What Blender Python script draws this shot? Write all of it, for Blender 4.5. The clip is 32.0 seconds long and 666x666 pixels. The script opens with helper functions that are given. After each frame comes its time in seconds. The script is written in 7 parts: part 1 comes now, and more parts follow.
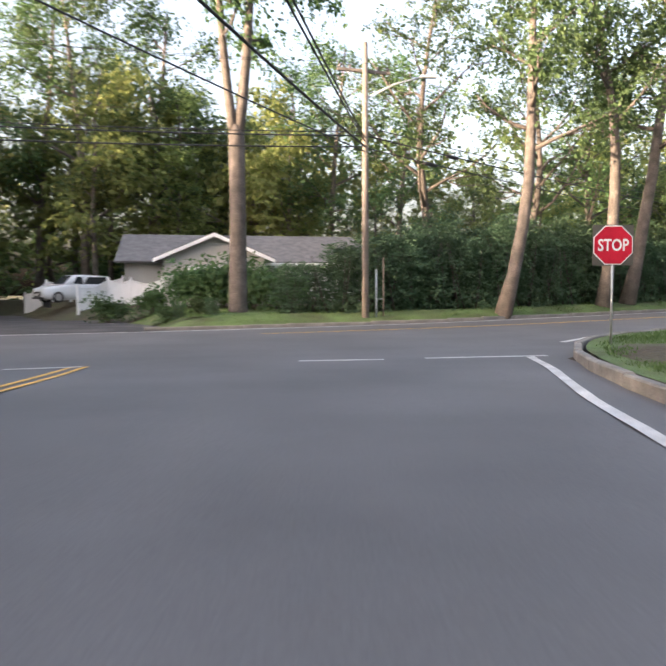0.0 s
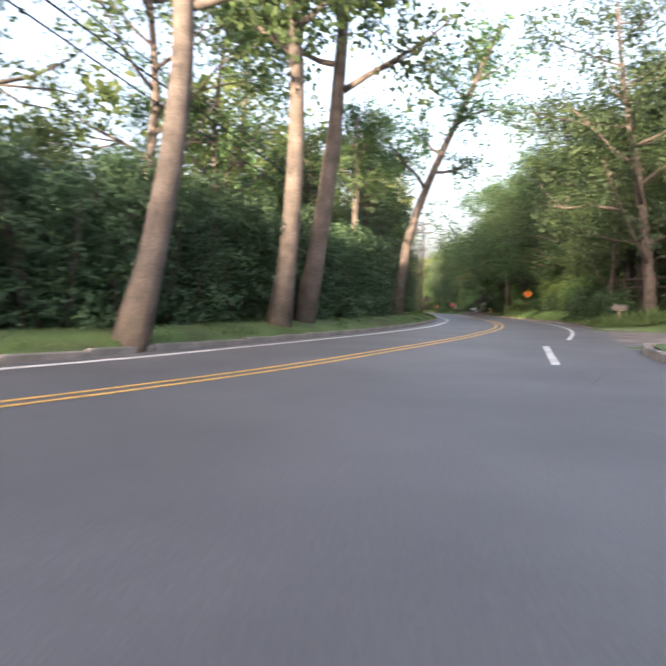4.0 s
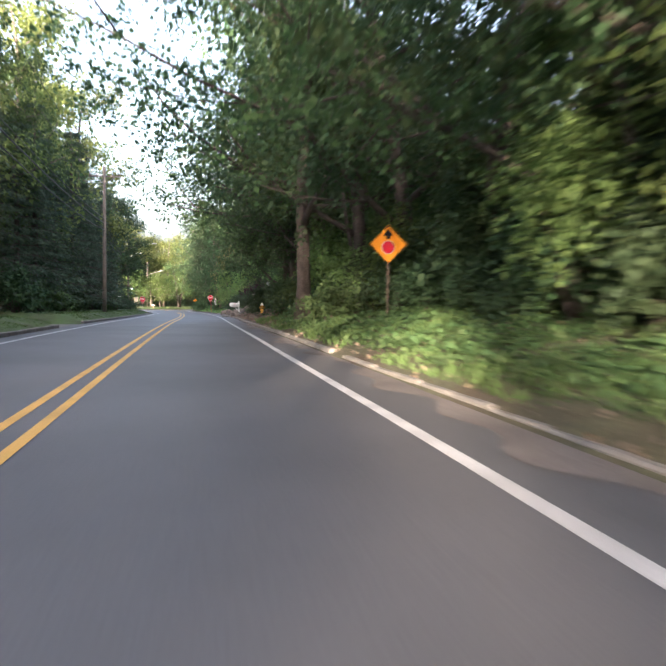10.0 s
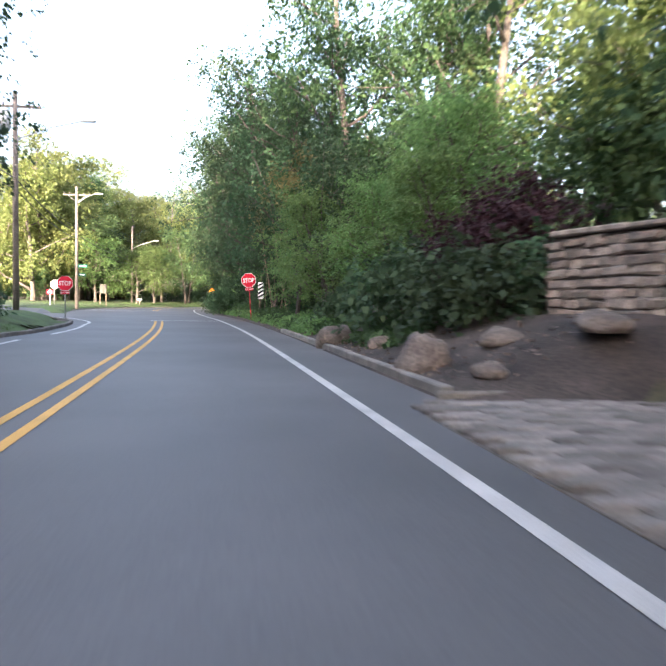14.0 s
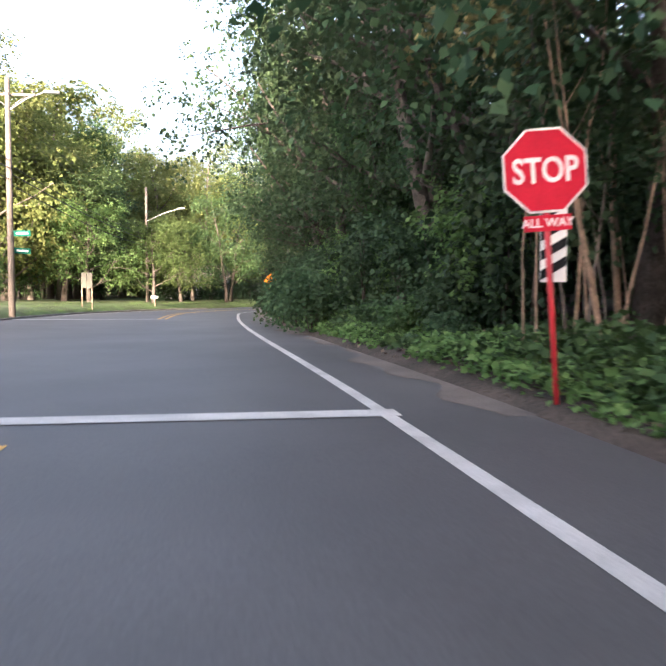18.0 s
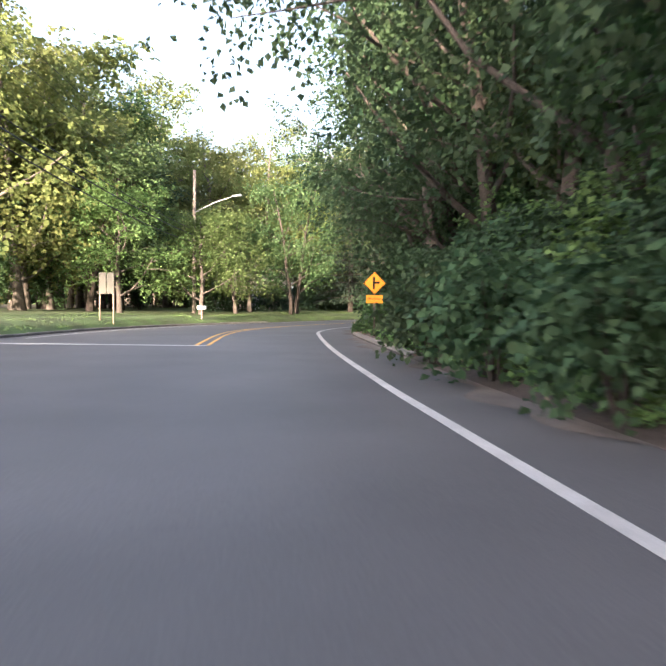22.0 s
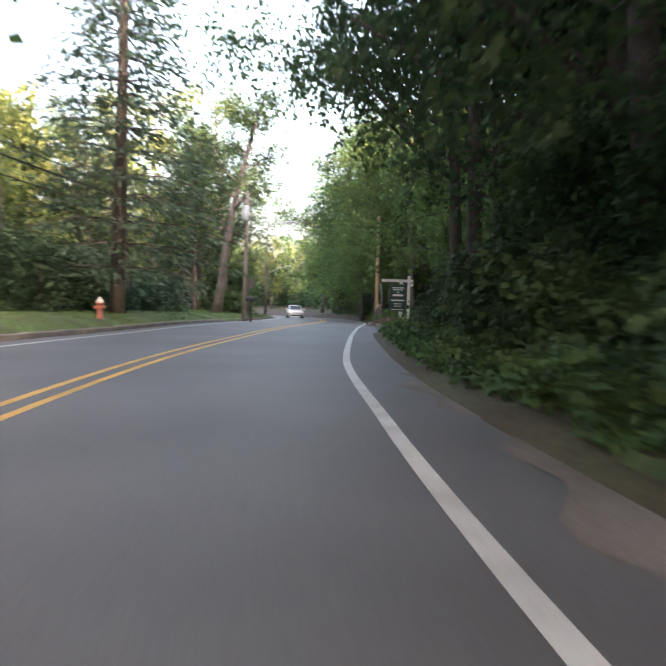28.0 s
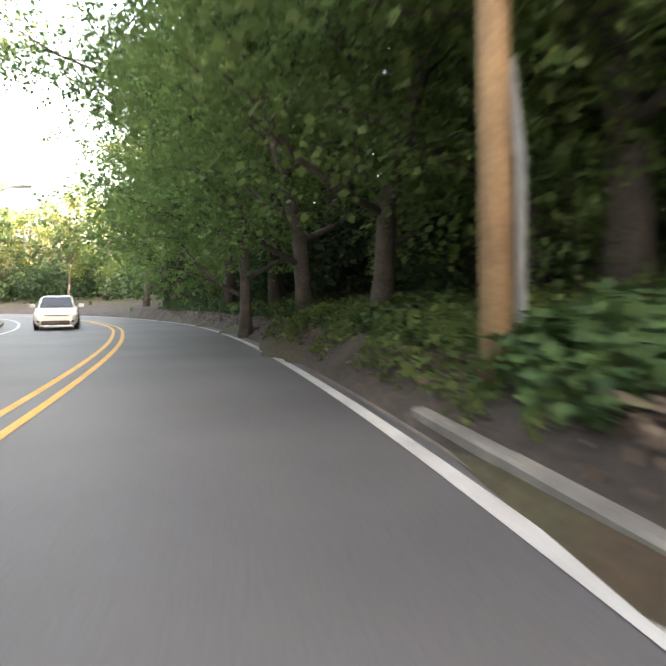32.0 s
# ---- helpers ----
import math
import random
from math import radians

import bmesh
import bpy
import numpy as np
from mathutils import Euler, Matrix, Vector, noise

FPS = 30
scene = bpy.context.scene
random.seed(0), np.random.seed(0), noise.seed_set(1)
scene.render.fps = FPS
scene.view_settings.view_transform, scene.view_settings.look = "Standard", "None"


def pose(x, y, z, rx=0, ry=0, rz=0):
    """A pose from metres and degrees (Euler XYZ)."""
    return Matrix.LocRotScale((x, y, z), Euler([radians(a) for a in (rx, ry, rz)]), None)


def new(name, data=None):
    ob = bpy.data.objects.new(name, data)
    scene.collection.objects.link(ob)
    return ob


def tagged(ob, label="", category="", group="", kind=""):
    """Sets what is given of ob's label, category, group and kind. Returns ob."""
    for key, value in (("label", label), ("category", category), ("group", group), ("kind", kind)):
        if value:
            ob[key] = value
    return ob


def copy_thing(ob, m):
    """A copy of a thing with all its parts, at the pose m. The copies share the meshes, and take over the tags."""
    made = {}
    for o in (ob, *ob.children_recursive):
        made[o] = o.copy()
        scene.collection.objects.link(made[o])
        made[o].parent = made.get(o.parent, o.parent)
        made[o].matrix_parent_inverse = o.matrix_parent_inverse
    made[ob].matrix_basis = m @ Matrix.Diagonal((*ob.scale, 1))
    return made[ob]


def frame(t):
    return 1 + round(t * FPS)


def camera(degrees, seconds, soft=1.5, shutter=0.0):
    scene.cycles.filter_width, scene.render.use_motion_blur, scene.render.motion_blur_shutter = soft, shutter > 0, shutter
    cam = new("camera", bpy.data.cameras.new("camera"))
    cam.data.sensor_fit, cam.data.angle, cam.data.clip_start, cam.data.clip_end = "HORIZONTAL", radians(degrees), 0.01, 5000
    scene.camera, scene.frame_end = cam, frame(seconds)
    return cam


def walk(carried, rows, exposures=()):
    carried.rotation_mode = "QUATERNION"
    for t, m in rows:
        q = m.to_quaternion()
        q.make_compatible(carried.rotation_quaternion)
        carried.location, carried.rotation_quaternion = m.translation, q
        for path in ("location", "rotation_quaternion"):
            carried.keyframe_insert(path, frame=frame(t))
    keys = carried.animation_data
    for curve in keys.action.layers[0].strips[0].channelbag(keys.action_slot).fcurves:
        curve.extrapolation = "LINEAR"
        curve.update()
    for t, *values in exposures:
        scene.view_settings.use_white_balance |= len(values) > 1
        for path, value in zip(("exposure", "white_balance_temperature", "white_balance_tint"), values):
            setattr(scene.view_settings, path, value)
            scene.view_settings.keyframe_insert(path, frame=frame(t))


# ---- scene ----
cam = camera(53.13, 32.0, soft=1.8, shutter=0.5)

# seconds, place, yaw to the left, pitch up, lean to the left
PATH = [
    (0.0, -8.152, -28.341, 1.100, 4.022, -3.027, -0.210),
    (0.5, -8.557, -25.218, 1.056, -1.221, -3.068, -0.427),
    (1.0, -8.636, -22.724, 1.020, -4.723, -3.785, -0.640),
    (1.5, -8.548, -20.803, 0.997, -7.218, -3.912, -0.766),
    (2.0, -8.508, -19.242, 0.980, -9.581, -4.035, 0.004),
    (2.5, -8.395, -17.674, 0.968, -12.669, -3.791, 0.638),
    (3.0, -8.162, -15.950, 0.964, -17.484, -3.476, 1.105),
    (3.5, -7.616, -13.907, 0.973, -24.326, -2.860, 1.971),
    (4.0, -6.517, -11.633, 1.004, -32.683, -1.639, 1.211),
    (4.5, -4.963, -9.303, 1.053, -42.570, -1.138, 0.306),
    (5.0, -2.901, -6.969, 1.114, -50.686, -1.443, 0.246),
    (5.5, -0.357, -4.617, 1.180, -56.788, -1.547, 0.256),
    (6.0, 2.619, -2.201, 1.253, -60.730, -1.572, 0.338),
    (6.5, 5.955, 0.359, 1.329, -62.545, -1.507, 0.517),
    (7.0, 9.590, 3.179, 1.406, -62.402, -1.733, 0.815),
    (7.5, 13.587, 6.329, 1.479, -61.706, -1.819, 0.839),
    (8.0, 17.920, 9.826, 1.563, -60.024, -1.907, 0.561),
    (8.5, 22.473, 13.726, 1.652, -57.718, -2.057, 0.441),
    (9.0, 27.146, 18.160, 1.730, -54.778, -1.704, 0.139),
    (9.5, 31.949, 23.229, 1.791, -52.330, -1.806, 0.247),
    (10.0, 36.908, 29.035, 1.851, -50.771, -1.818, 0.510),
    (10.5, 42.160, 35.435, 1.948, -50.161, -2.008, 0.877),
    (11.0, 47.638, 42.217, 2.067, -49.687, -2.180, 1.418),
    (11.5, 53.203, 49.001, 2.166, -49.144, -2.282, 1.225),
    (12.0, 58.711, 55.537, 2.237, -49.342, -2.246, 1.300),
    (12.5, 63.975, 61.816, 2.286, -49.341, -2.395, 1.042),
    (13.0, 68.868, 67.688, 2.324, -49.623, -2.617, 1.067),
    (13.5, 73.198, 72.986, 2.364, -49.325, -2.466, 0.950),
    (14.0, 76.904, 77.506, 2.398, -48.975, -2.244, 0.827),
    (14.5, 80.102, 81.441, 2.412, -48.502, -2.368, 0.673),
    (15.0, 82.999, 85.068, 2.420, -48.066, -2.595, 0.793),
    (15.5, 85.692, 88.515, 2.438, -47.528, -2.679, 0.736),
    (16.0, 88.150, 91.747, 2.460, -46.980, -2.446, 0.506),
    (16.5, 90.356, 94.716, 2.485, -46.450, -2.341, 0.420),
    (17.0, 92.290, 97.367, 2.511, -45.969, -2.321, 0.452),
    (17.5, 93.929, 99.649, 2.537, -45.531, -2.452, 0.614),
    (18.0, 95.248, 101.510, 2.562, -45.098, -2.643, -0.013),
    (18.5, 96.192, 102.918, 2.587, -44.577, -2.778, -0.257),
    (19.0, 96.849, 103.974, 2.606, -43.828, -2.479, -0.586),
    (19.5, 97.426, 104.857, 2.623, -43.222, -2.320, -0.620),
    (20.0, 97.977, 105.764, 2.639, -42.675, -2.055, -0.358),
    (20.5, 98.603, 106.884, 2.656, -41.918, -1.870, -0.348),
    (21.0, 99.505, 108.235, 2.672, -41.238, -1.748, 0.135),
    (21.5, 100.723, 110.035, 2.688, -40.553, -1.730, 0.256),
    (22.0, 102.213, 112.444, 2.703, -40.541, -1.715, 0.572),
    (22.5, 103.945, 115.187, 2.720, -40.854, -1.536, 0.815),
    (23.0, 105.818, 118.107, 2.744, -41.672, -1.456, 1.110),
    (23.5, 107.788, 121.090, 2.781, -42.921, -1.574, 1.140),
    (24.0, 109.823, 124.135, 2.837, -45.041, -1.671, 1.149),
    (24.5, 112.193, 127.230, 2.899, -47.841, -1.509, 1.094),
    (25.0, 115.017, 130.254, 2.939, -52.175, -1.986, 0.837),
    (25.5, 118.271, 133.230, 2.966, -56.513, -2.117, 0.819),
    (26.0, 121.911, 136.146, 2.992, -60.229, -1.916, 1.033),
    (26.5, 125.892, 138.935, 3.029, -63.977, -1.175, 1.541),
    (27.0, 130.176, 141.502, 3.090, -69.869, -1.759, 1.901),
    (27.5, 134.768, 143.782, 3.163, -75.642, -1.797, 1.242),
    (28.0, 139.804, 145.636, 3.250, -81.651, -1.723, 1.821),
    (28.5, 145.187, 147.047, 3.342, -86.884, -1.661, 1.432),
    (29.0, 150.612, 148.081, 3.428, -90.192, -1.501, 1.043),
    (29.5, 155.995, 148.844, 3.509, -92.931, -1.725, 0.884),
    (30.0, 161.367, 149.386, 3.586, -93.757, -1.837, 0.517),
    (30.5, 166.796, 149.936, 3.630, -93.780, -2.419, -0.320),
    (31.0, 172.262, 150.441, 3.636, -94.492, -3.046, -1.083),
    (31.5, 177.701, 150.893, 3.627, -94.954, -3.600, -1.274),
    (32.0, 183.148, 151.353, 3.628, -95.008, -2.925, -0.983),
]

STOPS = [(0, 3.35, 5750, 20), (4, 3.35, 5550, 20), (7, 3.25, 5400, 20), (9, 3.75, 5400, 19), (11, 3.65, 5300, 20), (12, 3.8, 5300, 20), (15, 3.65, 5200, 19), (19, 3.45, 5350, 21), (23, 3.4, 5250, 20), (27, 3.65, 5300, 19), (28, 4.1, 5750, 19), (29, 4.4, 6600, 18), (30, 4.55, 6600, 18), (32, 4.8, 6500, 17)]
walk(cam, [(t, pose(x, y, z, 90 + p, 0, yaw) @ pose(0, 0, 0, 0, 0, lean)) for t, x, y, z, yaw, p, lean in PATH],
     STOPS)

# ---- light ----
world = bpy.data.worlds.new("sky")
scene.world = world
world.use_nodes = True
wn = world.node_tree
sky = wn.nodes.new("ShaderNodeTexSky")
sky.sky_type = "NISHITA"
sky.sun_disc = False
SUN_AZ, SUN_EL = -122.0, 6.5
sky.sun_elevation, sky.sun_rotation = radians(SUN_EL), radians(SUN_AZ)
sky.dust_density, sky.air_density, sky.ozone_density = 10.0, 1.0, 0.0
haze = wn.nodes.new("ShaderNodeHueSaturation")
haze.inputs["Saturation"].default_value = 0.7
wn.links.new(sky.outputs[0], haze.inputs["Color"])
wn.links.new(haze.outputs[0], wn.nodes["Background"].inputs[0])
wn.nodes["Background"].inputs[1].default_value = 0.15
sun = new("sun", bpy.data.lights.new("sun", "SUN"))
sun.data.energy, sun.data.angle, sun.data.color = 3.0, radians(1.0), (1.0, 0.74, 0.42)
az, el = radians(SUN_AZ), radians(SUN_EL)
sun_dir = Vector((math.sin(az) * math.cos(el), math.cos(az) * math.cos(el), math.sin(el)))
sun.matrix_world = sun_dir.to_track_quat("Z", "Y").to_matrix().to_4x4()


# ---- materials ----
def mat(name, base, rough=0.8, metal=0.0, var=0.25, scale=6.0, fine=60.0, bump=0.3, bump_d=0.01, second=None, random_by="", spec=0.5):
    """A surface: two scales of noise vary the colour, the finer one the relief."""
    m = bpy.data.materials.new(name)
    m.use_nodes = True
    nt = m.node_tree
    b = nt.nodes["Principled BSDF"]
    b.inputs["Roughness"].default_value = rough
    b.inputs["Metallic"].default_value = metal
    b.inputs["Specular IOR Level"].default_value = spec
    tc = nt.nodes.new("ShaderNodeTexCoord")
    big, small = nt.nodes.new("ShaderNodeTexNoise"), nt.nodes.new("ShaderNodeTexNoise")
    big.inputs["Scale"].default_value, small.inputs["Scale"].default_value = scale, fine
    big.inputs["Detail"].default_value = 5.0
    small.inputs["Detail"].default_value = 3.0
    for n in (big, small):
        nt.links.new(tc.outputs["Object"], n.inputs["Vector"])
    mix = nt.nodes.new("ShaderNodeMix")
    mix.data_type = "RGBA"
    lo = second or [c * (1 - var) for c in base]
    hi = [min(1, c * (1 + var)) for c in base]
    mix.inputs["A"].default_value = (*lo, 1)
    mix.inputs["B"].default_value = (*hi, 1)
    ramp = nt.nodes.new("ShaderNodeMapRange")
    ramp.inputs["From Min"].default_value, ramp.inputs["From Max"].default_value = 0.32, 0.68
    nt.links.new(big.outputs["Fac"], ramp.inputs["Value"])
    nt.links.new(ramp.outputs[0], mix.inputs["Factor"])
    mul = nt.nodes.new("ShaderNodeMix")
    mul.data_type, mul.blend_type = "RGBA", "MULTIPLY"
    mul.inputs["Factor"].default_value = 1.0
    r2 = nt.nodes.new("ShaderNodeMapRange")
    r2.inputs["From Min"].default_value, r2.inputs["From Max"].default_value = 0.3, 0.7
    r2.inputs["To Min"].default_value, r2.inputs["To Max"].default_value = 1 - var, 1 + var * 0.6
    nt.links.new(small.outputs["Fac"], r2.inputs["Value"])
    nt.links.new(mix.outputs["Result"], mul.inputs["A"])
    nt.links.new(r2.outputs[0], mul.inputs["B"])
    out = mul.outputs["Result"]
    if random_by:
        hs = nt.nodes.new("ShaderNodeHueSaturation")
        if random_by == "island":
            g = nt.nodes.new("ShaderNodeNewGeometry")
            src = g.outputs["Random Per Island"]
        else:
            g = nt.nodes.new("ShaderNodeObjectInfo")
            src = g.outputs["Random"]
        r3 = nt.nodes.new("ShaderNodeMapRange")
        r3.inputs["To Min"].default_value, r3.inputs["To Max"].default_value = 0.65, 1.35
        nt.links.new(src, r3.inputs["Value"])
        nt.links.new(r3.outputs[0], hs.inputs["Value"])
        nt.links.new(out, hs.inputs["Color"])
        out = hs.outputs["Color"]
    nt.links.new(out, b.inputs["Base Color"])
    if bump:
        bp = nt.nodes.new("ShaderNodeBump")
        bp.inputs["Strength"].default_value, bp.inputs["Distance"].default_value = bump, bump_d
        nt.links.new(small.outputs["Fac"], bp.inputs["Height"])
        nt.links.new(bp.outputs[0], b.inputs["Normal"])
    return m


def leaf_mat(name, base, second, trans=0.35, tree_var=0.12):
    """Foliage: each leaf a shade of its own, each plant too; some light comes through."""
    base, second = ([v + 0.2 * (sum(c) / 3 - v) for v in c] for c in (base, second))
    m = bpy.data.materials.new(name)
    m.use_nodes = True
    nt = m.node_tree
    nt.nodes.remove(nt.nodes["Principled BSDF"])
    out = nt.nodes["Material Output"]
    g = nt.nodes.new("ShaderNodeNewGeometry")
    oi = nt.nodes.new("ShaderNodeObjectInfo")
    mix = nt.nodes.new("ShaderNodeMix")
    mix.data_type = "RGBA"
    mix.inputs["A"].default_value, mix.inputs["B"].default_value = (*base, 1), (*second, 1)
    nt.links.new(g.outputs["Random Per Island"], mix.inputs["Factor"])
    hs = nt.nodes.new("ShaderNodeHueSaturation")
    r = nt.nodes.new("ShaderNodeMapRange")
    r.inputs["To Min"].default_value, r.inputs["To Max"].default_value = 0.5 - tree_var * 0.22, 0.5 + tree_var * 0.12
    nt.links.new(oi.outputs["Random"], r.inputs["Value"])
    nt.links.new(r.outputs[0], hs.inputs["Hue"])
    r2 = nt.nodes.new("ShaderNodeMapRange")
    r2.inputs["To Min"].default_value, r2.inputs["To Max"].default_value = 0.78, 1.25
    nt.links.new(oi.outputs["Random"], r2.inputs["Value"])
    nt.links.new(r2.outputs[0], hs.inputs["Value"])
    nt.links.new(mix.outputs["Result"], hs.inputs["Color"])
    d = nt.nodes.new("ShaderNodeBsdfPrincipled")
    d.inputs["Roughness"].default_value = 0.65
    d.inputs["Specular IOR Level"].default_value = 0.2
    t = nt.nodes.new("ShaderNodeBsdfTranslucent")
    ms = nt.nodes.new("ShaderNodeMixShader")
    ms.inputs[0].default_value = trans
    nt.links.new(hs.outputs["Color"], d.inputs["Base Color"])
    nt.links.new(hs.outputs["Color"], t.inputs["Color"])
    nt.links.new(d.outputs[0], ms.inputs[1])
    nt.links.new(t.outputs[0], ms.inputs[2])
    nt.links.new(ms.outputs[0], out.inputs["Surface"])
    return m


ASPHALT = mat("asphalt", (0.098, 0.095, 0.096), 0.62, var=0.2, scale=0.35, fine=45, bump=0.35, bump_d=0.008)
OLD_ASPHALT = mat("worn_asphalt", (0.15, 0.128, 0.112), 0.9, var=0.3, scale=0.8, fine=40, bump=0.5, bump_d=0.012)
DRIVE = mat("drive_asphalt", (0.05, 0.047, 0.047), 0.7, var=0.5, scale=0.6, fine=40, bump=0.5, bump_d=0.012)
WHITE_PAINT = mat("road_white", (0.5, 0.49, 0.47), 0.7, var=0.18, scale=2.0, fine=50, bump=0.2)
YELLOW_PAINT = mat("road_yellow", (0.62, 0.36, 0.07), 0.7, var=0.16, scale=2.0, fine=50, bump=0.2)
SOIL = mat("leaf_litter", (0.056, 0.043, 0.034), 0.95, var=0.5, scale=1.2, fine=18, bump=0.8, bump_d=0.03)
GRASS_GROUND = mat("grass_ground", (0.075, 0.12, 0.03), 0.95, var=0.35, scale=0.7, fine=25, bump=0.8, bump_d=0.03, second=(0.06, 0.075, 0.025))
WOOD_GROUND = mat("wood_ground", (0.05, 0.055, 0.025), 0.95, var=0.45, scale=0.5, fine=12, bump=0.8, bump_d=0.04, second=(0.055, 0.035, 0.02))
KERB = mat("kerb_concrete", (0.19, 0.175, 0.155), 0.9, var=0.25, scale=3, fine=40, bump=0.4)
BARK = mat("bark", (0.13, 0.11, 0.092), 0.95, var=0.35, scale=3, fine=22, bump=0.9, bump_d=0.03)
PALE_BARK = mat("pale_bark", (0.105, 0.088, 0.075), 0.95, var=0.3, scale=2.5, fine=20, bump=0.8, bump_d=0.03)
DARK_BARK = mat("dark_bark", (0.075, 0.06, 0.05), 0.95, var=0.35, scale=3, fine=22, bump=0.9, bump_d=0.03)
POLE_WOOD = mat("pole_wood", (0.165, 0.14, 0.12), 0.9, var=0.25, scale=1.5, fine=25, bump=0.5, bump_d=0.01)
NEW_POLE = mat("new_pole_wood", (0.48, 0.33, 0.19), 0.85, var=0.2, scale=1.5, fine=25, bump=0.5, bump_d=0.01)
LEAF = leaf_mat("leaf_green", (0.05, 0.108, 0.03), (0.095, 0.165, 0.045))
# darker green leaf; some of the right-hand wood's shade is in its colour
LEAF_DARK = leaf_mat("leaf_dark", (0.034, 0.078, 0.03), (0.068, 0.12, 0.042))
# yellow-green leaf, brightened so that sunlight is part of its colour
LEAF_SUNLIT = leaf_mat("leaf_light", (0.14, 0.20, 0.035), (0.23, 0.28, 0.06), 0.5)
LEAF_FRESH = leaf_mat("leaf_fresh", (0.10, 0.19, 0.04), (0.18, 0.29, 0.065), 0.5)
# ivy darkened in colour to stand for the canopy's shade on the bank
IVY_SHADED = leaf_mat("ivy_dark", (0.022, 0.055, 0.02), (0.045, 0.09, 0.03), 0.12, 0.02)
LEAF_HEDGE = leaf_mat("leaf_hedge", (0.045, 0.095, 0.042), (0.075, 0.135, 0.055), 0.25, 0.03)
NEEDLE = leaf_mat("needle_green", (0.05, 0.088, 0.052), (0.085, 0.13, 0.07), 0.25, 0.06)
IVY = leaf_mat("ivy_leaf", (0.04, 0.09, 0.026), (0.085, 0.16, 0.04), 0.25, 0.02)
BLADE = leaf_mat("grass_blade", (0.07, 0.13, 0.025), (0.11, 0.18, 0.04), 0.3, 0.02)
PURPLE_LEAF = leaf_mat("leaf_purple", (0.04, 0.014, 0.02), (0.07, 0.025, 0.034), 0.25, 0.02)


# ---- meshes ----
def mesh_object(name, verts, faces, material, parent=None, smooth=False):
    me = bpy.data.meshes.new(name)
    me.from_pydata(verts, [], faces)
    me.materials.append(material)
    if smooth:
        me.shade_smooth()
    ob = new(name, me)
    ob.parent = parent
    return ob


def part(name, bm, material, parent=None, label=""):
    me = bpy.data.meshes.new(name)
    bm.to_mesh(me)
    bm.free()
    me.materials.append(material)
    ob = new(name, me)
    ob.parent = parent
    if label:
        ob["label"] = label
    return ob


def empty(name, m, label, category, group="", kind=""):
    ob = new(name)
    ob.matrix_world = m
    ob.empty_display_size = 0.2
    return tagged(ob, label, category, group, kind)


def box(bm, x0, y0, z0, x1, y1, z1, m=None):
    vs = [bm.verts.new((x, y, z)) for z in (z0, z1) for x, y in ((x0, y0), (x1, y0), (x1, y1), (x0, y1))]
    for f in ((3, 2, 1, 0), (4, 5, 6, 7), (0, 1, 5, 4), (1, 2, 6, 5), (2, 3, 7, 6), (3, 0, 4, 7)):
        bm.faces.new([vs[i] for i in f])
    if m is not None:
        for v in vs:
            v.co = m @ v.co
    return vs


def bevelled(x0, y0, z0, x1, y1, z1, w=0.01, m=None, seg=2):
    bm = bmesh.new()
    box(bm, x0, y0, z0, x1, y1, z1)
    bmesh.ops.bevel(bm, geom=bm.edges[:], offset=w, segments=seg, affect="EDGES", profile=0.5)
    if m is not None:
        bmesh.ops.transform(bm, matrix=m, verts=bm.verts)
    return bm


def tube(bm, points, radii, sides=8, cap=True):
    """A round limb through points, thinning by radii."""
    rings = []
    pts = [Vector(p) for p in points]
    side = None
    for i, p in enumerate(pts):
        d = (pts[min(i + 1, len(pts) - 1)] - pts[max(i - 1, 0)]).normalized()
        if side is None:
            side = d.orthogonal()
        side = (side - d * side.dot(d)).normalized()
        other = d.cross(side)
        r = radii[i] if hasattr(radii, "__len__") else radii
        rings.append([bm.verts.new(p + (side * math.cos(a) + other * math.sin(a)) * r) for a in (2 * math.pi * k / sides for k in range(sides))])
    for a, b in zip(rings, rings[1:]):
        for k in range(sides):
            f = bm.faces.new((a[k], a[(k + 1) % sides], b[(k + 1) % sides], b[k]))
            f.smooth = True
    if cap:
        bm.faces.new(rings[0][::-1])
        bm.faces.new(rings[-1])


def disc(bm, n, r, z0, z1, m=None, turn=0.0):
    """A flat prism with n corners."""
    lo, hi = ([bm.verts.new((r * math.cos(turn + 2 * math.pi * k / n), r * math.sin(turn + 2 * math.pi * k / n), z)) for k in range(n)] for z in (z0, z1))
    bm.faces.new(lo[::-1])
    bm.faces.new(hi)
    for k in range(n):
        bm.faces.new((lo[k], lo[(k + 1) % n], hi[(k + 1) % n], hi[k]))
    if m is not None:
        for v in lo + hi:
            v.co = m @ v.co


# ---- the plan: the road's yellow line, its heights, the paved sides ----
CENTRE = [(-70, -36), (-40, -20.5), (-22, -11.2), (-12, -6.9), (-3.4, -3.1), (3, 0.7), (10.2, 5.5), (18.4, 11.9), (27.7, 21.0), (35.4, 29.6), (46, 42.6),
          (58.6, 58), (71.3, 73.3), (81, 85.4), (90.1, 97.2), (97.3, 107.4), (104, 117.6), (111.2, 128.4), (117.4, 136.6), (123.5, 141.6), (130.5, 145),
          (139, 148), (149.2, 150.2), (160, 151.4), (174.2, 152.7), (189.6, 153.9), (204.6, 156.3), (218, 160), (236, 168), (258, 182), (280, 202), (310, 235)]


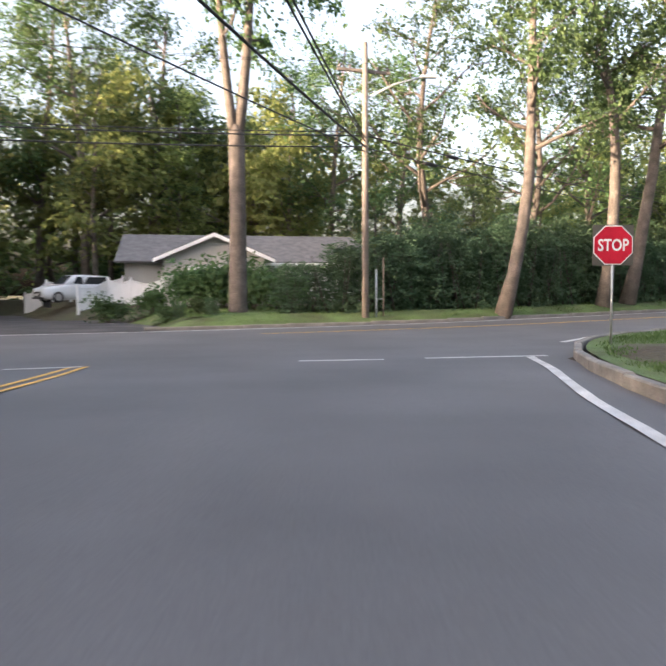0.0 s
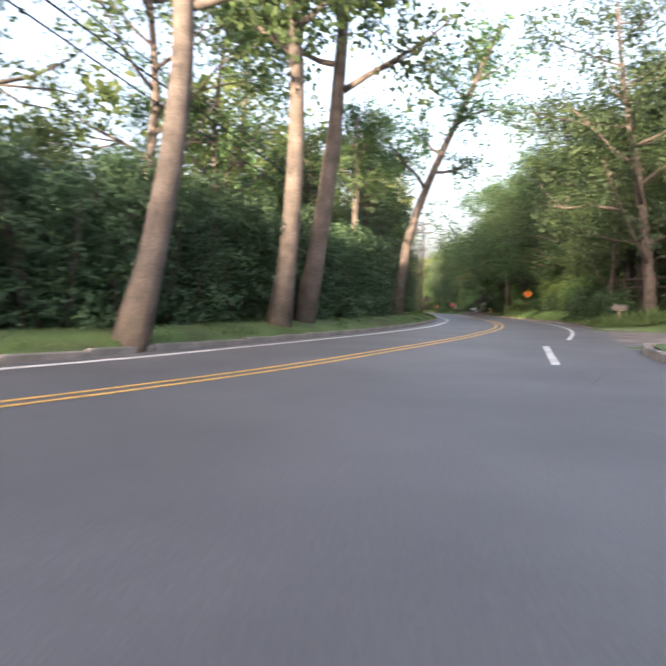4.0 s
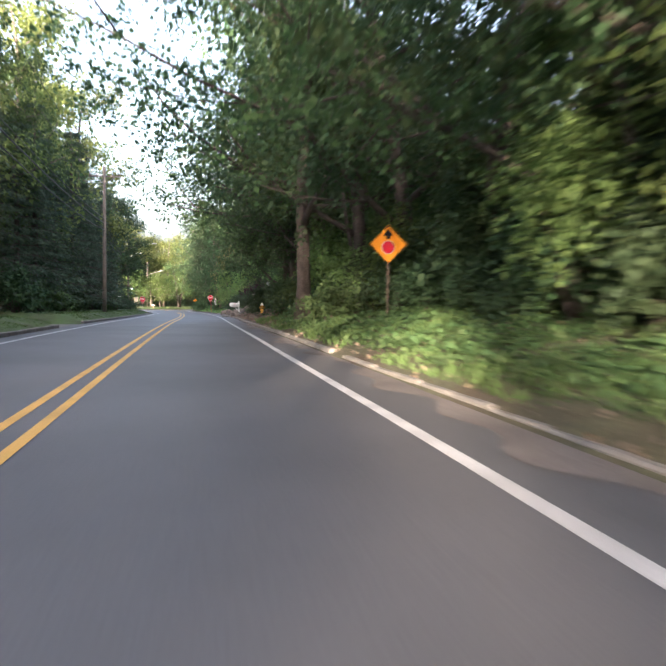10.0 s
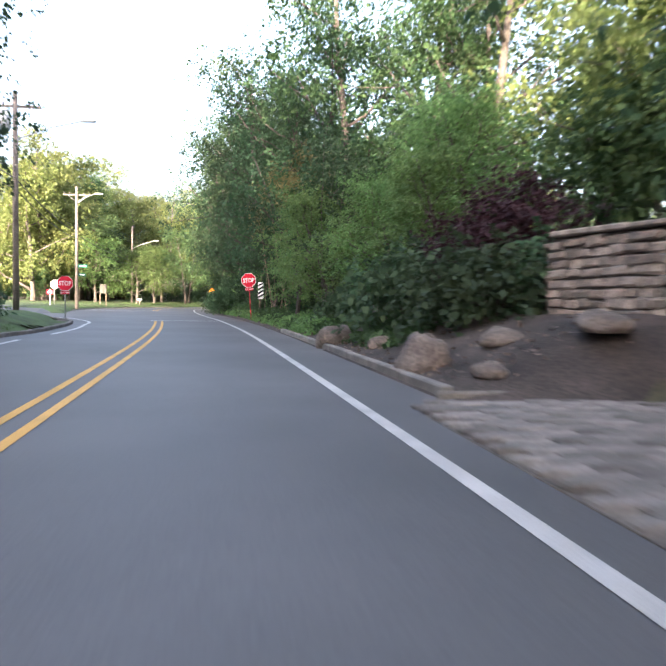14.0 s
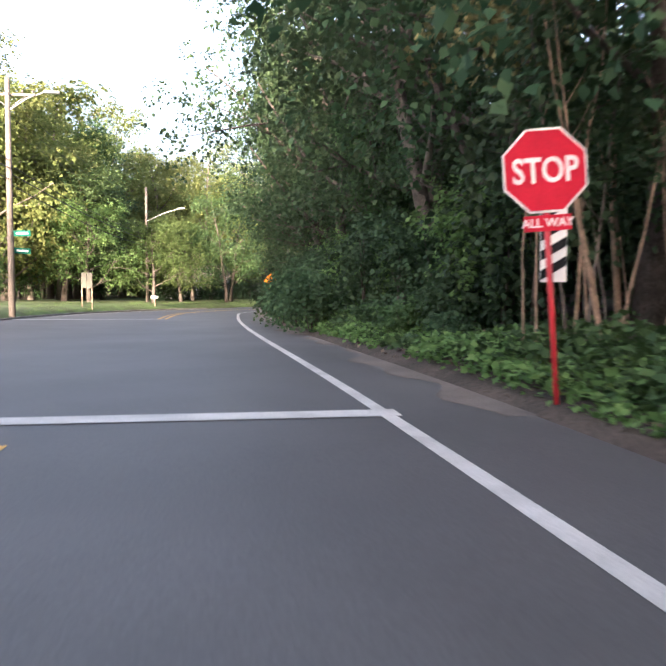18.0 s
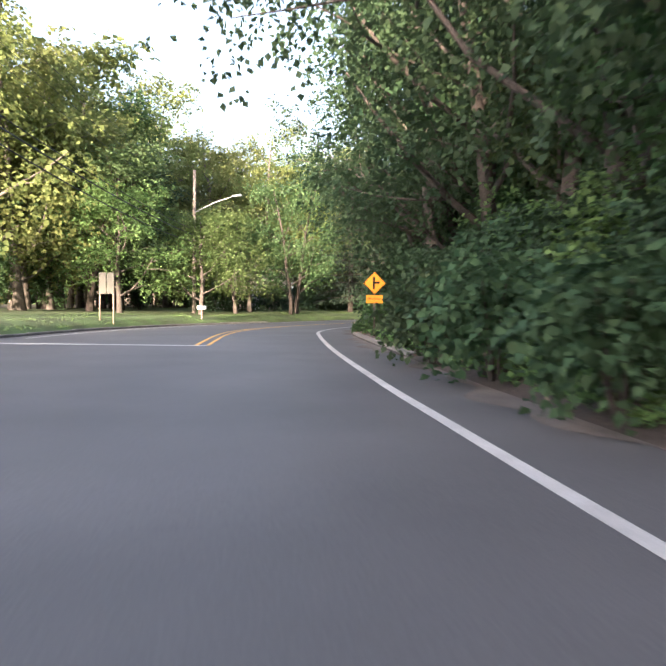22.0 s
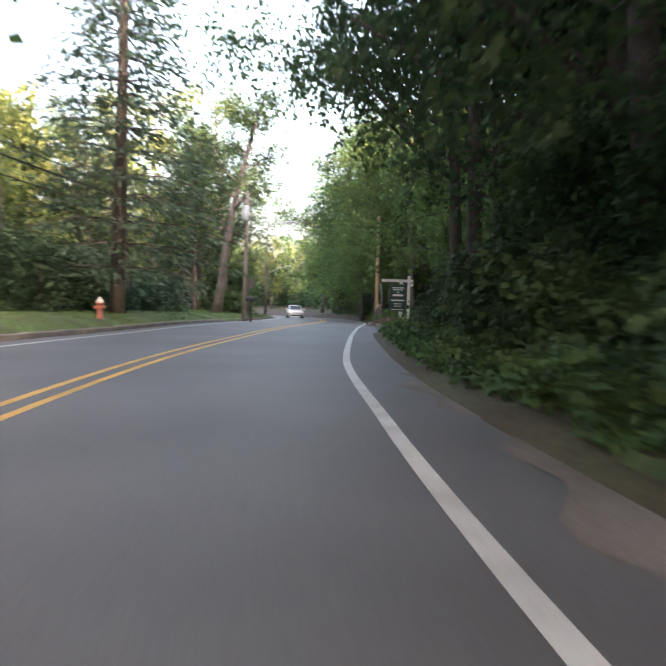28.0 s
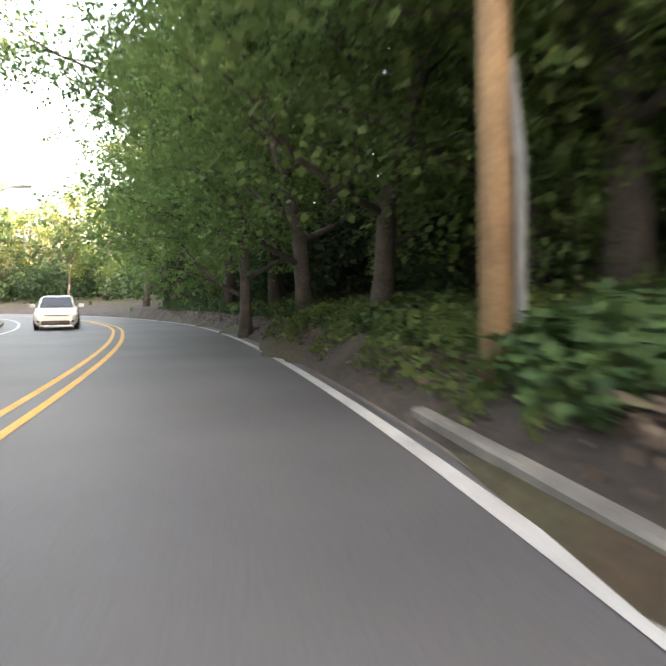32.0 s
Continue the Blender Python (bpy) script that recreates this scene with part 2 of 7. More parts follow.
def smooth_line(pts, step=1.0):
    """Catmull-Rom through pts, sampled about every step metres."""
    p = np.array([2 * np.array(pts[0]) - pts[1], *pts, 2 * np.array(pts[-1]) - pts[-2]], float)
    out = []
    for i in range(1, len(p) - 2):
        n = max(2, int(np.hypot(*(p[i + 1] - p[i])) / step))
        u = np.linspace(0, 1, n, endpoint=False)[:, None]
        a, b, c, d = p[i - 1], p[i], p[i + 1], p[i + 2]
        out.append(0.5 * (2 * b + (c - a) * u + (2 * a - 5 * b + 4 * c - d) * u**2 + (3 * b - a - 3 * c + d) * u**3))
    return np.vstack([*out, p[-2:-1]])


CL = smooth_line(CENTRE)
CD = np.gradient(CL, axis=0)
CD /= np.linalg.norm(CD, axis=1, keepdims=True)
CN = np.stack([-CD[:, 1], CD[:, 0]], 1)  # to the left
CS = np.concatenate([[0], np.cumsum(np.linalg.norm(np.diff(CL, axis=0), axis=1))])
WAY = np.array([(x, y, z - 1.1) for t, x, y, z, *_ in PATH])
WAYF = np.stack([np.interp(np.linspace(0, len(WAY) - 1, 520), np.arange(len(WAY)), WAY[:, k]) for k in range(3)], 1)
CE = np.array([WAYF[((WAYF[:, :2] - p) ** 2).sum(1).argmin(), 2] for p in CL])
CE = np.convolve(np.pad(CE, 8, mode="edge"), np.ones(17) / 17, "valid")
# paved places besides the road: start, end, half width
PAVED = [((-9.6, -11), (-9.8, -70), 5.5), ((95.5, 118), (72, 137), 6.0), ((14.2, 5.6), (27.4, -8.6), 6.7), ((-20, -8), (-36, 16), 3.4), ((-19.5, -4.5), (-24, 4), 3.4), ((52.6, 57.8), (43, 66), 2.4), ((1.5, -13), (10, -9.5), 4.0), ((3, -22), (14, -16), 7.0), ((174.5, 149.0), (167, 136), 6.0), ((178, 148.6), (180.4, 148.4), 1.0), ((171, 148.7), (179.4, 149.2), 1.9),
         ((79.8, 79.6), (86, 74.3), 3.5), ((-5, -11), (6, -2), 4.0), ((-14, -12), (-18, -9), 4.0), ((97, 112.5), (88, 120), 3.0)]


def plan_at(xy):
    """For places: station, offset to the left of the yellow line, the road's height there, and how far into a paved side place it lies."""
    xy = np.atleast_2d(np.asarray(xy, float))
    s, off, e, pave = (np.empty(len(xy)) for _ in range(4))
    for a in range(0, len(xy), 4000):
        q = xy[a:a + 4000]
        d2 = ((q[:, None, :] - CL[None]) ** 2).sum(-1)
        k = d2.argmin(1)
        dv = q - CL[k]
        s[a:a + 4000] = CS[k] + (dv * CD[k]).sum(1)
        o = (dv * CN[k]).sum(1)
        off[a:a + 4000] = np.sign(o) * np.sqrt(d2[np.arange(len(q)), k])
        e[a:a + 4000] = CE[k]
        best = np.full(len(q), -99.0)
        for p0, p1, w in PAVED:
            p0, p1 = np.array(p0, float), np.array(p1, float)
            u = np.clip(((q - p0) @ (p1 - p0)) / ((p1 - p0) @ (p1 - p0)), 0, 1)
            best = np.maximum(best, w - np.linalg.norm(q - p0 - u[:, None] * (p1 - p0), axis=1))
        pave[a:a + 4000] = best
    return s, off, e, pave


# the left lane widens round the bends: place on the line, offset of its white line
WIDTHS = [((-70, -36), 3.3), ((90, 97), 3.3), ((101, 113), 5.0), ((111, 128.4), 6.0), ((117.4, 136.6), 5.0), ((124, 142), 4.4), ((139, 148), 4.2), ((149, 150.2), 3.6), ((160, 151.4), 3.4),
          ((180, 153), 4.1), ((196, 155), 4.4), ((236, 168), 3.6), ((310, 235), 3.4)]
W_S = [CS[((CL - p) ** 2).sum(1).argmin()] for p, _ in WIDTHS]
W_L = [w for _, w in WIDTHS]
R_S = [CS[((CL - p) ** 2).sum(1).argmin()] for p in ((0, -1), (60, 60), (104, 117), (117, 136), (139, 148), (160, 151), (178, 153), (182.5, 153.4), (205, 156.4))]
R_W = [4.6, 4.3, 4.7, 5.0, 4.8, 4.2, 4.0, 3.6, 3.75]


def edge_l(s):
    return np.interp(s, W_S, W_L) + 0.75


def edge_r(s):
    return np.interp(s, R_S, R_W)


# higher banks on the right: from and to along the line, where they begin and end beside the road, height
BANKS = [(CS[((CL - a) ** 2).sum(1).argmin()], CS[((CL - b) ** 2).sum(1).argmin()], lo, hi, h) for a, b, lo, hi, h in (
    ((54, 52), (90, 97), 0.5, 2.9, 0.5), ((181.5, 153.2), (232, 166), 0.05, 0.6, 0.42), ((24, 17), (50, 48), 0.6, 3.5, 0.35))]


def ground_z(xy):
    s, off, e, pave = plan_at(xy)
    d = np.where(off > 0, off - edge_l(s), -off - edge_r(s))
    left = -0.03 + 0.15 * np.clip(d / 0.15, 0, 1) + 0.3 * np.clip(d / 1.2, 0, 1) + 0.03 * np.clip(d - 1.2, 0, 25)
    right = -0.03 + 0.1 * np.clip(d / 0.3, 0, 1) + 0.25 * np.clip(d / 1.5, 0, 1) + 0.10 * np.clip(d - 1.5, 0, 18)
    for a, b, lo, hi, h in BANKS:
        along_ = np.clip(np.minimum(s - a, b - s) / 3.0, 0, 1)
        u = np.clip((d - lo) / (hi - lo), 0, 1)
        right = right + h * along_ * u * u * (3 - 2 * u)
    rise = np.where(off > 0, left, right)
    rise = np.where(d <= 0, -0.03, rise)
    f = np.clip(-pave / 1.2, 0, 1)
    return e + np.where(d <= 0, rise, rise * f - 0.03 * (1 - f))


def gz(x, y):
    return float(ground_z([(x, y)])[0])


def road_z(x, y):
    return float(plan_at([(x, y)])[2][0])


# the ground: one sheet to the horizon
def axis(lo, hi, fine_lo, fine_hi, step):
    far_lo = fine_lo - np.cumsum(np.geomspace(6, 900, 14))[::-1]
    far_hi = fine_hi + np.cumsum(np.geomspace(6, 900, 14))
    return np.concatenate([far_lo, np.arange(fine_lo, fine_hi + step / 2, step), far_hi])


gx, gy = axis(0, 0, -90, 310, 1.6), axis(0, 0, -75, 245, 1.6)
GX, GY = np.meshgrid(gx, gy)
gxy = np.stack([GX.ravel(), GY.ravel()], 1)
gzz = ground_z(gxy)
s_, off_, e_, pave_ = plan_at(gxy)
gzz -= np.where((off_ < edge_l(s_) + 5.5) & (off_ > -edge_r(s_) - 5.5), 0.16, 0.0) + np.where(pave_ > -2.5, 0.10, 0.0)
nx, ny = len(gx), len(gy)
idx = (np.arange(ny - 1)[:, None] * nx + np.arange(nx - 1)).ravel()
ground = mesh_object("ground", np.column_stack([gxy, gzz]).tolist(), np.stack([idx, idx + 1, idx + nx + 1, idx + nx], 1).tolist(), WOOD_GROUND, smooth=True)
tagged(ground, "dark woodland ground with soil and low green growth", "ground", kind="structure")


def ribbon(name, stations, offsets, heights, material, parent=None, follow=False, hold=None):
    """A strip along the yellow line between two stations; offsets to the left, heights over the road."""
    s0, s1 = stations
    ss = np.arange(s0, s1 + 0.01, 1.0)
    x = [np.interp(ss, CS, a) for a in (CL[:, 0], CL[:, 1], CN[:, 0], CN[:, 1], CE)]
    verts, k = [], len(offsets)
    for i in range(len(ss)):
        for o, h in zip(offsets, heights):
            px, py = x[0][i] + x[2][i] * o, x[1][i] + x[3][i] * o
            verts.append((px, py, x[4][i] + h))
    if follow:
        v = np.array(verts)
        v[:, 2] = ground_z(v[:, :2]) + 0.01
        verts = v.tolist()
    faces = [(i * k + j + 1, i * k + j, (i + 1) * k + j, (i + 1) * k + j + 1) for i in range(len(ss) - 1) for j in range(k - 1)]
    faces = [f[::-1] for f in faces] if offsets[0] < offsets[-1] else faces
    return mesh_object(name, verts, faces, material, parent, smooth=True)


def station(x, y):
    return float(plan_at([(x, y)])[0][0])


S_END = CS[-1] - 1


def edge_strip(name, s0, s1, lo, hi, h, material, label="", category="", kind="structure", follow=False, parent=None, step=1.0):
    """A strip along the road between two lines, each a function of the station giving the offset to the left."""
    ss = np.arange(s0, s1 + 0.01, step)
    cx, cy, nx_, ny_, ez = [np.interp(ss, CS, a) for a in (CL[:, 0], CL[:, 1], CN[:, 0], CN[:, 1], CE)]
    a, b = lo(ss) + 0 * ss, hi(ss) + 0 * ss
    n = 2 if not follow else 22
    us = np.linspace(0, 1, n)
    xy = np.stack([np.stack([cx + nx_ * (a + (b - a) * u), cy + ny_ * (a + (b - a) * u)], 1) for u in us], 1).reshape(-1, 2)
    z = (np.repeat(ez, n) + h) if not follow else ground_z(xy) + h - 0.09 * np.clip((plan_at(xy)[3] + 0.1) / 0.4, 0, 1)
    faces = [(i * n + j, i * n + j + 1, (i + 1) * n + j + 1, (i + 1) * n + j) for i in range(len(ss) - 1) for j in range(n - 1)]
    ob = mesh_object(name, np.column_stack([xy, z]).tolist(), [f[::-1] for f in faces], material, parent, smooth=True)
    me = ob.data
    if sum(p.normal.z for p in me.polygons[:4]) < 0:
        me.flip_normals()
    if label:
        tagged(ob, label, category, kind=kind)
    return ob


road = edge_strip("road", 1, S_END, lambda s: -edge_r(s) - 0.15, lambda s: edge_l(s) + 0.05, 0.0, ASPHALT, "grey asphalt two-lane road with worn surface", "road")

def strip(name, p0, p1, half, material, h=0.0, label="", category="road", n=24):
    """A paved side place from p0 to p1."""
    p0, p1 = np.array(p0, float), np.array(p1, float)
    d = (p1 - p0) / np.linalg.norm(p1 - p0)
    nrm = np.array([-d[1], d[0]])
    us = [p0 + (p1 - p0) * k / n for k in range(n + 1)]
    rows = [u + nrm * o for u in us for o in (half, half / 3, -half / 3, -half)]
    z = ground_z(rows) + 0.025 + h
    verts = [(r[0], r[1], float(max(zz, 0 * zz + plan_at([r])[2][0] - 0.006 + h))) for r, zz in zip(rows, z)]
    faces = [(i * 4 + j, i * 4 + j + 1, (i + 1) * 4 + j + 1, (i + 1) * 4 + j) for i in range(n) for j in range(3)]
    ob = mesh_object(name, verts, [f[::-1] for f in faces], material)
    return tagged(ob, label, category, kind="structure")


strip("side_road_1", (-9.6, -35.5), (-9.8, -70), 4.8, ASPHALT, label="grey asphalt side road behind the stop line")
strip("side_road_2", (97, 119), (70, 139), 6.2, ASPHALT, label="grey asphalt side road joining the bend")



def side_line(a, b, off, n=30):
    """Places along the road's side from one station to another."""
    ss = np.linspace(station(*a), station(*b), n)
    o = off(ss)
    return [(float(np.interp(s, CS, CL[:, 0]) + np.interp(s, CS, CN[:, 0]) * w), float(np.interp(s, CS, CL[:, 1]) + np.interp(s, CS, CN[:, 1]) * w)) for s, w in zip(ss, o)]


def paved(name, outline, label, h=-0.006, material=None, category="road"):
    """A paved place inside an outline, at the road's height."""
    bm = bmesh.new()
    z = plan_at(outline)[2] + h
    f = bm.faces.new([bm.verts.new((x, y, zz)) for (x, y), zz in zip(outline, z)])
    f.normal_update()
    if f.normal.z < 0:
        f.normal_flip()
    bmesh.ops.triangulate(bm, faces=[f])
    return tagged(part(name, bm, material or ASPHALT), label, category, kind="structure")


CORNER_R = [(-4.95, -36), (-4.95, -24), (-4.95, -20.8), (-4.8, -18), (-4.25, -15.0), (-2.85, -11.9), (-0.15, -9.3), (4.55, -5.6), (8.25, -2.4), (11.5, -0.5)]
CORNER_L = [(-14.5, -36), (-14.6, -24), (-14.7, -19), (-16, -16.2), (-19, -13.8), (-24, -14.5)]
paved("junction_1", [*[tuple(p) for p in smooth_line(CORNER_R, 0.8)], *[tuple(p) for p in side_line((11.5, 3), (-24, -13), lambda s: -edge_r(s) + 0.3)], *[tuple(p) for p in smooth_line(CORNER_L, 0.8)][::-1]],
      "grey asphalt of the junction mouth with worn surface")
paved("junction_2", [(89.2, 97.5), (91.6, 102.6), (93.6, 106.4), (94.6, 109.8), (94.9, 112.6), (92.6, 116), (88, 121), (97, 128), (106.5, 131.5), *[tuple(p) for p in side_line((111, 128), (89.5, 97), lambda s: edge_l(s) - 0.35)]],
      "grey asphalt of the bend's junction")

paved("driveway_1", [(10.9, -1.4), (14.5, -5), (19, -9.5), (26, -16), (38, -9), (32, -3.4), (27.5, 1.8), (24, 5.4), (21.7, 7.8)] + side_line((18.6, 12.1), (7.6, 3.6), lambda s: -edge_r(s) + 0.3), "worn sandy asphalt driveway mouth", -0.01, OLD_ASPHALT, "driveway")
paved("driveway_2", [(-15.9, -3.6), (-17.3, -1.2), (-20.4, 3.2), (-24, 9.4), (-27, 14.5), (-32, 20), (-39, 16), (-32, 6), (-26.5, -1.5), (-24.6, -8.2), (-20.5, -6.6), (-16.6, -4.9)], "dark asphalt driveway beside the lawn", 0.02, DRIVE, "driveway")
strip("driveway_4", (53.4, 57.0), (43, 66), 2.4, KERB, label="pale concrete driveway mouth between the pines", category="driveway")
paved("driveway_3", [(166.5, 148.6), (172, 149.1), (178, 149.6), (181.0, 149.75), (181.5, 148.8), (181.2, 147.4), (180.5, 146.5), (177, 143.0), (173.6, 139.6), (170, 131), (160.5, 134), (164.4, 142.5)], "patched dark asphalt driveway with wet streaks", -0.008, DRIVE, "driveway")

SA, SB = station(-12, -6.9), station(97.3, 107.4)
SC = station(111.2, 128.4)
DASH = 0.006


def const(v):
    return lambda s: v + 0 * s


for k, (a, b) in enumerate(((SA, SB), (SC, S_END))):
    for o in (0.16, -0.16):
        edge_strip("yellow_line", a, b, const(o - 0.055), const(o + 0.055), DASH, YELLOW_PAINT, "yellow centre line painted on the asphalt", "road marking")
SW0, SW1 = station(8, 1.2), station(20, 9)
LINE_S = [CS[((CL - p) ** 2).sum(1).argmin()] for p in ((11, 6), (45, 41.5), (81, 85.4), (100, 111), (106, 120.6), (111.2, 128.4), (115, 133.8), (121, 139.8), (133, 146), (146, 149.6), (151, 150.5), (160, 151.4), (200, 155))]
LINE_O = [-3.31, -3.36, -3.31, -3.22, -3.25, -3.45, -3.62, -3.45, -3.5, -3.55, -3.42, -3.31, -3.36]
edge_strip("white_line", station(11.5, 2.5), S_END, lambda s: np.interp(s, LINE_S, LINE_O) - 0.07, lambda s: np.interp(s, LINE_S, LINE_O) + 0.07, DASH, WHITE_PAINT, "worn white edge line painted on the asphalt", "road marking")
edge_strip("white_line", station(-60, -28), station(26, 19), const(3.16), const(3.42), DASH, WHITE_PAINT, "worn white edge line painted on the asphalt", "road marking")
edge_strip("white_line", station(26, 19), station(87.6, 94), const(3.24), const(3.39), DASH, WHITE_PAINT, "worn white edge line painted on the asphalt", "road marking")
edge_strip("white_line", station(113, 131), S_END, lambda s: np.interp(s, W_S, W_L) - 0.06, lambda s: np.interp(s, W_S, W_L) + 0.07, DASH, WHITE_PAINT,
           "worn white edge line painted on the asphalt", "road marking")


def paint(points, width, material, label, h=0.008):
    """A painted line through a few places."""
    pts = smooth_line(points, 0.5) if len(points) > 2 else np.array(points, float)
    d = np.gradient(pts, axis=0)
    d /= np.linalg.norm(d, axis=1, keepdims=True)
    n = np.stack([-d[:, 1], d[:, 0]], 1) * width / 2
    v = []
    for p, q in zip(pts, n):
        for r in (p + q, p - q):
            s, off, e, pave = plan_at([r])
            v.append((r[0], r[1], float(max(e[0], ground_z([r])[0] + 0.031)) + h))
    f = [(2 * i, 2 * i + 1, 2 * i + 3, 2 * i + 2) for i in range(len(pts) - 1)]
    ob = mesh_object("white_line" if material is WHITE_PAINT else "yellow_line", v, f, material)
    return tagged(ob, label, "road marking", kind="structure")


paint([(-5.9, -24), (-5.75, -20.7), (-5.42, -17.6), (-5.3, -15.5)], 0.15, WHITE_PAINT, "worn white edge line curving to a stop line")
paint([(-4.95, -15.35), (-7.3, -15.7)], 0.2, WHITE_PAINT, "worn white stop line")
paint([(-8.07, -15.87), (-9.65, -16.12)], 0.17, WHITE_PAINT, "faded white stop line")
paint([(-3.75, -11.9), (-1.95, -9.4)], 0.17, WHITE_PAINT, "short white edge dash")
paint([(3.5, -3.6), (7.8, 0.2)], 0.16, WHITE_PAINT, "short white edge dash")
paint([(-14.6, -17.4), (-13.4, -17.0)], 0.16, WHITE_PAINT, "short white edge dash")
for o in (0, 0.26):
    paint([(-13.3 - o, -17.0), (-13.1 - o, -20), (-12.9 - o, -30), (-12.6 - o, -50)], 0.1, YELLOW_PAINT, "yellow centre line of the side road")
paint([(97.0, 107.7), (100.0, 105.4)], 0.36, WHITE_PAINT, "white stop line across the lane")
paint([(111.2, 128.2), (106.2, 132.6)], 0.36, WHITE_PAINT, "white stop line across the oncoming lane")
paint([(86.9, 98.0), (89.2, 100.9), (91.4, 104.2), (93.1, 106.9), (94.3, 110), (95.0, 113.0), (93.6, 116), (89, 119.6), (80, 126)], 0.14, WHITE_PAINT, "white edge line curving into the side road")


# kerbs: concrete blocks set end to end
def kerb_run(points, h=0.13, w=0.16, block=1.8, label="weathered concrete kerb along the road"):
    pts = smooth_line(points, 0.3)
    cum = np.concatenate([[0], np.cumsum(np.linalg.norm(np.diff(pts, axis=0), axis=1))])
    top = empty("kerb", pose(0, 0, 0), label, "kerb", kind="structure")
    n = max(1, int(cum[-1] / block))
    for k in range(n):
        a, b = k * cum[-1] / n + 0.006, (k + 1) * cum[-1] / n - 0.006
        p, q = (np.array([np.interp(u, cum, pts[:, i]) for i in (0, 1)]) for u in (a, b))
        mid = (p + q) / 2
        s, off, e, pave = plan_at([mid])
        z = float(e[0])
        length = np.linalg.norm(q - p)
        bm = bevelled(-length / 2, -w / 2, -0.15, length / 2, w / 2, h + random.uniform(-0.008, 0.008), 0.022, seg=1)
        ob = part("kerbstone", bm, KERB, top)
        ob.matrix_world = pose(mid[0], mid[1], z, 0, 0, math.degrees(math.atan2(q[1] - p[1], q[0] - p[0])) + random.uniform(-0.4, 0.4))
    return top


def along(s0, s1, off, n=14):
    """Places along the road at an offset to the left (a number or a function of the station)."""
    ss = np.linspace(s0, s1, n)
    o = off(ss) if callable(off) else off + 0 * ss
    return [(float(np.interp(s, CS, CL[:, 0]) + np.interp(s, CS, CN[:, 0]) * w), float(np.interp(s, CS, CL[:, 1]) + np.interp(s, CS, CN[:, 1]) * w)) for s, w in zip(ss, o)]


KL = lambda s: edge_l(s) + 0.08
kerb_run(along(station(-15.2, -8.4), station(22, 16), KL, 16))
kerb_run(along(station(22.5, 16.5), station(54.2, 52.6), KL, 14))
kerb_run(along(station(58, 57.3), station(86, 92), KL, 12))
kerb_run(along(station(-46, -24), station(-26, -13.5), KL, 5))
kerb_run([*along(station(86.3, 92.3), station(88, 95), KL, 3), (87.5, 99.9), (90.9, 104.6), (92.6, 107.9), (93.1, 110.4), (92.6, 112.8), (88.5, 115.6), (80, 120.6), (72, 126)], label="weathered concrete kerb round the corner")
kerb_run([(96, 134.5), (103.5, 130.8), (106.6, 133.3), *along(station(113, 131), station(130, 145), KL, 7)], 0.1, label="low concrete kerb round the lawn")
kerb_run(along(station(144.5, 149.2), station(178, 153), KL, 14), 0.15)
kerb_run(along(station(183, 153.4), station(225, 163), KL, 14), 0.15)
kerb_run([(-5.2, -27), (-5.0, -20.8), (-4.85, -18), (-4.3, -15.0), (-2.9, -11.9), (-0.2, -9.3), (4.5, -5.6), (8.2, -2.4), (10.8, -1.6), (14.5, -5.0), (19, -9.5)], 0.17, label="mossy old concrete kerb round the grass corner")
kerb_run([(32, -3.4), (27.5, 1.8), (24.0, 5.4), (21.6, 7.9), *along(station(18.4, 14), station(44, 40), lambda s: -edge_r(s) - 0.05, 12)], 0.07, 0.13, 1.1, label="low broken stone edging of the verge")
kerb_run(along(station(44.6, 41), station(76, 78.6), lambda s: -edge_r(s) - 0.05, 8), 0.11)
kerb_run(along(station(83.2, 82.2), station(90.5, 98), lambda s: -edge_r(s) - 0.05, 7), 0.15)
kerb_run([(83.6, 81.7), (85.5, 80.1), (87.5, 78.5)], 0.1, 0.12, 0.6, label="low stone edging of the sett drive")
kerb_run(along(station(181.5, 153), station(188.5, 153.9), lambda s: -edge_r(s) - 0.06, 4), 0.14)
kerb_run(along(station(109, 125), station(133, 146), lambda s: -edge_r(s) - 0.1, 10), 0.12, 0.2, 0.7, "rough low stone edging half hidden by ivy")

# verges
NEAR = lambda o: (lambda s: edge_l(s) + o)
FAR = lambda o: (lambda s: -edge_r(s) - o)
edge_strip("verge_1", 2, S_END, NEAR(0.02), NEAR(6.5), 0.03, GRASS_GROUND, "mown grass verge with thin patches", "grass", follow=True)
for a, b, material, text in (((-4, -3.4), (22, 15), GRASS_GROUND, "grass verge by the driveway"), ((22, 15), (33, 27), SOIL, "bare brown soil bank with leaf litter"), ((33, 27), (57, 56), WOOD_GROUND, "dark verge with soil and weeds under the trees"), ((57, 56), (86, 91), SOIL, "bare brown soil verge with leaf litter"),
                             ((86, 91), (125, 142.5), SOIL, "leaf-littered soil verge under the hedge"), ((125, 142.5), (174, 152.7), WOOD_GROUND, "dark overgrown verge"),
                             ((174, 152.7), (309, 234), SOIL, "leaf-littered soil verge")):
    edge_strip("verge_2", station(*a), station(*b), FAR(6.5), FAR(-0.1), 0.025, material, text, "ground", follow=True)
for a, b in (((20, 13.5), (60, 60)), ((97, 107), (125, 142)), ((128, 144), (150, 150.3)), ((182, 153), (215, 159))):
    edge_strip("dirt_edge", station(*a), station(*b), FAR(0.12), lambda s: np.minimum(-edge_r(s) + 0.35 + 0.3 * np.sin(s * 0.9) * np.sin(s * 0.37 + 1) + 0.15 * np.sin(s * 3.1), -3.5), 0.008, OLD_ASPHALT,
               "sandy dirt along the pavement's edge", "ground", step=0.25)


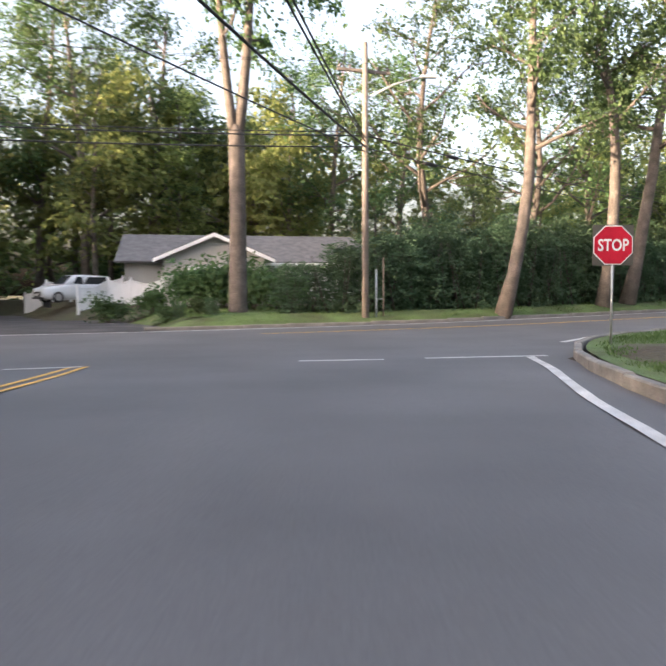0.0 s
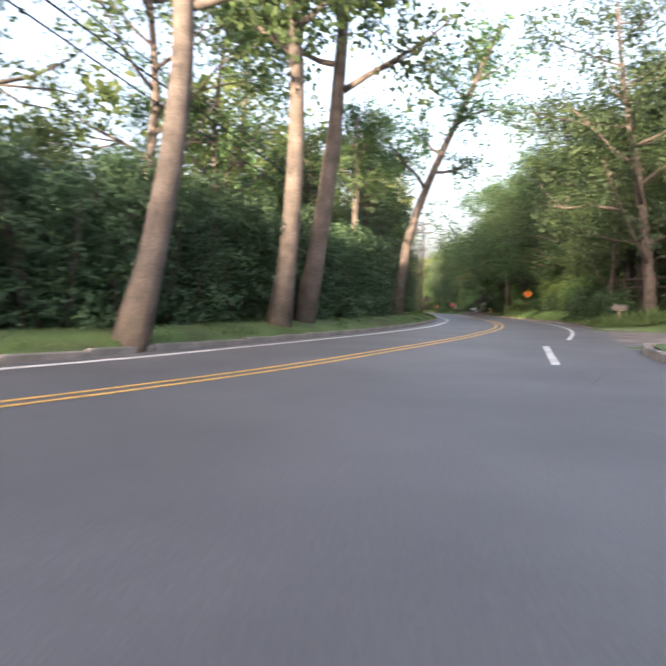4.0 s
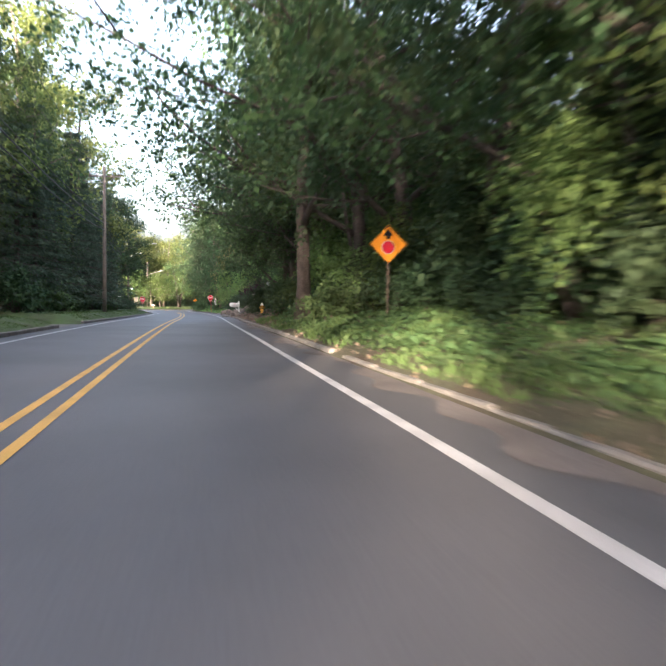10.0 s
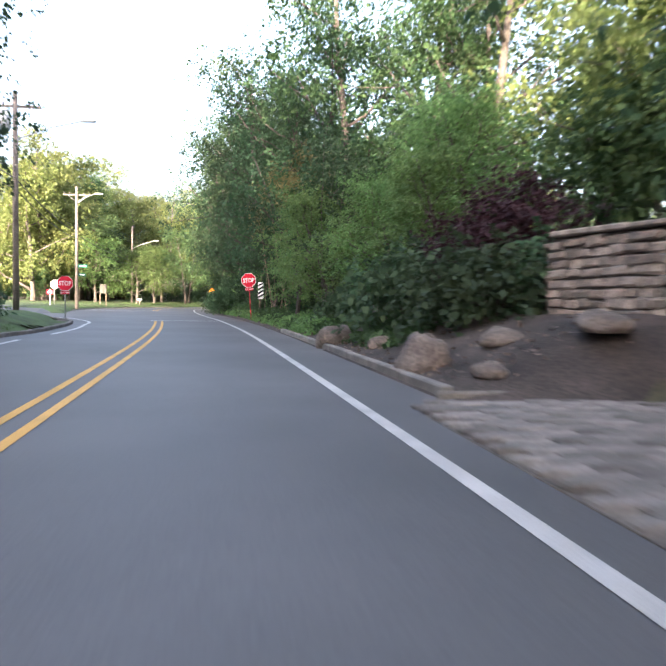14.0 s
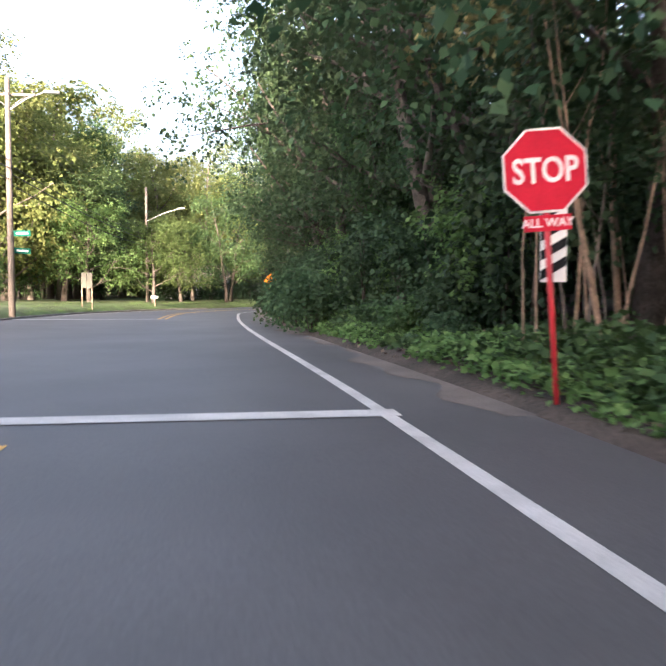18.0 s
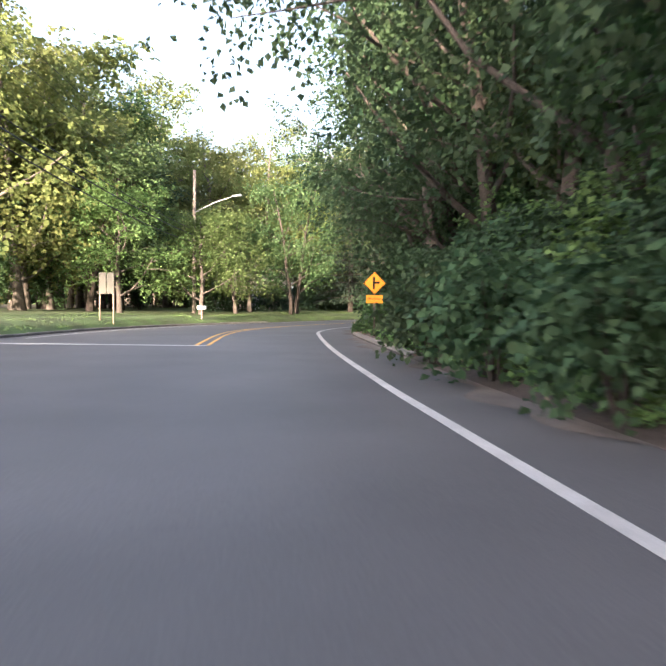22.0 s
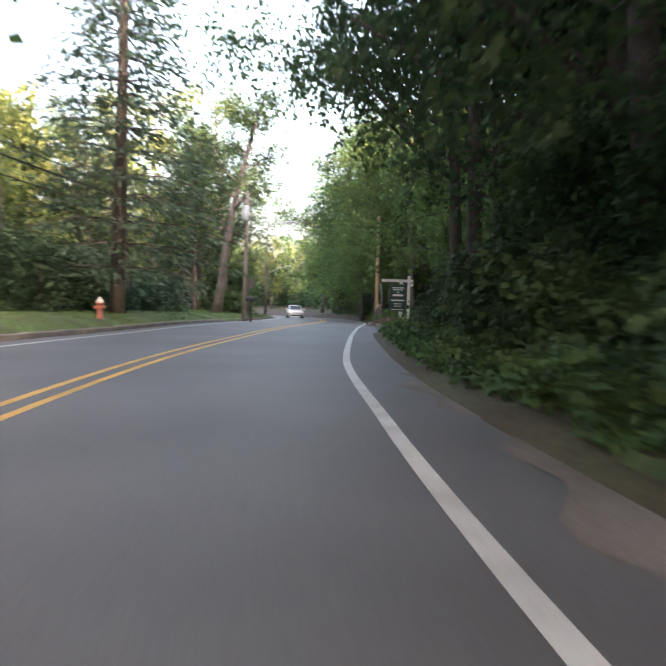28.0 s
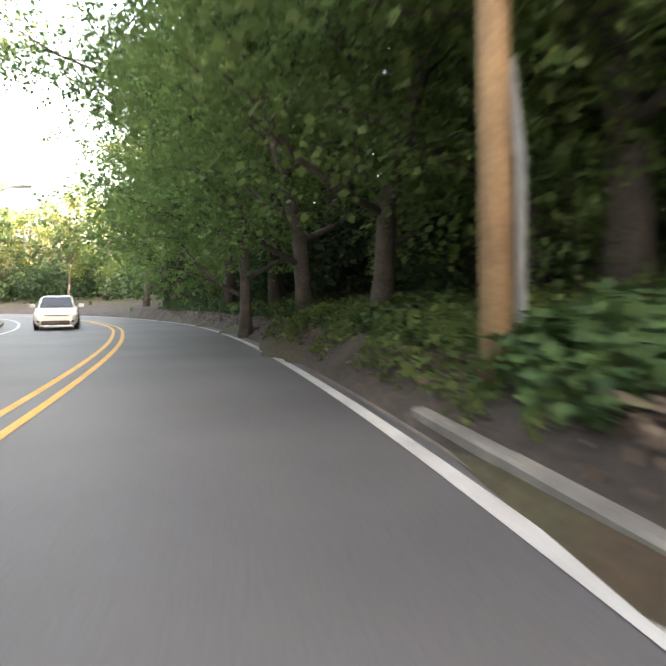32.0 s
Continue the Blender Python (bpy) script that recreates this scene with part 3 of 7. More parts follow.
def lawn(name, outline, label, h=0.05, material=None, flat=None):
    bm = bmesh.new()
    xs, ys = [p[0] for p in outline], [p[1] for p in outline]
    n = len(outline)

    def inside(x, y):
        c = False
        for i in range(n):
            (x0, y0), (x1, y1) = outline[i], outline[i - 1]
            if (y0 > y) != (y1 > y) and x < (x1 - x0) * (y - y0) / (y1 - y0) + x0:
                c = not c
        return c
    step = 0.6 if flat is None else 0.3
    grid = {}
    pts = [(i, j) for i in range(int((max(xs) - min(xs)) / step) + 2) for j in range(int((max(ys) - min(ys)) / step) + 2)]
    keep = [(i, j) for i, j in pts if inside(min(xs) + (i + 0.5) * step, min(ys) + (j + 0.5) * step)]
    corners = sorted({(i + a, j + b) for i, j in keep for a in (0, 1) for b in (0, 1)})
    xy = [(min(xs) + i * step, min(ys) + j * step) for i, j in corners]
    z = ground_z(xy) + h - 0.1 * np.clip((plan_at(xy)[3] - 0.2) / 0.5, 0, 1)
    if flat is not None:
        z = plan_at(xy)[2] + flat + 0.012 * np.array([noise.noise((p[0] * 0.5, p[1] * 0.5, 3)) for p in xy])
    for c, p, zz in zip(corners, xy, z):
        grid[c] = bm.verts.new((p[0], p[1], zz))
    for i, j in keep:
        bm.faces.new([grid[c] for c in ((i, j), (i + 1, j), (i + 1, j + 1), (i, j + 1))]).smooth = True
    return tagged(part(name, bm, material or GRASS_GROUND), label, "grass", kind="structure"), keep, (min(xs), min(ys), step)


paved("lawn_1", [tuple(p) for p in smooth_line([(-4.88, -30), (-4.84, -20.8), (-4.68, -18), (-4.13, -15.05), (-2.76, -12.02), (-0.08, -9.45), (4.6, -5.75), (8.3, -2.6), (10.7, -1.9), (14.3, -5.3), (17, -8.6)], 0.6)] + [(24, -16), (24, -30)], "green mown grass corner inside the kerb", 0.15, GRASS_GROUND, "grass")
lawn("lawn_4", [(-30, -14.6), (-24, -15.2), (-20, -14.2), (-16.6, -16.6), (-15.2, -19.4), (-15.1, -30), (-32, -30)], "rough grass corner beyond the side road")
lawn("lawn_5", [(78, 103), (87.2, 100.2), (90.6, 104.8), (92.3, 108), (92.8, 110.4), (92.2, 112.6), (88, 115.2), (78, 119)], "grass corner inside the kerb of the side road")
lawn("lawn_2", [(-14.9, -2.9), (-11, -1.2), (-9, 0.6), (-9, 6), (-20.2, 6), (-21, 4.6), (-18.4, 0.2)], "green front lawn of the house", 0.048)
lawn("lawn_3", [(104, 132), (107, 134.5), (113, 141), (122, 149), (133, 155), (150, 160), (150, 166), (128, 168), (112, 158), (100, 146), (96, 138)], "green mown lawn beyond the bend", 0.05)



# ---- plants ----
def unit(v):
    return v / (np.linalg.norm(v, axis=1, keepdims=True) + 1e-9)


def leaf_cloud(rng, centres, radii, counts, size, flat=0.55, droop=0.25, fill=0.17):
    """Folded leaves in drooping sprays through clumps, with larger ones inside: arrays of corners, four to a leaf."""
    out = []
    up = np.array([0, 0, 1.0])
    for c, r, n in zip(centres, radii, counts):
        r, n = np.array(r, float), max(4, int(n))
        k = max(2, n // 13)
        d = unit(rng.normal(size=(k, 3)))
        sc = np.array(c) + d * r * rng.uniform(0.12, 0.86, (k, 1)) ** 0.6
        sway = unit(d * 0.9 - up * (droop + 0.15) + rng.normal(size=(k, 3)) * 0.35)
        face = unit(d * 0.55 + up * (0.5 + flat) + rng.normal(size=(k, 3)) * 0.35)
        i = np.arange(n) % k
        reach = size * 3.6 * rng.uniform(0.7, 1.2, (k, 1))
        side = np.cross(sway, face)
        u, v = rng.uniform(-0.35, 1.0, (n, 1)), rng.uniform(-0.55, 0.55, (n, 1))
        p = sc[i] + sway[i] * reach[i] * u + side[i] * reach[i] * v * (1.1 - 0.5 * np.abs(u)) + face[i] * rng.normal(size=(n, 1)) * size * 0.5 - up * reach[i] * 0.35 * np.clip(u, 0, 1) ** 2
        nrm = unit(face[i] + rng.normal(size=(n, 3)) * 0.42)
        b = sway[i] * 0.7 + side[i] * v * 1.6 + rng.normal(size=(n, 3)) * 0.45 - up * droop * 0.6
        b = unit(b - nrm * (b * nrm).sum(1, keepdims=True))
        s = size * rng.uniform(0.6, 1.3, (n, 1))
        m = int(n * fill)
        if m:
            q = np.array(c) + unit(rng.normal(size=(m, 3))) * r * rng.uniform(0.0, 0.62, (m, 1))
            qn = unit(rng.normal(size=(m, 3)) + up * 0.3)
            qb = rng.normal(size=(m, 3))
            p, nrm = np.concatenate([p, q]), np.concatenate([nrm, qn])
            b = np.concatenate([b, unit(qb - qn * (qb * qn).sum(1, keepdims=True))])
            s = np.concatenate([s, size * rng.uniform(0.9, 1.45, (m, 1))])
        w = np.cross(nrm, b) * s * 0.42
        fold = nrm * s * 0.12
        out.append(np.stack([p, p + b * s * 0.45 + w + fold, p + b * s - fold, p + b * s * 0.45 - w + fold], 1))
    return np.concatenate(out)


def cloud_mesh(name, quads, material):
    n = len(quads)
    me = bpy.data.meshes.new(name)
    me.vertices.add(n * 4)
    me.loops.add(n * 4)
    me.polygons.add(n)
    me.vertices.foreach_set("co", np.ascontiguousarray(quads, dtype=np.float32).ravel())
    me.loops.foreach_set("vertex_index", np.arange(n * 4, dtype=np.int32))
    me.polygons.foreach_set("loop_start", np.arange(0, n * 4, 4, dtype=np.int32))
    me.update(calc_edges=True)
    me.materials.append(material)
    return me


def limb(bm, rng, p, d, length, r, bend=0.25, up=0.15, n=5, sides=6):
    pts, p, d = [Vector(p)], Vector(p), Vector(d).normalized()
    for _ in range(n - 1):
        d = (d + Vector(rng.normal(size=3) * bend * 0.5) + Vector((0, 0, up * 0.4))).normalized()
        p = p + d * length / (n - 1)
        pts.append(p)
    tube(bm, pts, [r * (1 - 0.75 * k / (n - 1)) for k in range(n)], sides)
    return pts


def make_tree(seed, height, spread, trunk_r, clear, leaf, n_leaf, material, bark, clump=1.5, limbs=9, lean=0.0, label="", category="tree", twigs=2, taper=0.75, rise=0.55):
    """A broad-leaved tree: trunk and limbs in one mesh, the leaves in another."""
    rng = np.random.default_rng(seed)
    top = empty("tree" if category == "tree" else "bamboo", pose(0, 0, 0), label, "bamboo" if category != "tree" else category, "roadside trees" if category == "tree" else "bamboo stems")
    bm = bmesh.new()
    n = 9
    pts, p = [], Vector((0, 0, -0.3))
    d = Vector((lean, 0, 1)).normalized()
    for k in range(n):
        pts.append(p.copy())
        d = (d + Vector((*rng.normal(size=2) * 0.06, 0.0))).normalized()
        p = p + d * (height * 0.86 + 0.3) / (n - 1)
    rad = [trunk_r * (1.35 if k == 0 else 1.0 - taper * k / (n - 1)) for k in range(n)]
    tube(bm, pts, rad, 10)
    ends = [pts[-1]]
    for k in range(limbs):
        u = clear + (0.97 - clear) * (k + 0.5) / limbs
        i = min(int(u * (n - 1)), n - 2)
        base = pts[i].lerp(pts[i + 1], u * (n - 1) - i)
        a = k * 2.4 + rng.uniform(-0.4, 0.4)
        reach = spread * (1.0 - 0.55 * max(0, (u - 0.45)) / 0.55) * rng.uniform(0.7, 1.05)
        r = rad[i] * 0.5
        lp = limb(bm, rng, base, (math.cos(a), math.sin(a), rise), reach, r, 0.3, 0.45 * rise)
        ends += [lp[-1], lp[-2], lp[2]]
        for _ in range(twigs):
            j = rng.integers(1, 4)
            tp = limb(bm, rng, lp[j], (math.cos(a + rng.uniform(-1.3, 1.3)), math.sin(a + rng.uniform(-1.3, 1.3)), rng.uniform(-0.1, 0.6)), reach * 0.55, r * 0.45, 0.35, 0.1, 4, 5)
            ends += [tp[-1], tp[-2]]
    trunk = part("trunk", bm, bark, top)
    radii = [np.array([1, 1, 0.72]) * clump * rng.uniform(0.65, 1.25) for _ in ends]
    share = np.array([r[0] ** 2 for r in radii])
    counts = np.maximum(8, (n_leaf * share / share.sum()).astype(int))
    crown = new("crown", cloud_mesh("crown", leaf_cloud(rng, ends, radii, counts, leaf), material))
    crown.parent = top
    return top


def make_spruce(seed, height, spread, material, n_leaf=3000, label="dark green spruce with drooping branches"):
    rng = np.random.default_rng(seed)
    top = empty("spruce", pose(0, 0, 0), label, "tree", "roadside trees")
    bm = bmesh.new()
    tube(bm, [(0, 0, -0.3), (0, 0, height * 0.5), (0.05, 0, height)], [height * 0.017, height * 0.011, 0.02], 8)
    quads = []
    rows = 19
    for k in range(rows):
        z = height * (0.1 + 0.88 * k / rows)
        reach = spread * (1 - k / rows) ** 0.8 + 0.25
        for j in range(7 if k < 12 else 5):
            a = j * 2 * math.pi / 7 + k * 0.9 + rng.uniform(-0.25, 0.25)
            L = reach * rng.uniform(0.7, 1.1)
            tip = np.array([math.cos(a) * L, math.sin(a) * L, z - 0.22 * L + 0.1])
            tube(bm, [(0, 0, z), tuple(tip * 0.5 + np.array([0, 0, z * 0.5 + 0.06 * L])), tuple(tip)], [0.035, 0.022, 0.008], 4, False)
            m = int(n_leaf * 3.2 / (rows * 6.5))
            u = rng.uniform(0.12, 1.0, (m, 1))
            c = np.array([0, 0, z]) * (1 - u) + tip * u + np.array([0, 0, 0.1]) * L * u * (1 - u)
            side = np.array([-math.sin(a), math.cos(a), 0]) * rng.normal(size=(m, 1)) * 0.2 * L
            p = c + side + np.array([0, 0, -0.1]) * np.abs(rng.normal(size=(m, 1)))
            b = np.array([math.cos(a), math.sin(a), -0.45]) + rng.normal(size=(m, 3)) * 0.45
            b /= np.linalg.norm(b, axis=1, keepdims=True)
            w = np.cross(b, rng.normal(size=(m, 3)))
            w /= np.linalg.norm(w, axis=1, keepdims=True)
            s = rng.uniform(0.13, 0.3, (m, 1))
            quads.append(np.stack([p, p + b * s * 0.5 + w * s * 0.16, p + b * s, p + b * s * 0.5 - w * s * 0.16], 1))
    part("trunk", bm, DARK_BARK, top)
    crown = new("crown", cloud_mesh("crown", np.concatenate(quads), material))
    crown.parent = top
    return top


def make_bush(seed, r, h, leaf, n_leaf, material, name="bush", label="dense green roadside bush", category="bush"):
    rng = np.random.default_rng(seed)
    top = empty(name, pose(0, 0, 0), label, category, "roadside bushes")
    bm = bmesh.new()
    cs, rs = [], []
    for k in range(9):
        a = k * 2.4
        d = rng.uniform(0, 0.75) * r
        e = limb(bm, rng, (math.cos(a) * 0.1, math.sin(a) * 0.1, -0.1), (math.cos(a) * d / h, math.sin(a) * d / h, 1), h * rng.uniform(0.55, 0.85), 0.03, 0.2, 0.1, 4, 4)
        cs.append((math.cos(a) * d, math.sin(a) * d, h * rng.uniform(0.35, 0.75)))
        rs.append(np.array([0.5 * r, 0.5 * r, 0.34 * h]) * rng.uniform(0.8, 1.2))
    part("woody_base", bm, DARK_BARK, top)
    crown = new("foliage", cloud_mesh("foliage", leaf_cloud(rng, cs, rs, [n_leaf // 9] * 9, leaf), material))
    crown.parent = top
    return top


def make_hedge(seed, length, depth, h, leaf, n_leaf, material, label):
    """A clipped hedge plant: leaves over an upright, uneven block, on a core of stems."""
    rng = np.random.default_rng(seed)
    top = empty("hedge", pose(0, 0, 0), label, "hedge", "hedge row")
    bm = bmesh.new()
    for k in range(7):
        limb(bm, rng, (rng.uniform(-0.4, 0.4) * length, rng.uniform(-0.2, 0.2) * depth, -0.1), (rng.normal() * 0.1, rng.normal() * 0.1, 1), h * 0.85, 0.04, 0.15, 0.2, 4, 4)
    part("woody_base", bm, DARK_BARK, top)
    cs, rs, ns = [], [], []
    for i in range(4):
        for j in range(6):
            cs.append(((i - 1.5) / 4 * length + rng.normal() * 0.06, rng.normal() * 0.14 * depth, (j + 0.45) / 6 * h))
            rs.append((length * 0.2 * rng.uniform(0.85, 1.2), depth * 0.42 * rng.uniform(0.8, 1.25), h * 0.12))
            ns.append(n_leaf // 24)
    crown = new("foliage", cloud_mesh("foliage", leaf_cloud(rng, cs, rs, ns, leaf, 0.2, 0.6), material))
    crown.parent = top
    return top


rng = np.random.default_rng(7)
MAPLE = [make_tree(k, hh, sp, tr, cl, 0.19, 8200, mt, bk, clump=1.75, limbs=11, label=lb) for k, (hh, sp, tr, cl, mt, bk, lb) in enumerate((
    (18, 5.4, 0.26, 0.16, LEAF_DARK, DARK_BARK, "broad dark-leaved maple with a low crown"),
    (21, 5.2, 0.28, 0.22, LEAF, BARK, "tall green maple with a full crown"),
    (16, 5.6, 0.22, 0.14, LEAF, DARK_BARK, "spreading green maple at the wood's edge"),
    (19, 5.2, 0.26, 0.18, LEAF_DARK, BARK, "dark green roadside tree with dense leaves")))]
LIGHT = [make_tree(20 + k, hh, sp, 0.24, cl, 0.23, 6200, LEAF_SUNLIT, BARK, clump=1.7, limbs=10, label="light green broad-leaved tree, tall and airy") for k, (hh, sp, cl) in enumerate(((20, 5.0, 0.22), (17, 4.8, 0.18)))]
TALL = [make_tree(30 + k, hh, sp, 0.33, cl, 0.19, 5600, LEAF, PALE_BARK, clump=1.65, limbs=9, lean=ln, label="tall tree with a bare pale trunk and a high thin crown", taper=0.6)
        for k, (hh, sp, cl, ln) in enumerate(((21, 4.4, 0.42, 0.05), (19, 4.0, 0.5, -0.06)))]
THIN = [make_tree(40 + k, hh, 1.9, 0.1, 0.5, 0.18, 2200, LEAF, BARK, clump=1.0, limbs=6, label="thin young tree with a slender bare stem", twigs=1) for k, hh in enumerate((10, 13))]
SPRUCE = [make_spruce(50, 13, 3.0, NEEDLE), make_spruce(51, 10, 2.7, NEEDLE)]
BUSH = [make_bush(60, 1.2, 1.6, 0.14, 1600, LEAF), make_bush(61, 1.0, 1.3, 0.13, 1300, LEAF_DARK), make_bush(62, 1.4, 2.3, 0.15, 2000, LEAF_DARK, label="tall leafy shrub under the trees")]
SHRUB = [make_bush(65, 1.9, 4.6, 0.2, 2100, LEAF_DARK, name="thicket", label="tall leafy thicket at the wood's edge"), make_bush(66, 1.8, 5.6, 0.2, 2200, LEAF, name="thicket", label="tall leafy thicket at the wood's edge")]
FARTREE = [make_tree(70 + k, 18, 5.2, 0.25, 0.14, 0.42, 2200, mt, BARK, clump=1.9, limbs=8, label="leafy tree far back in the wood", twigs=1) for k, mt in enumerate((LEAF, LEAF_SUNLIT, LEAF_DARK))]
PROTOS = [*MAPLE, *LIGHT, *TALL, *THIN, *SPRUCE, *BUSH, *SHRUB, *FARTREE]
BROAD = [make_tree(130 + k, hh, 7.2, 0.27, cl, 0.155, 15500, mt, bk, clump=2.0, limbs=14, label=lb) for k, (hh, cl, mt, bk, lb) in enumerate((
    (17, 0.1, LEAF_DARK, DARK_BARK, "broad dark-leaved maple hanging over the road"),
    (19, 0.12, LEAF, DARK_BARK, "broad green maple hanging over the road"),
    (15, 0.1, LEAF_DARK, DARK_BARK, "low broad maple with leaves hanging over the road")))]
IVYHEDGE = [make_hedge(140 + k, 2.6, 2.0, 2.9, 0.14, 2600, IVY_SHADED, "thick bank of ivy and creepers by the road") for k in range(2)]
BAMBOO = [make_tree(145, 9, 1.2, 0.035, 0.25, 0.16, 900, LEAF_DARK, BARK, clump=0.7, limbs=7, label="thin brownish stem with narrow hanging leaves", twigs=0, category="shrub")]
GLOW = [make_tree(150 + k, hh, 6.4, 0.26, 0.07, 0.26, 7500, LEAF_SUNLIT, BARK, clump=2.2, limbs=13, label="broad yellow-green tree with leaves down to the grass", twigs=1) for k, hh in enumerate((15, 12))]
FRESH = [make_tree(155, 14, 5.6, 0.24, 0.14, 0.18, 11500, LEAF_FRESH, PALE_BARK, clump=1.9, limbs=13, label="fresh green maple with leaves hanging low at the wood's edge")]
CANE_BARK = mat("cane_tan", (0.24, 0.165, 0.11), 0.8, var=0.35, scale=4, fine=20, bump=0.3)
# bamboo leaf with the low sun's gold put into its colour
LEAF_SUN_GOLD = leaf_mat("leaf_gold", (0.19, 0.16, 0.05), (0.28, 0.24, 0.08), 0.4, 0.03)
CANE = [make_tree(146 + k, 6.5, 0.8, 0.03, 0.5, 0.13, 260, LEAF_DARK, CANE_BARK, clump=0.5, limbs=4, label="thin tan cane with a few narrow leaves", twigs=0, category="cane", lean=0.1 - 0.2 * k) for k in range(2)]
GOLDEN = [make_tree(149, 9.5, 3.4, 0.06, 0.5, 0.15, 5200, LEAF_SUN_GOLD, CANE_BARK, clump=0.9, limbs=10, label="arching bamboo with drooping leaves coloured a sunlit golden brown", category="bamboo")]
PROTOS += [*CANE, *GOLDEN]
PROTOS += [*BROAD, *IVYHEDGE, *BAMBOO, *GLOW, *FRESH]
OVER = [make_tree(157, 17, 8.6, 0.24, 0.27, 0.165, 17500, LEAF, DARK_BARK, clump=2.1, limbs=13, label="wide green maple reaching over the road")]
PROTOS += OVER


HANG = [make_tree(160 + k, 15, 8.8, 0.25, 0.27, 0.16, 17500, mt, DARK_BARK, clump=1.9, limbs=14, label="broad maple with level branches hanging over the road", rise=0.12) for k, mt in enumerate((LEAF, LEAF_DARK))]
AIRY = [make_tree(165, 20, 6.0, 0.3, 0.3, 0.17, 6800, LEAF, PALE_BARK, clump=1.35, limbs=13, label="tall airy tree behind the hedge with sky between its branches")]
FSHRUB = [make_bush(168, 1.9, 3.8, 0.15, 2600, LEAF_FRESH, name="thicket", label="fresh green sapling thicket at the wood's edge")]
PROTOS += [*HANG, *AIRY, *FSHRUB]


def make_fork(seed, fork, height, r, spread, label):
    """A tree whose thick bare trunk parts into two upright limbs."""
    rng = np.random.default_rng(seed)
    top = empty("tree", pose(0, 0, 0), label, "tree", "roadside trees")
    bm = bmesh.new()
    tube(bm, [(0, 0, -0.3), (0, 0, 0.25), (0.04, 0, fork * 0.5), (0.02, 0, fork), (0.0, 0, fork + 0.5)], [r * 1.5, r * 1.1, r * 0.95, r * 0.95, r * 0.6], 12)
    ends = []
    for sgn, size in ((-1, 0.62), (1, 0.7)):
        pts = [Vector((sgn * (0.08 * r + spread * u ** 0.8 + 0.05 * math.sin(5 * u)), 0.2 * sgn * u + 0.12 * math.sin(4 * u), fork - 0.25 + (height - fork) * 0.92 * u)) for u in (k / 8 for k in range(9))]
        tube(bm, pts, [r * size * (1 - 0.78 * k / 8) for k in range(9)], 10)
        ends.append(pts[-1])
        for k in range(9):
            u = 0.3 + 0.68 * (k + 0.5) / 9
            i = int(u * 8)
            base, a = pts[i].lerp(pts[i + 1], u * 8 - i), k * 2.4 + sgn
            lp = limb(bm, rng, base, (math.cos(a), math.sin(a), 0.45), rng.uniform(2.4, 4.2) * (1.15 - 0.4 * u), r * 0.2, 0.35, 0.2)
            ends += [lp[-1], lp[-2], lp[2]]
    part("trunk", bm, PALE_BARK, top)
    radii = [np.array([1, 1, 0.7]) * 1.35 * rng.uniform(0.6, 1.2) for _ in ends]
    crown = new("crown", cloud_mesh("crown", leaf_cloud(rng, ends, radii, [130] * len(ends), 0.21), LEAF))
    crown.parent = top
    return top


FAR_AT = [[] for _ in FARTREE]


def plant(proto, x, y, scale=1.0, turn=None, label="", sink=0.05, wide=None, tilt=0.0):
    w = wide or scale
    m = pose(x, y, gz(x, y) - sink) @ Matrix.Rotation(radians(tilt), 4, Vector((0.54, 0.84, 0))) @ pose(0, 0, 0, 0, 0, rng.uniform(0, 360) if turn is None else turn) @ Matrix.Diagonal((w, w, scale, 1))
    if proto in FARTREE:
        FAR_AT[FARTREE.index(proto)].append(m)
        return None
    ob = copy_thing(proto, m)
    if label:
        ob["label"] = label
    return ob


def clear_of(x, y, r=1.2):
    s, off, e, pave = plan_at([(x, y)])
    if pave[0] > -1.0 - 0.4 * r:
        return False
    if off[0] > 0 and off[0] < edge_l(s[0]) + 0.8 or off[0] <= 0 and -off[0] < edge_r(s[0]) + 0.8:
        return False
    for a, b, q in KEEP_OUT:
        if (x - a) ** 2 + (y - b) ** 2 < (q + r * 0.5) ** 2:
            return False
    return True


# places kept open: house, wall, lawns, signs
KEEP_OUT = [(-16, 11, 10), (-6, 14, 9), (-3.2, -14, 6), (5, -12, 9), (80, 72, 4), (84, 78, 4), (87, 83, 3), (83, 76, 4), (76.5, 68, 3), (87, 80, 3), (70, 62, 2), (73.5, 66.5, 2.5), (77, 70, 2.5),
            (101, 104.5, 1.5), (118, 128, 1.5), (52.4, 39.2, 1.6), (164, 146.5, 3), (168, 146, 3), (177, 143.5, 5), (181, 145.5, 4), (173, 143, 6), (170, 139, 6), (182, 149, 3), (188.2, 149.6, 2.2),
            (113, 146, 9), (122, 152, 7), (131, 156, 6), (107, 137, 6), (146, 158, 5), (141, 156, 4), (24, 8.4, 2), (22, 3, 3)]


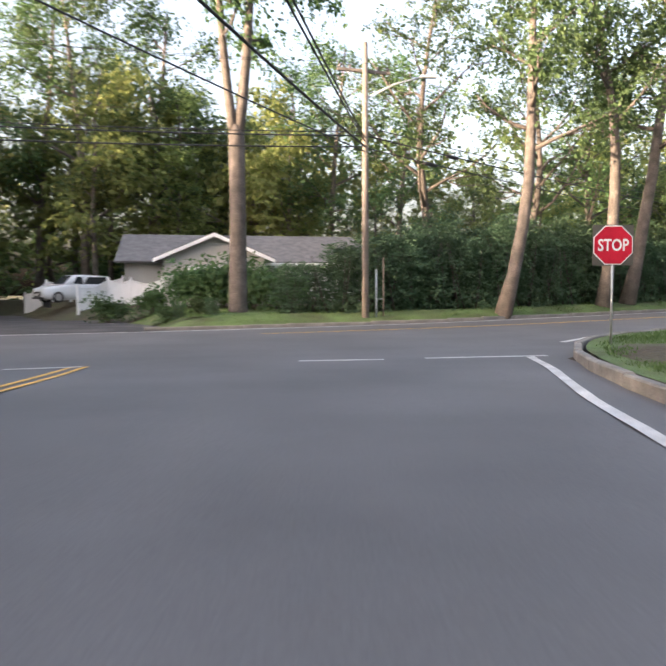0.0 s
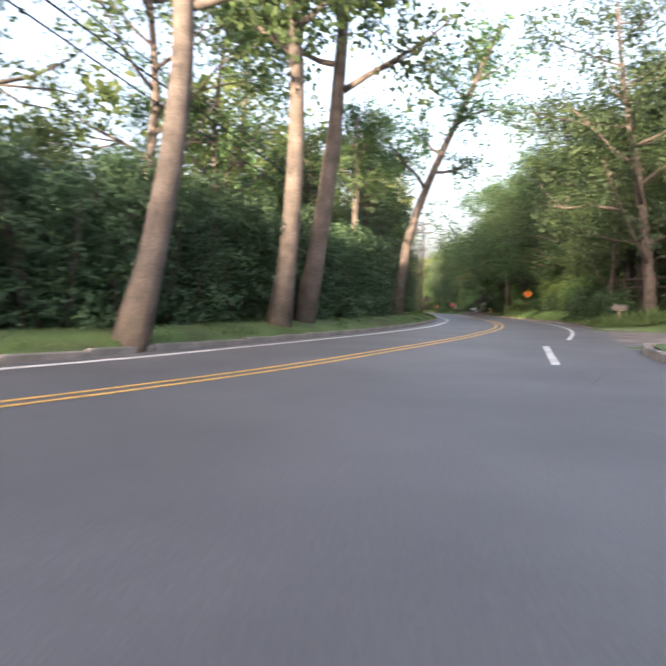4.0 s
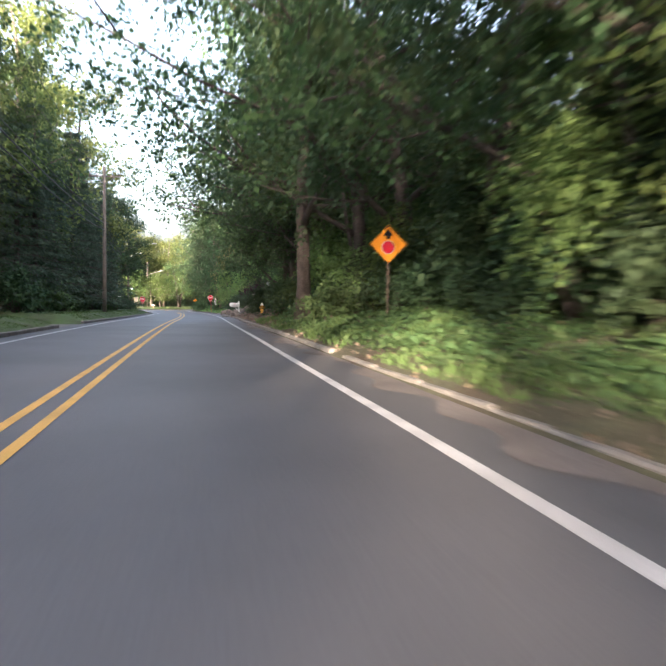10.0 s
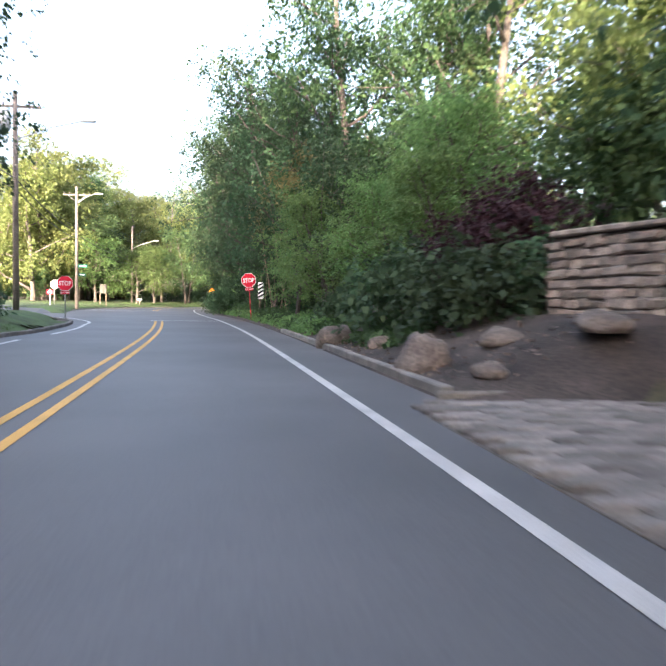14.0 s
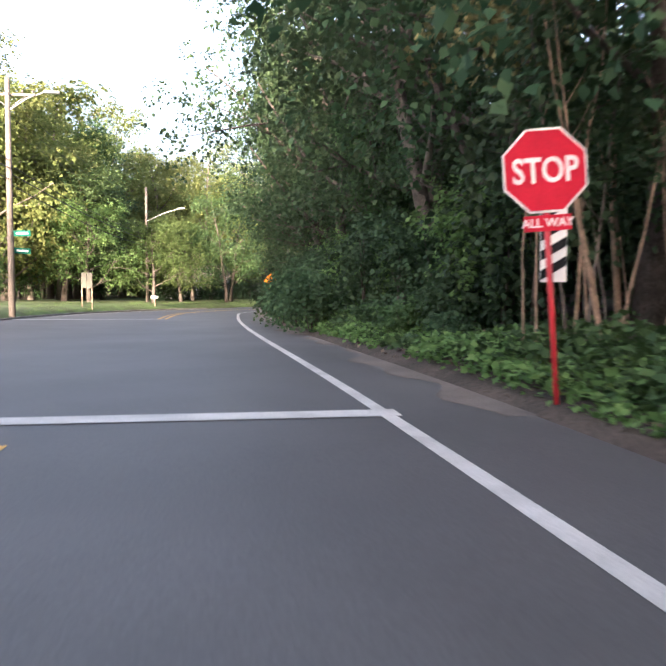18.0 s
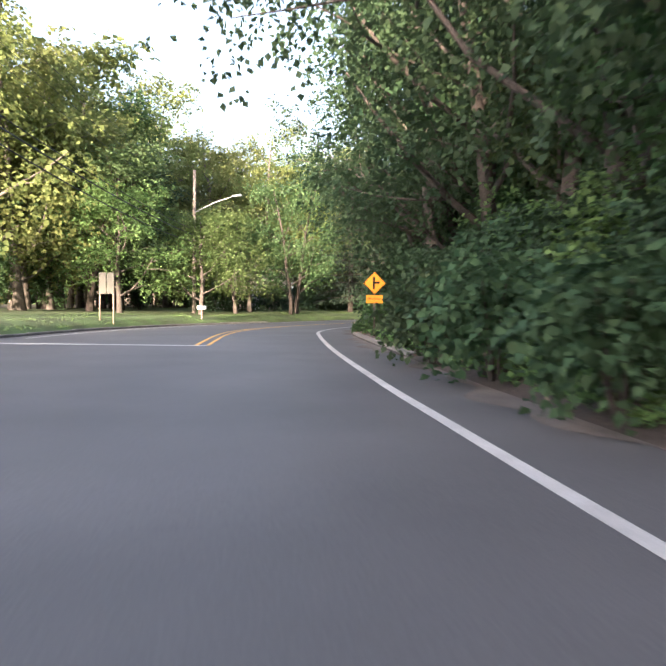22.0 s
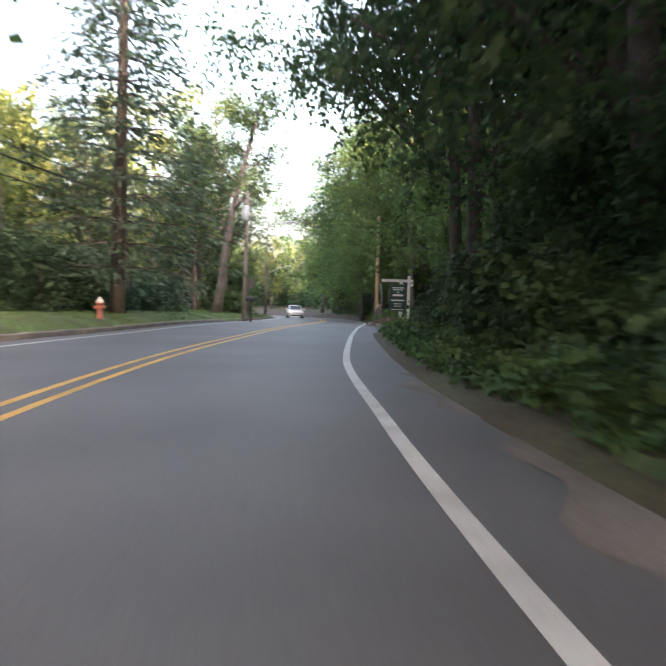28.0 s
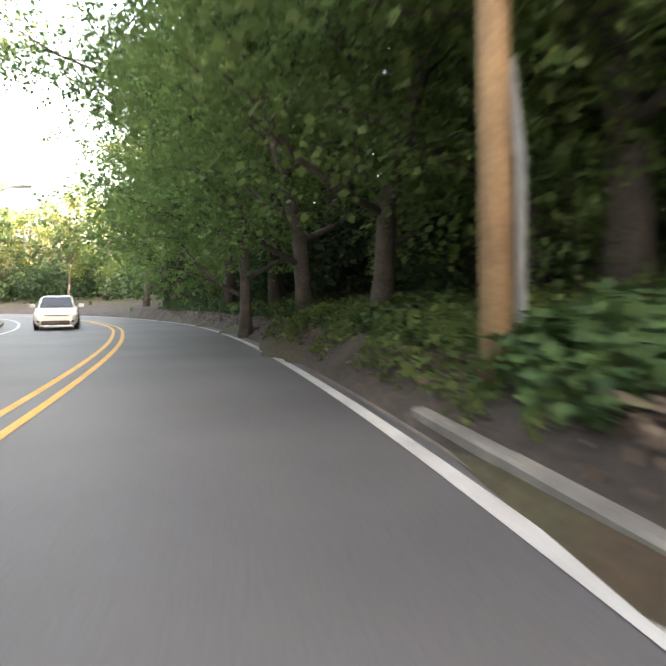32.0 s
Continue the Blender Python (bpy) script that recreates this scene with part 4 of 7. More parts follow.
def scatter(protos, a, b, lo, hi, n, smin=0.8, smax=1.15, gap=2.0):
    """n plants between two places on the road, at offsets lo..hi to the left (negative: right)."""
    s0, s1 = station(*a), station(*b)
    made, tries, mine = 0, 0, []
    while made < n and tries < n * 12:
        tries += 1
        s, o = rng.uniform(s0, s1), rng.uniform(lo, hi)
        x = float(np.interp(s, CS, CL[:, 0]) + np.interp(s, CS, CN[:, 0]) * o)
        y = float(np.interp(s, CS, CL[:, 1]) + np.interp(s, CS, CN[:, 1]) * o)
        if not clear_of(x, y) or any((x - u) ** 2 + (y - v) ** 2 < gap * gap for u, v in mine):
            continue
        true_off = plan_at([(x, y)])[1][0]
        if true_off * o < 0 or abs(true_off) < min(abs(lo), abs(hi)) - 0.3:
            continue
        mine.append((x, y))
        plant(protos[rng.integers(len(protos))], x, y, rng.uniform(smin, smax))
        made += 1


def row(protos, a, b, off, step, smin=0.9, smax=1.1, jitter=0.5, wide=1.0):
    """A line of plants along the road."""
    s0, s1 = station(*a), station(*b)
    for k, (x, y) in enumerate(along(s0, s1, off, max(2, int((s1 - s0) / step) + 1))):
        x, y = x + rng.normal() * jitter, y + rng.normal() * jitter
        if plan_at([(x, y)])[3][0] > -0.8:
            continue
        s = rng.uniform(smin, smax)
        plant(protos[k % len(protos)], x, y, s, wide=s * wide)


# right-hand woods
row([BROAD[1], BROAD[0], BROAD[1]], (37, 31.5), (62, 62), -8.8, 4.6, wide=1.12)
row([BUSH[2], SHRUB[0]], (40, 35), (62, 62), -8.2, 1.9, 0.6, 0.8)
row(BROAD[::2], (62.5, 63), (70, 71.5), -8.6, 3.6, 0.95, 1.05, wide=1.1)
for k, (x, y) in enumerate(((74.5, 60.5), (77.5, 64.0), (80.6, 67.6), (83.4, 70.8), (86.4, 74.4))):
    plant((MAPLE[0], BROAD[0], MAPLE[3])[k % 3], x, y, 0.9)
for k, (x, y) in enumerate(((70.6, 60.2), (72.2, 62.0), (73.6, 63.6), (75.0, 65.4), (76.6, 67.2), (78.2, 69.2), (79.8, 71.2), (68.6, 57.4), (71.0, 63.4), (73.8, 66.6))):
    plant(BUSH[1 + k % 2], x, y, rng.uniform(0.6, 1.0))
for x, y in ((28.3, 4.6), (28.2, 7.4), (28.0, 11.6), (28.9, 13.2), (30.4, 15.4), (31.8, 17.4), (29.0, 2.0)):
    plant(BUSH[2], x, y, rng.uniform(0.8, 1.05))
for x, y in ((31.8, 14.2), (33.2, 17.0), (34.8, 19.6), (30.0, 10.8), (31.2, 8.0)):
    plant(SHRUB[0], x, y, rng.uniform(0.45, 0.65))
for x, y in ((42.5, 19.2), (35.4, 16.2), (34.6, 11.0)):
    plant(BROAD[0], x, y, 1.0, wide=1.1)
row(BROAD[::2] + MAPLE[3:], (99, 110), (124, 141.6), -8.8, 3.8, 1.0, 1.2)
row(IVYHEDGE, (100.5, 112), (126, 142.8), -7.0, 2.1, 0.8, 1.15, 0.2)
row(IVYHEDGE, (127, 143.4), (150, 150.4), -8.0, 2.1, 0.65, 0.9, 0.25)
row(BROAD, (126, 143), (158, 151), -8.0, 4.2, 1.0, 1.15)
for k, (x, y, s) in enumerate(((158.3, 144.6, 1.25), (162.0, 143.6, 1.25), (159.5, 140.2, 1.1), (160.5, 137.0, 1.1), (165.0, 135.6, 1.0), (166.5, 128.5, 1.1), (173.5, 128.0, 1.15), (179.0, 131.5, 1.15), (183.5, 136.0, 1.1), (187.0, 139.5, 1.1), (191.5, 142.0, 1.1))):
    plant((FRESH[0], FRESH[0], MAPLE[1])[k % 3], x, y, s, wide=1.1 * s) if k > 1 else plant(OVER[0], x, y, 1.05)
plant(OVER[0], 161.2, 145.0, 0.95)
for x, y, s in ((201.5, 149.6, 1.1), (207.5, 151.2, 1.15), (213.5, 153.4, 1.15)):
    plant(OVER[0], x, y, s)
for x, y, s in ((192.5, 165.0, 0.95), (198.0, 166.6, 1.0)):
    plant(MAPLE[0], x, y, s)
plant(FRESH[0], 164.6, 142.9, 1.15)
for k, (x, y) in enumerate(((190.2, 147.4), (192.6, 145.0), (186.8, 144.0), (196.0, 146.4), (183.0, 141.4))):
    plant(FRESH[0], x, y, rng.uniform(0.95, 1.1))
for x, y, sc in ((192.4, 147.6, 0.62), (194.2, 149.6, 0.7), (198.6, 150.6, 0.72), (189.0, 145.9, 0.66), (203.0, 152.2, 0.7)):
    plant(FRESH[0], x, y, sc, wide=sc * 1.15, label="young yellow-green maple leafy down to the ground")
for k in range(12):
    plant(THIN[k % 2], 176.5 + k * 1.15 + rng.normal() * 0.4, 137.5 + k * 0.75 + rng.normal() * 0.7, rng.uniform(0.9, 1.2), label="slender pale-stemmed young tree in the dark wood")
row([FRESH[0], BROAD[1], FRESH[0], LIGHT[1]], (197, 155.2), (240, 170), -8.8, 4.0, 1.05, 1.2, wide=1.1)
row(SHRUB, (34, 28), (62, 62), -9.2, 3.0, 0.7, 0.95)
row(SHRUB, (99, 110), (158, 151), -10.5, 2.7, 0.75, 1.05)
row(SHRUB, (190, 154), (236, 168), -10.0, 3.2, 0.7, 1.0)
scatter(BAMBOO, (92, 99.5), (99, 110), -10, -6.4, 14, 0.7, 1.15, gap=0.5)
for k in range(30):
    plant(CANE[k % 2], 102.6 + 3.4 * rng.random(), 102.2 + 3.6 * rng.random(), rng.uniform(0.7, 1.1))
for x, y, sc in ((105.6, 105.6, 1.0), (107.0, 103.8, 1.1)):
    plant(GOLDEN[0], x, y, sc)
scatter(LIGHT[1:] + SHRUB[1:], (22, 14), (34, 28), -26, -14, 12, 0.6, 0.9, gap=2.4)
scatter(SHRUB, (31, 24), (58, 57), -13, -8.0, 16, gap=1.8)
scatter(THIN, (24, 16), (62, 62), -13, -7, 8)
scatter(BUSH, (31, 24), (50, 48), -12, -7.2, 18, gap=1.0)
scatter(BUSH, (50, 48), (62, 62), -9, -5.8, 12, gap=1.0)
scatter(FARTREE, (62, 62), (92, 98), -24, -17, 6, gap=4)
scatter(LIGHT + THIN, (80, 84), (93, 100), -17, -12, 7, gap=3)
scatter(SHRUB, (83, 88), (97, 107), -15, -9, 9, gap=1.8)
scatter(BUSH, (83, 87), (95, 103), -10, -6.0, 10, gap=1.2)
scatter(MAPLE[1:2] + BROAD[:1], (90, 97), (99, 109), -14, -9.5, 5, gap=2.6)
scatter(THIN, (103, 116), (115, 133), -12, -8, 8, gap=1.2)
scatter(BUSH, (100, 111), (126, 143), -6.6, -5.6, 22, 0.5, 0.8, gap=0.8)
scatter(SHRUB, (100, 111), (126, 143), -12, -8.4, 14, gap=1.8)
scatter(SHRUB, (122, 140), (158, 151), -11, -7.4, 14, 0.7, 1.0, gap=1.8)
scatter(BUSH, (126, 143), (158, 151), -8, -5.8, 24, 0.8, 1.2, gap=0.8)
scatter(THIN, (165, 152), (186, 153.6), -24, -15, 14, gap=1.4)
scatter(FARTREE, (165, 152), (192, 154), -34, -19, 9, gap=4)
scatter(THIN, (197, 155), (215, 159), -12, -8, 6, gap=1.5)
scatter(BUSH, (187, 154), (225, 163), -9, -5.8, 24, 0.8, 1.3, gap=1.0)
# left-hand woods
scatter(LIGHT + FARTREE[:2], (-30, -15), (3, 0.7), 20, 40, 14, gap=4)
scatter(LIGHT[1:], (3, 0.7), (24, 17), 22, 34, 6, 0.55, 0.7, gap=4)
scatter(MAPLE + FARTREE, (-50, -26), (-28, -14), 10, 34, 10, gap=4)
# unseen maples added beside the side road to keep sun off the junction
for x, y in ((-24, -24), (-28, -30), (-22, -34), (-33, -26), (-38, -34), (-30, -40), (-20, -27)):
    plant(MAPLE[rng.integers(4)], x, y, rng.uniform(0.85, 1.0))
for k, (x, y) in enumerate(((-24, 22), (-18, 23.5), (-12, 22.5), (-30, 25), (-36, 27), (-7, 20.5), (-40, 20), (-27, 29), (-15, 29))):
    plant((LIGHT[0], GLOW[0], MAPLE[1])[k % 3], x, y, rng.uniform(0.9, 1.1))
# more unseen trees added south-west, in the low sun's way
for k, (x, y) in enumerate(((-50, -37), (-56, -42), (-62, -46), (-44, -37), (-67, -53), (-71, -47), (-48, -44), (-58, -50))):
    plant(FARTREE[k % 3], x, y, rng.uniform(0.95, 1.15), wide=1.2)
row(SPRUCE, (59, 59), (86, 92), 8.6, 4.2, 1.0, 1.3)
for x, y in ((79, 95), (81.5, 98.5), (83, 102.5), (84, 106.5), (80, 103), (77, 99), (80, 110)):
    plant((MAPLE[0], SPRUCE[0], MAPLE[3])[int(x + y) % 3], x, y, 0.8)
for x, y in ((86.6, 103.5), (87.6, 107.5), (88.6, 111.0), (85, 105), (86, 112.6)):
    plant(BUSH[1], x, y, 1.2)
# the tall lit trees beyond the lawn
for k in range(22):
    u = k / 21
    x, y = 114 + 40 * u + rng.normal(), 154 + 34 * math.sin(u * 2.2) - 14 * u + (4 if k % 2 else 0)
    plant((LIGHT[0], LIGHT[1], FARTREE[1])[k % 3], x, y, rng.uniform(0.95, 1.2), wide=1.3)
for k in range(17):
    u = k / 16
    x, y = 111 + 38 * u + rng.normal() * 0.8, 151 + 31 * math.sin(u * 2.1) - 14 * u
    plant(GLOW[k % 2], x, y, rng.uniform(0.85, 1.1))
    if k % 2:
        plant(SHRUB[1], x - 1.5, y - 2.5, rng.uniform(0.5, 0.75))
scatter(MAPLE[1:] + SHRUB, (-2, -3), (26, 19), 10.5, 17, 12, 0.5, 0.68, gap=3)
scatter(SPRUCE + MAPLE[2:], (26, 19), (48, 45), 9, 14, 8, gap=2.8)
scatter(SPRUCE + MAPLE[1:2], (48, 45), (84, 89), 9.5, 14, 13, gap=2.6)
scatter(SHRUB, (26, 19), (86, 92), 8.6, 11, 14, 0.7, 1.0, gap=1.8)
scatter(LIGHT + FARTREE, (20, 14), (84, 89), 15, 26, 14, gap=4)
scatter(BUSH, (30, 24), (84, 89), 7.0, 9, 20, 0.8, 1.3, gap=1.2)
scatter(SHRUB, (112, 130), (148, 150), 17, 24, 14, 0.8, 1.0, gap=2)
scatter(MAPLE[1:3] + LIGHT, (118, 137), (145, 149), 16, 23, 7, gap=3.4)
scatter(LIGHT + FARTREE, (145, 149), (200, 155), 20, 40, 14, gap=4)
scatter(SPRUCE + FARTREE[:1], (150, 150), (176, 153), 13, 20, 8, gap=3)
scatter(SHRUB, (150, 150), (178, 153), 10, 13, 8, 0.7, 0.9, gap=2)
scatter(MAPLE + LIGHT, (196, 155), (255, 180), 9, 28, 16, gap=3.6)
scatter(SHRUB + BUSH, (188, 154), (240, 170), 7.5, 11, 16, gap=1.4)
# beyond the ends of the road
scatter(FARTREE + LIGHT, (255, 180), (290, 212), -20, -9, 5, gap=4)
scatter(FARTREE + LIGHT, (255, 180), (290, 212), 9, 20, 5, gap=4)
for x, y in ((-22, -24), (-19, -33), (-24, -42), (2, -34), (16, -26), (30, -16), (38, 0), (-45, -36)):
    if clear_of(x, y):
        plant(MAPLE[rng.integers(4)], x, y, rng.uniform(0.8, 1.0))


def woodland(name, a, b, lo, hi, n, low, high, size, material, label, seed):
    """The wood's far depth: foliage masses nobody could count."""
    r = np.random.default_rng(seed)
    s0, s1 = station(*a), station(*b)
    cs, rs, ns = [], [], []
    for k in range(n):
        s, o = r.uniform(s0, s1), r.uniform(lo, hi)
        x = float(np.interp(s, CS, CL[:, 0]) + np.interp(s, CS, CN[:, 0]) * o)
        y = float(np.interp(s, CS, CL[:, 1]) + np.interp(s, CS, CN[:, 1]) * o)
        if abs(plan_at([(x, y)])[1][0]) < min(abs(lo), abs(hi)) - 1 or plan_at([(x, y)])[3][0] > -2:
            continue
        cs.append((x, y, gz(x, y) + r.uniform(low, high)))
        rs.append(np.array([2.4, 2.4, 1.7]) * r.uniform(0.7, 1.3))
        ns.append(70)
    return tagged(new(name, cloud_mesh(name, leaf_cloud(r, cs, rs, ns, size), material)), label, "woodland", kind="stuff")


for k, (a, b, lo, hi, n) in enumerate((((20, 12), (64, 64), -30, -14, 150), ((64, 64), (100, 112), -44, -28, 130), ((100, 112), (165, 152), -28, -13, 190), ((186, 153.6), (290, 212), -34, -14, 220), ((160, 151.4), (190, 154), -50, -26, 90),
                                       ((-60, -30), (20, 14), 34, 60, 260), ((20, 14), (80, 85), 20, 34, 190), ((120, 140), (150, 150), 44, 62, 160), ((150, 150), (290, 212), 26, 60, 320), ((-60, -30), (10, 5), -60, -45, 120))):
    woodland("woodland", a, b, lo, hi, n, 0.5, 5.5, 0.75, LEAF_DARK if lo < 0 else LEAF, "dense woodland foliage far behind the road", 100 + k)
    # left treetops take the brighter leaf: sun on the tops put into colour
    woodland("woodland", a, b, lo - 4, hi + 4, n // 2, 6, 14, 0.75, LEAF_DARK if lo < 0 else LEAF_SUNLIT, "dense woodland treetops far behind the road", 200 + k)
# unseen wood added in the west, so low sun reaches only the treetops
rw_ = np.random.default_rng(77)
west = [(x, y, h) for x, y, h in zip(rw_.uniform(-125, -78, 620), rw_.uniform(-90, 20, 620), rw_.uniform(0.5, 17, 620))]
tagged(new("woodland", cloud_mesh("woodland", leaf_cloud(rw_, west, [np.array([2.8, 2.8, 2.0])] * 620, [60] * 620, 0.9), LEAF_DARK)), "unseen dense woodland added to block the low western sun", "woodland", kind="stuff")

# trees whose places are known
for seed, fx, fy, turn, fork, high, r, spread, text in ((160, -14.35, 0.5, 12, 7.6, 22, 0.38, 1.1, "tall lawn tree whose thick trunk forks in two"), (161, 153.4, 157.1, 40, 4.8, 19, 0.4, 1.6, "tall forked pale-barked tree on the verge")):
    ft = make_fork(seed, fork, high, r, spread, text)
    ft.matrix_world = pose(fx, fy, gz(fx, fy), 0, 0, turn)
plant(TALL[0], -2.6, 2.4, 0.95, 10, tilt=7, label="leaning pale-barked tree at the kerb")
plant(TALL[1], 3.3, 6.9, 1.0, 150, tilt=2, label="straight tall tree at the kerb with a thin crown")
plant(TALL[0], 5.0, 8.4, 1.05, 330, tilt=3, label="straight tall tree at the kerb with a thin crown")
plant(TALL[1], 11.3, 14.6, 0.6, 60, "ivy-wrapped tree at the kerb with a broken top")
plant(BROAD[0], 27.0, 9.2, 1.15, 30, "large dark maple with a heavy trunk by the fence")
plant(MAPLE[2], 30.5, 14.2, 0.9, 80)
plant(THIN[1], 26.86, 6.9, 0.9, 40, "thin tree with a pale bare stem in the long grass")
plant(HANG[1], 57.5, 47.5, 1.12, 200, "thick maple leaning out over the whole road", wide=1.25)
plant(HANG[0], 69.0, 57.8, 1.05, 80, "slender maple whose branches hang over the road", wide=1.15)
plant(HANG[1], 47.0, 29.4, 1.15, 310, wide=1.25)
plant(HANG[0], 142.6, 140.6, 1.05, 30, wide=1.2)
plant(HANG[1], 134.0, 136.8, 1.05, 160, wide=1.15)
for x, y, sc in ((-5.0, 13.2, 1.05), (1.0, 15.6, 1.0), (6.4, 19.0, 0.85)):
    plant(AIRY[0], x, y, sc)
for k, (x, y) in enumerate(side_line((33, 26), (58, 57), lambda s: -8.3 - 0.9 * np.sin(s * 1.7), 12)):
    if math.hypot(x - 50.5, y - 38.0) > 5.0:
        plant(FSHRUB[0], x, y, rng.uniform(0.75, 1.1))
for k, (x, y) in enumerate(side_line((101, 112.5), (110, 126), lambda s: -7.4 - 0.5 * np.sin(s * 1.3), 4)):
    plant(FSHRUB[0], x, y, rng.uniform(0.7, 0.9))
for k, (x, y) in enumerate(side_line((190, 154), (222, 161), lambda s: -7.2 - 0.8 * np.sin(s * 1.9), 12)):
    plant(FSHRUB[0], x, y, rng.uniform(0.7, 1.0))
for x, y, sc in ((33.5, 8.5, 0.95), (32.4, 13.4, 1.0), (36.0, 3.5, 0.95)):
    plant(MAPLE[0], x, y, sc)
for x, y, sc in ((119.0, 152.4, 0.62), (124.2, 151.6, 0.55), (128.4, 154.0, 0.6), (131.6, 157.0, 0.62)):
    plant(FRESH[0], x, y, sc, wide=sc * 1.25, label="low spreading green maple on the lawn")
for x, y, sc in ((58.6, 76.0, 1.25), (66.0, 84.6, 1.3), (72.6, 91.6, 1.2), (51.0, 68.6, 1.2), (46.0, 60.0, 1.2)):
    plant(LIGHT[0], x, y, sc)
for x, y, sc in ((95.8, 92.6, 0.4), (94.8, 90.4, 0.36), (97.2, 95.4, 0.42), (93.6, 87.6, 0.36), (98.4, 98.4, 0.4), (95.6, 87.4, 0.5)):
    plant(FRESH[0], x, y, sc, wide=sc * 1.15, label="tall yellow-green garden shrub above the rocks")
for x, y, sc in ((33.2, 15.6, 0.9), (35.2, 15.6, 0.95)):
    plant(THIN[0], x, y, sc, label="thin bare stem on the soil bank")
plant(FRESH[0], 47.5, 22.5, 1.0, label="fresh green maple hanging over the bank")
plant(THIN[1], 185.35, 146.95, 1.25, 0, "slender trunk at the driveway's edge")
for x, y, sc in ((110.3, 118.2, 0.95), (111.9, 120.7, 0.9), (108.4, 115.4, 0.85)):
    plant(BUSH[2], x, y, sc, label="leafy shrub leaning over the shoulder")
plant(TALL[0], 19.5, 21.6, 1.0, 200, tilt=9, label="leaning tree with a bare limb over the far kerb")
for x, y, sc in ((-30.5, 21.5, 1.3), (-26.5, 24.0, 1.25), (-36.0, 24.5, 1.35), (-32.6, 3.0, 0.9)):
    plant(MAPLE[1], x, y, sc, label="tall green maple beyond the driveway")
plant(MAPLE[3], 46.7, 28.1, 1.05, 10)
plant(THIN[0], 44.8, 23.3, 0.9, 0, "thin bare stem on the soil bank")
plant(THIN[1], 45.7, 21.9, 0.9, 50, "thin bare stem on the soil bank")
plant(MAPLE[1], 72.6, 59.5, 0.8, 30)
plant(THIN[1], 73.1, 62.4, 0.9, 20)
plant(TALL[0], 155.2, 158.9, 1.0, 100, "tall forked pale-barked tree on the verge")
plant(SPRUCE[0], 147.5, 160.0, 1.35, 0, "tall dark conifer behind the mailbox")
plant(SPRUCE[1], 143.8, 158.6, 1.5, 60, "tall dark conifer behind the mailbox")
plant(SPRUCE[0], 164.6, 157.9, 1.5, 10, "tall sparse conifer on the verge")
plant(TALL[0], 183.3, 160.1, 0.9, 250)
plant(MAPLE[2], 134.4, 154.6, 0.75, 10)
plant(MAPLE[2], 133.0, 153.4, 0.7, 190)
plant(MAPLE[2], 118.1, 155.0, 0.72, 20, wide=1.1, label="low spreading maple on the lawn")
plant(MAPLE[0], 122.0, 159.5, 0.7, 100, wide=1.1, label="low spreading maple on the lawn")
plant(TALL[1], 123.0, 163.0, 1.0, 0, "tall airy tree standing over the lawn's trees")
plant(SPRUCE[0], 20.5, 26.5, 1.0, 0)

# the tall hedge along the first stretch, and the lower one further on
HEDGE = [make_hedge(80 + k, 2.3, 2.0, 4.0, 0.105, 5200, LEAF_HEDGE, "tall dense dark green hedge along the kerb") for k in range(2)]
LOWHEDGE = [make_hedge(85 + k, 2.4, 1.6, 2.3, 0.12, 2600, LEAF_HEDGE, "dark green trimmed hedge behind the verge") for k in range(2)]
PROTOS += [*HEDGE, *LOWHEDGE]


def hedge_row(protos, a, b, off, step, smin=0.9, smax=1.1, low=0):
    s0, s1 = station(*a), station(*b)
    for k, (x, y) in enumerate(along(s0, s1, off, int((s1 - s0) / step) + 1)):
        i = np.searchsorted(CS, s0 + k * step)
        ang = math.degrees(math.atan2(*CD[min(i, len(CD) - 1)][::-1]))
        plant(protos[k % 2], x + rng.normal() * 0.12, y + rng.normal() * 0.12, rng.uniform(smin, smax) * (1 if k >= low else 0.62 + 0.38 * k / low), ang + 180 * (k % 3 == 0) + rng.normal() * 4, wide=1.08)


hedge_row(HEDGE, (-9.0, -5.6), (19, 12), 6.4, 1.9, 0.85, 1.1, low=4)
hedge_row(HEDGE, (-6.0, -4), (22, 14), 8.2, 2.0, 1.0, 1.25, low=3)
for x, y in ((-16.5, -1.2), (-14.9, -1.9)):
    plant(LOWHEDGE[0], x, y, 0.36, 20, "small narrow dark shrub on the front lawn", wide=0.2)
hedge_row(LOWHEDGE, (155, 151), (178, 153), 8.0, 2.0, 0.9, 1.15)
hedge_row(LOWHEDGE, (133, 146), (150, 150), 13.0, 2.1, 0.8, 1.1)

# garden plants
make_rhodo = make_bush(90, 1.5, 2.4, 0.2, 2000, LEAF_DARK, "rhododendron", "large rhododendron with purple blossoms behind the low wall", "shrub")
make_rhodo.matrix_world = pose(181.3, 142.7, gz(181.3, 142.7) - 0.15) @ Matrix.Diagonal((1.15, 1.15, 1.1, 1))
FLOWER = mat("rhododendron_flower", (0.55, 0.24, 0.5), 0.7, var=0.25, scale=20, fine=60, bump=0.2)
r2 = np.random.default_rng(5)
for k in range(30):
    a, u = r2.uniform(0, 2 * math.pi), r2.uniform(0.2, 0.95)
    x, y, z = math.cos(a) * 1.35 * u, math.sin(a) * 1.35 * u, 1.0 + 1.3 * math.sqrt(max(0, 1 - u * u * 0.8))
    fl = new("blossom", cloud_mesh("blossom", leaf_cloud(r2, [(x, y, z)], [(0.15, 0.15, 0.12)], [60], 0.07, fill=0.0), FLOWER))
    fl.parent = make_rhodo
    fl["label"] = "purple blossom head"
purple = make_bush(91, 1.7, 2.0, 0.075, 7500, PURPLE_LEAF, "purple_maple", "low purple-leaved Japanese maple over the wall", "tree")
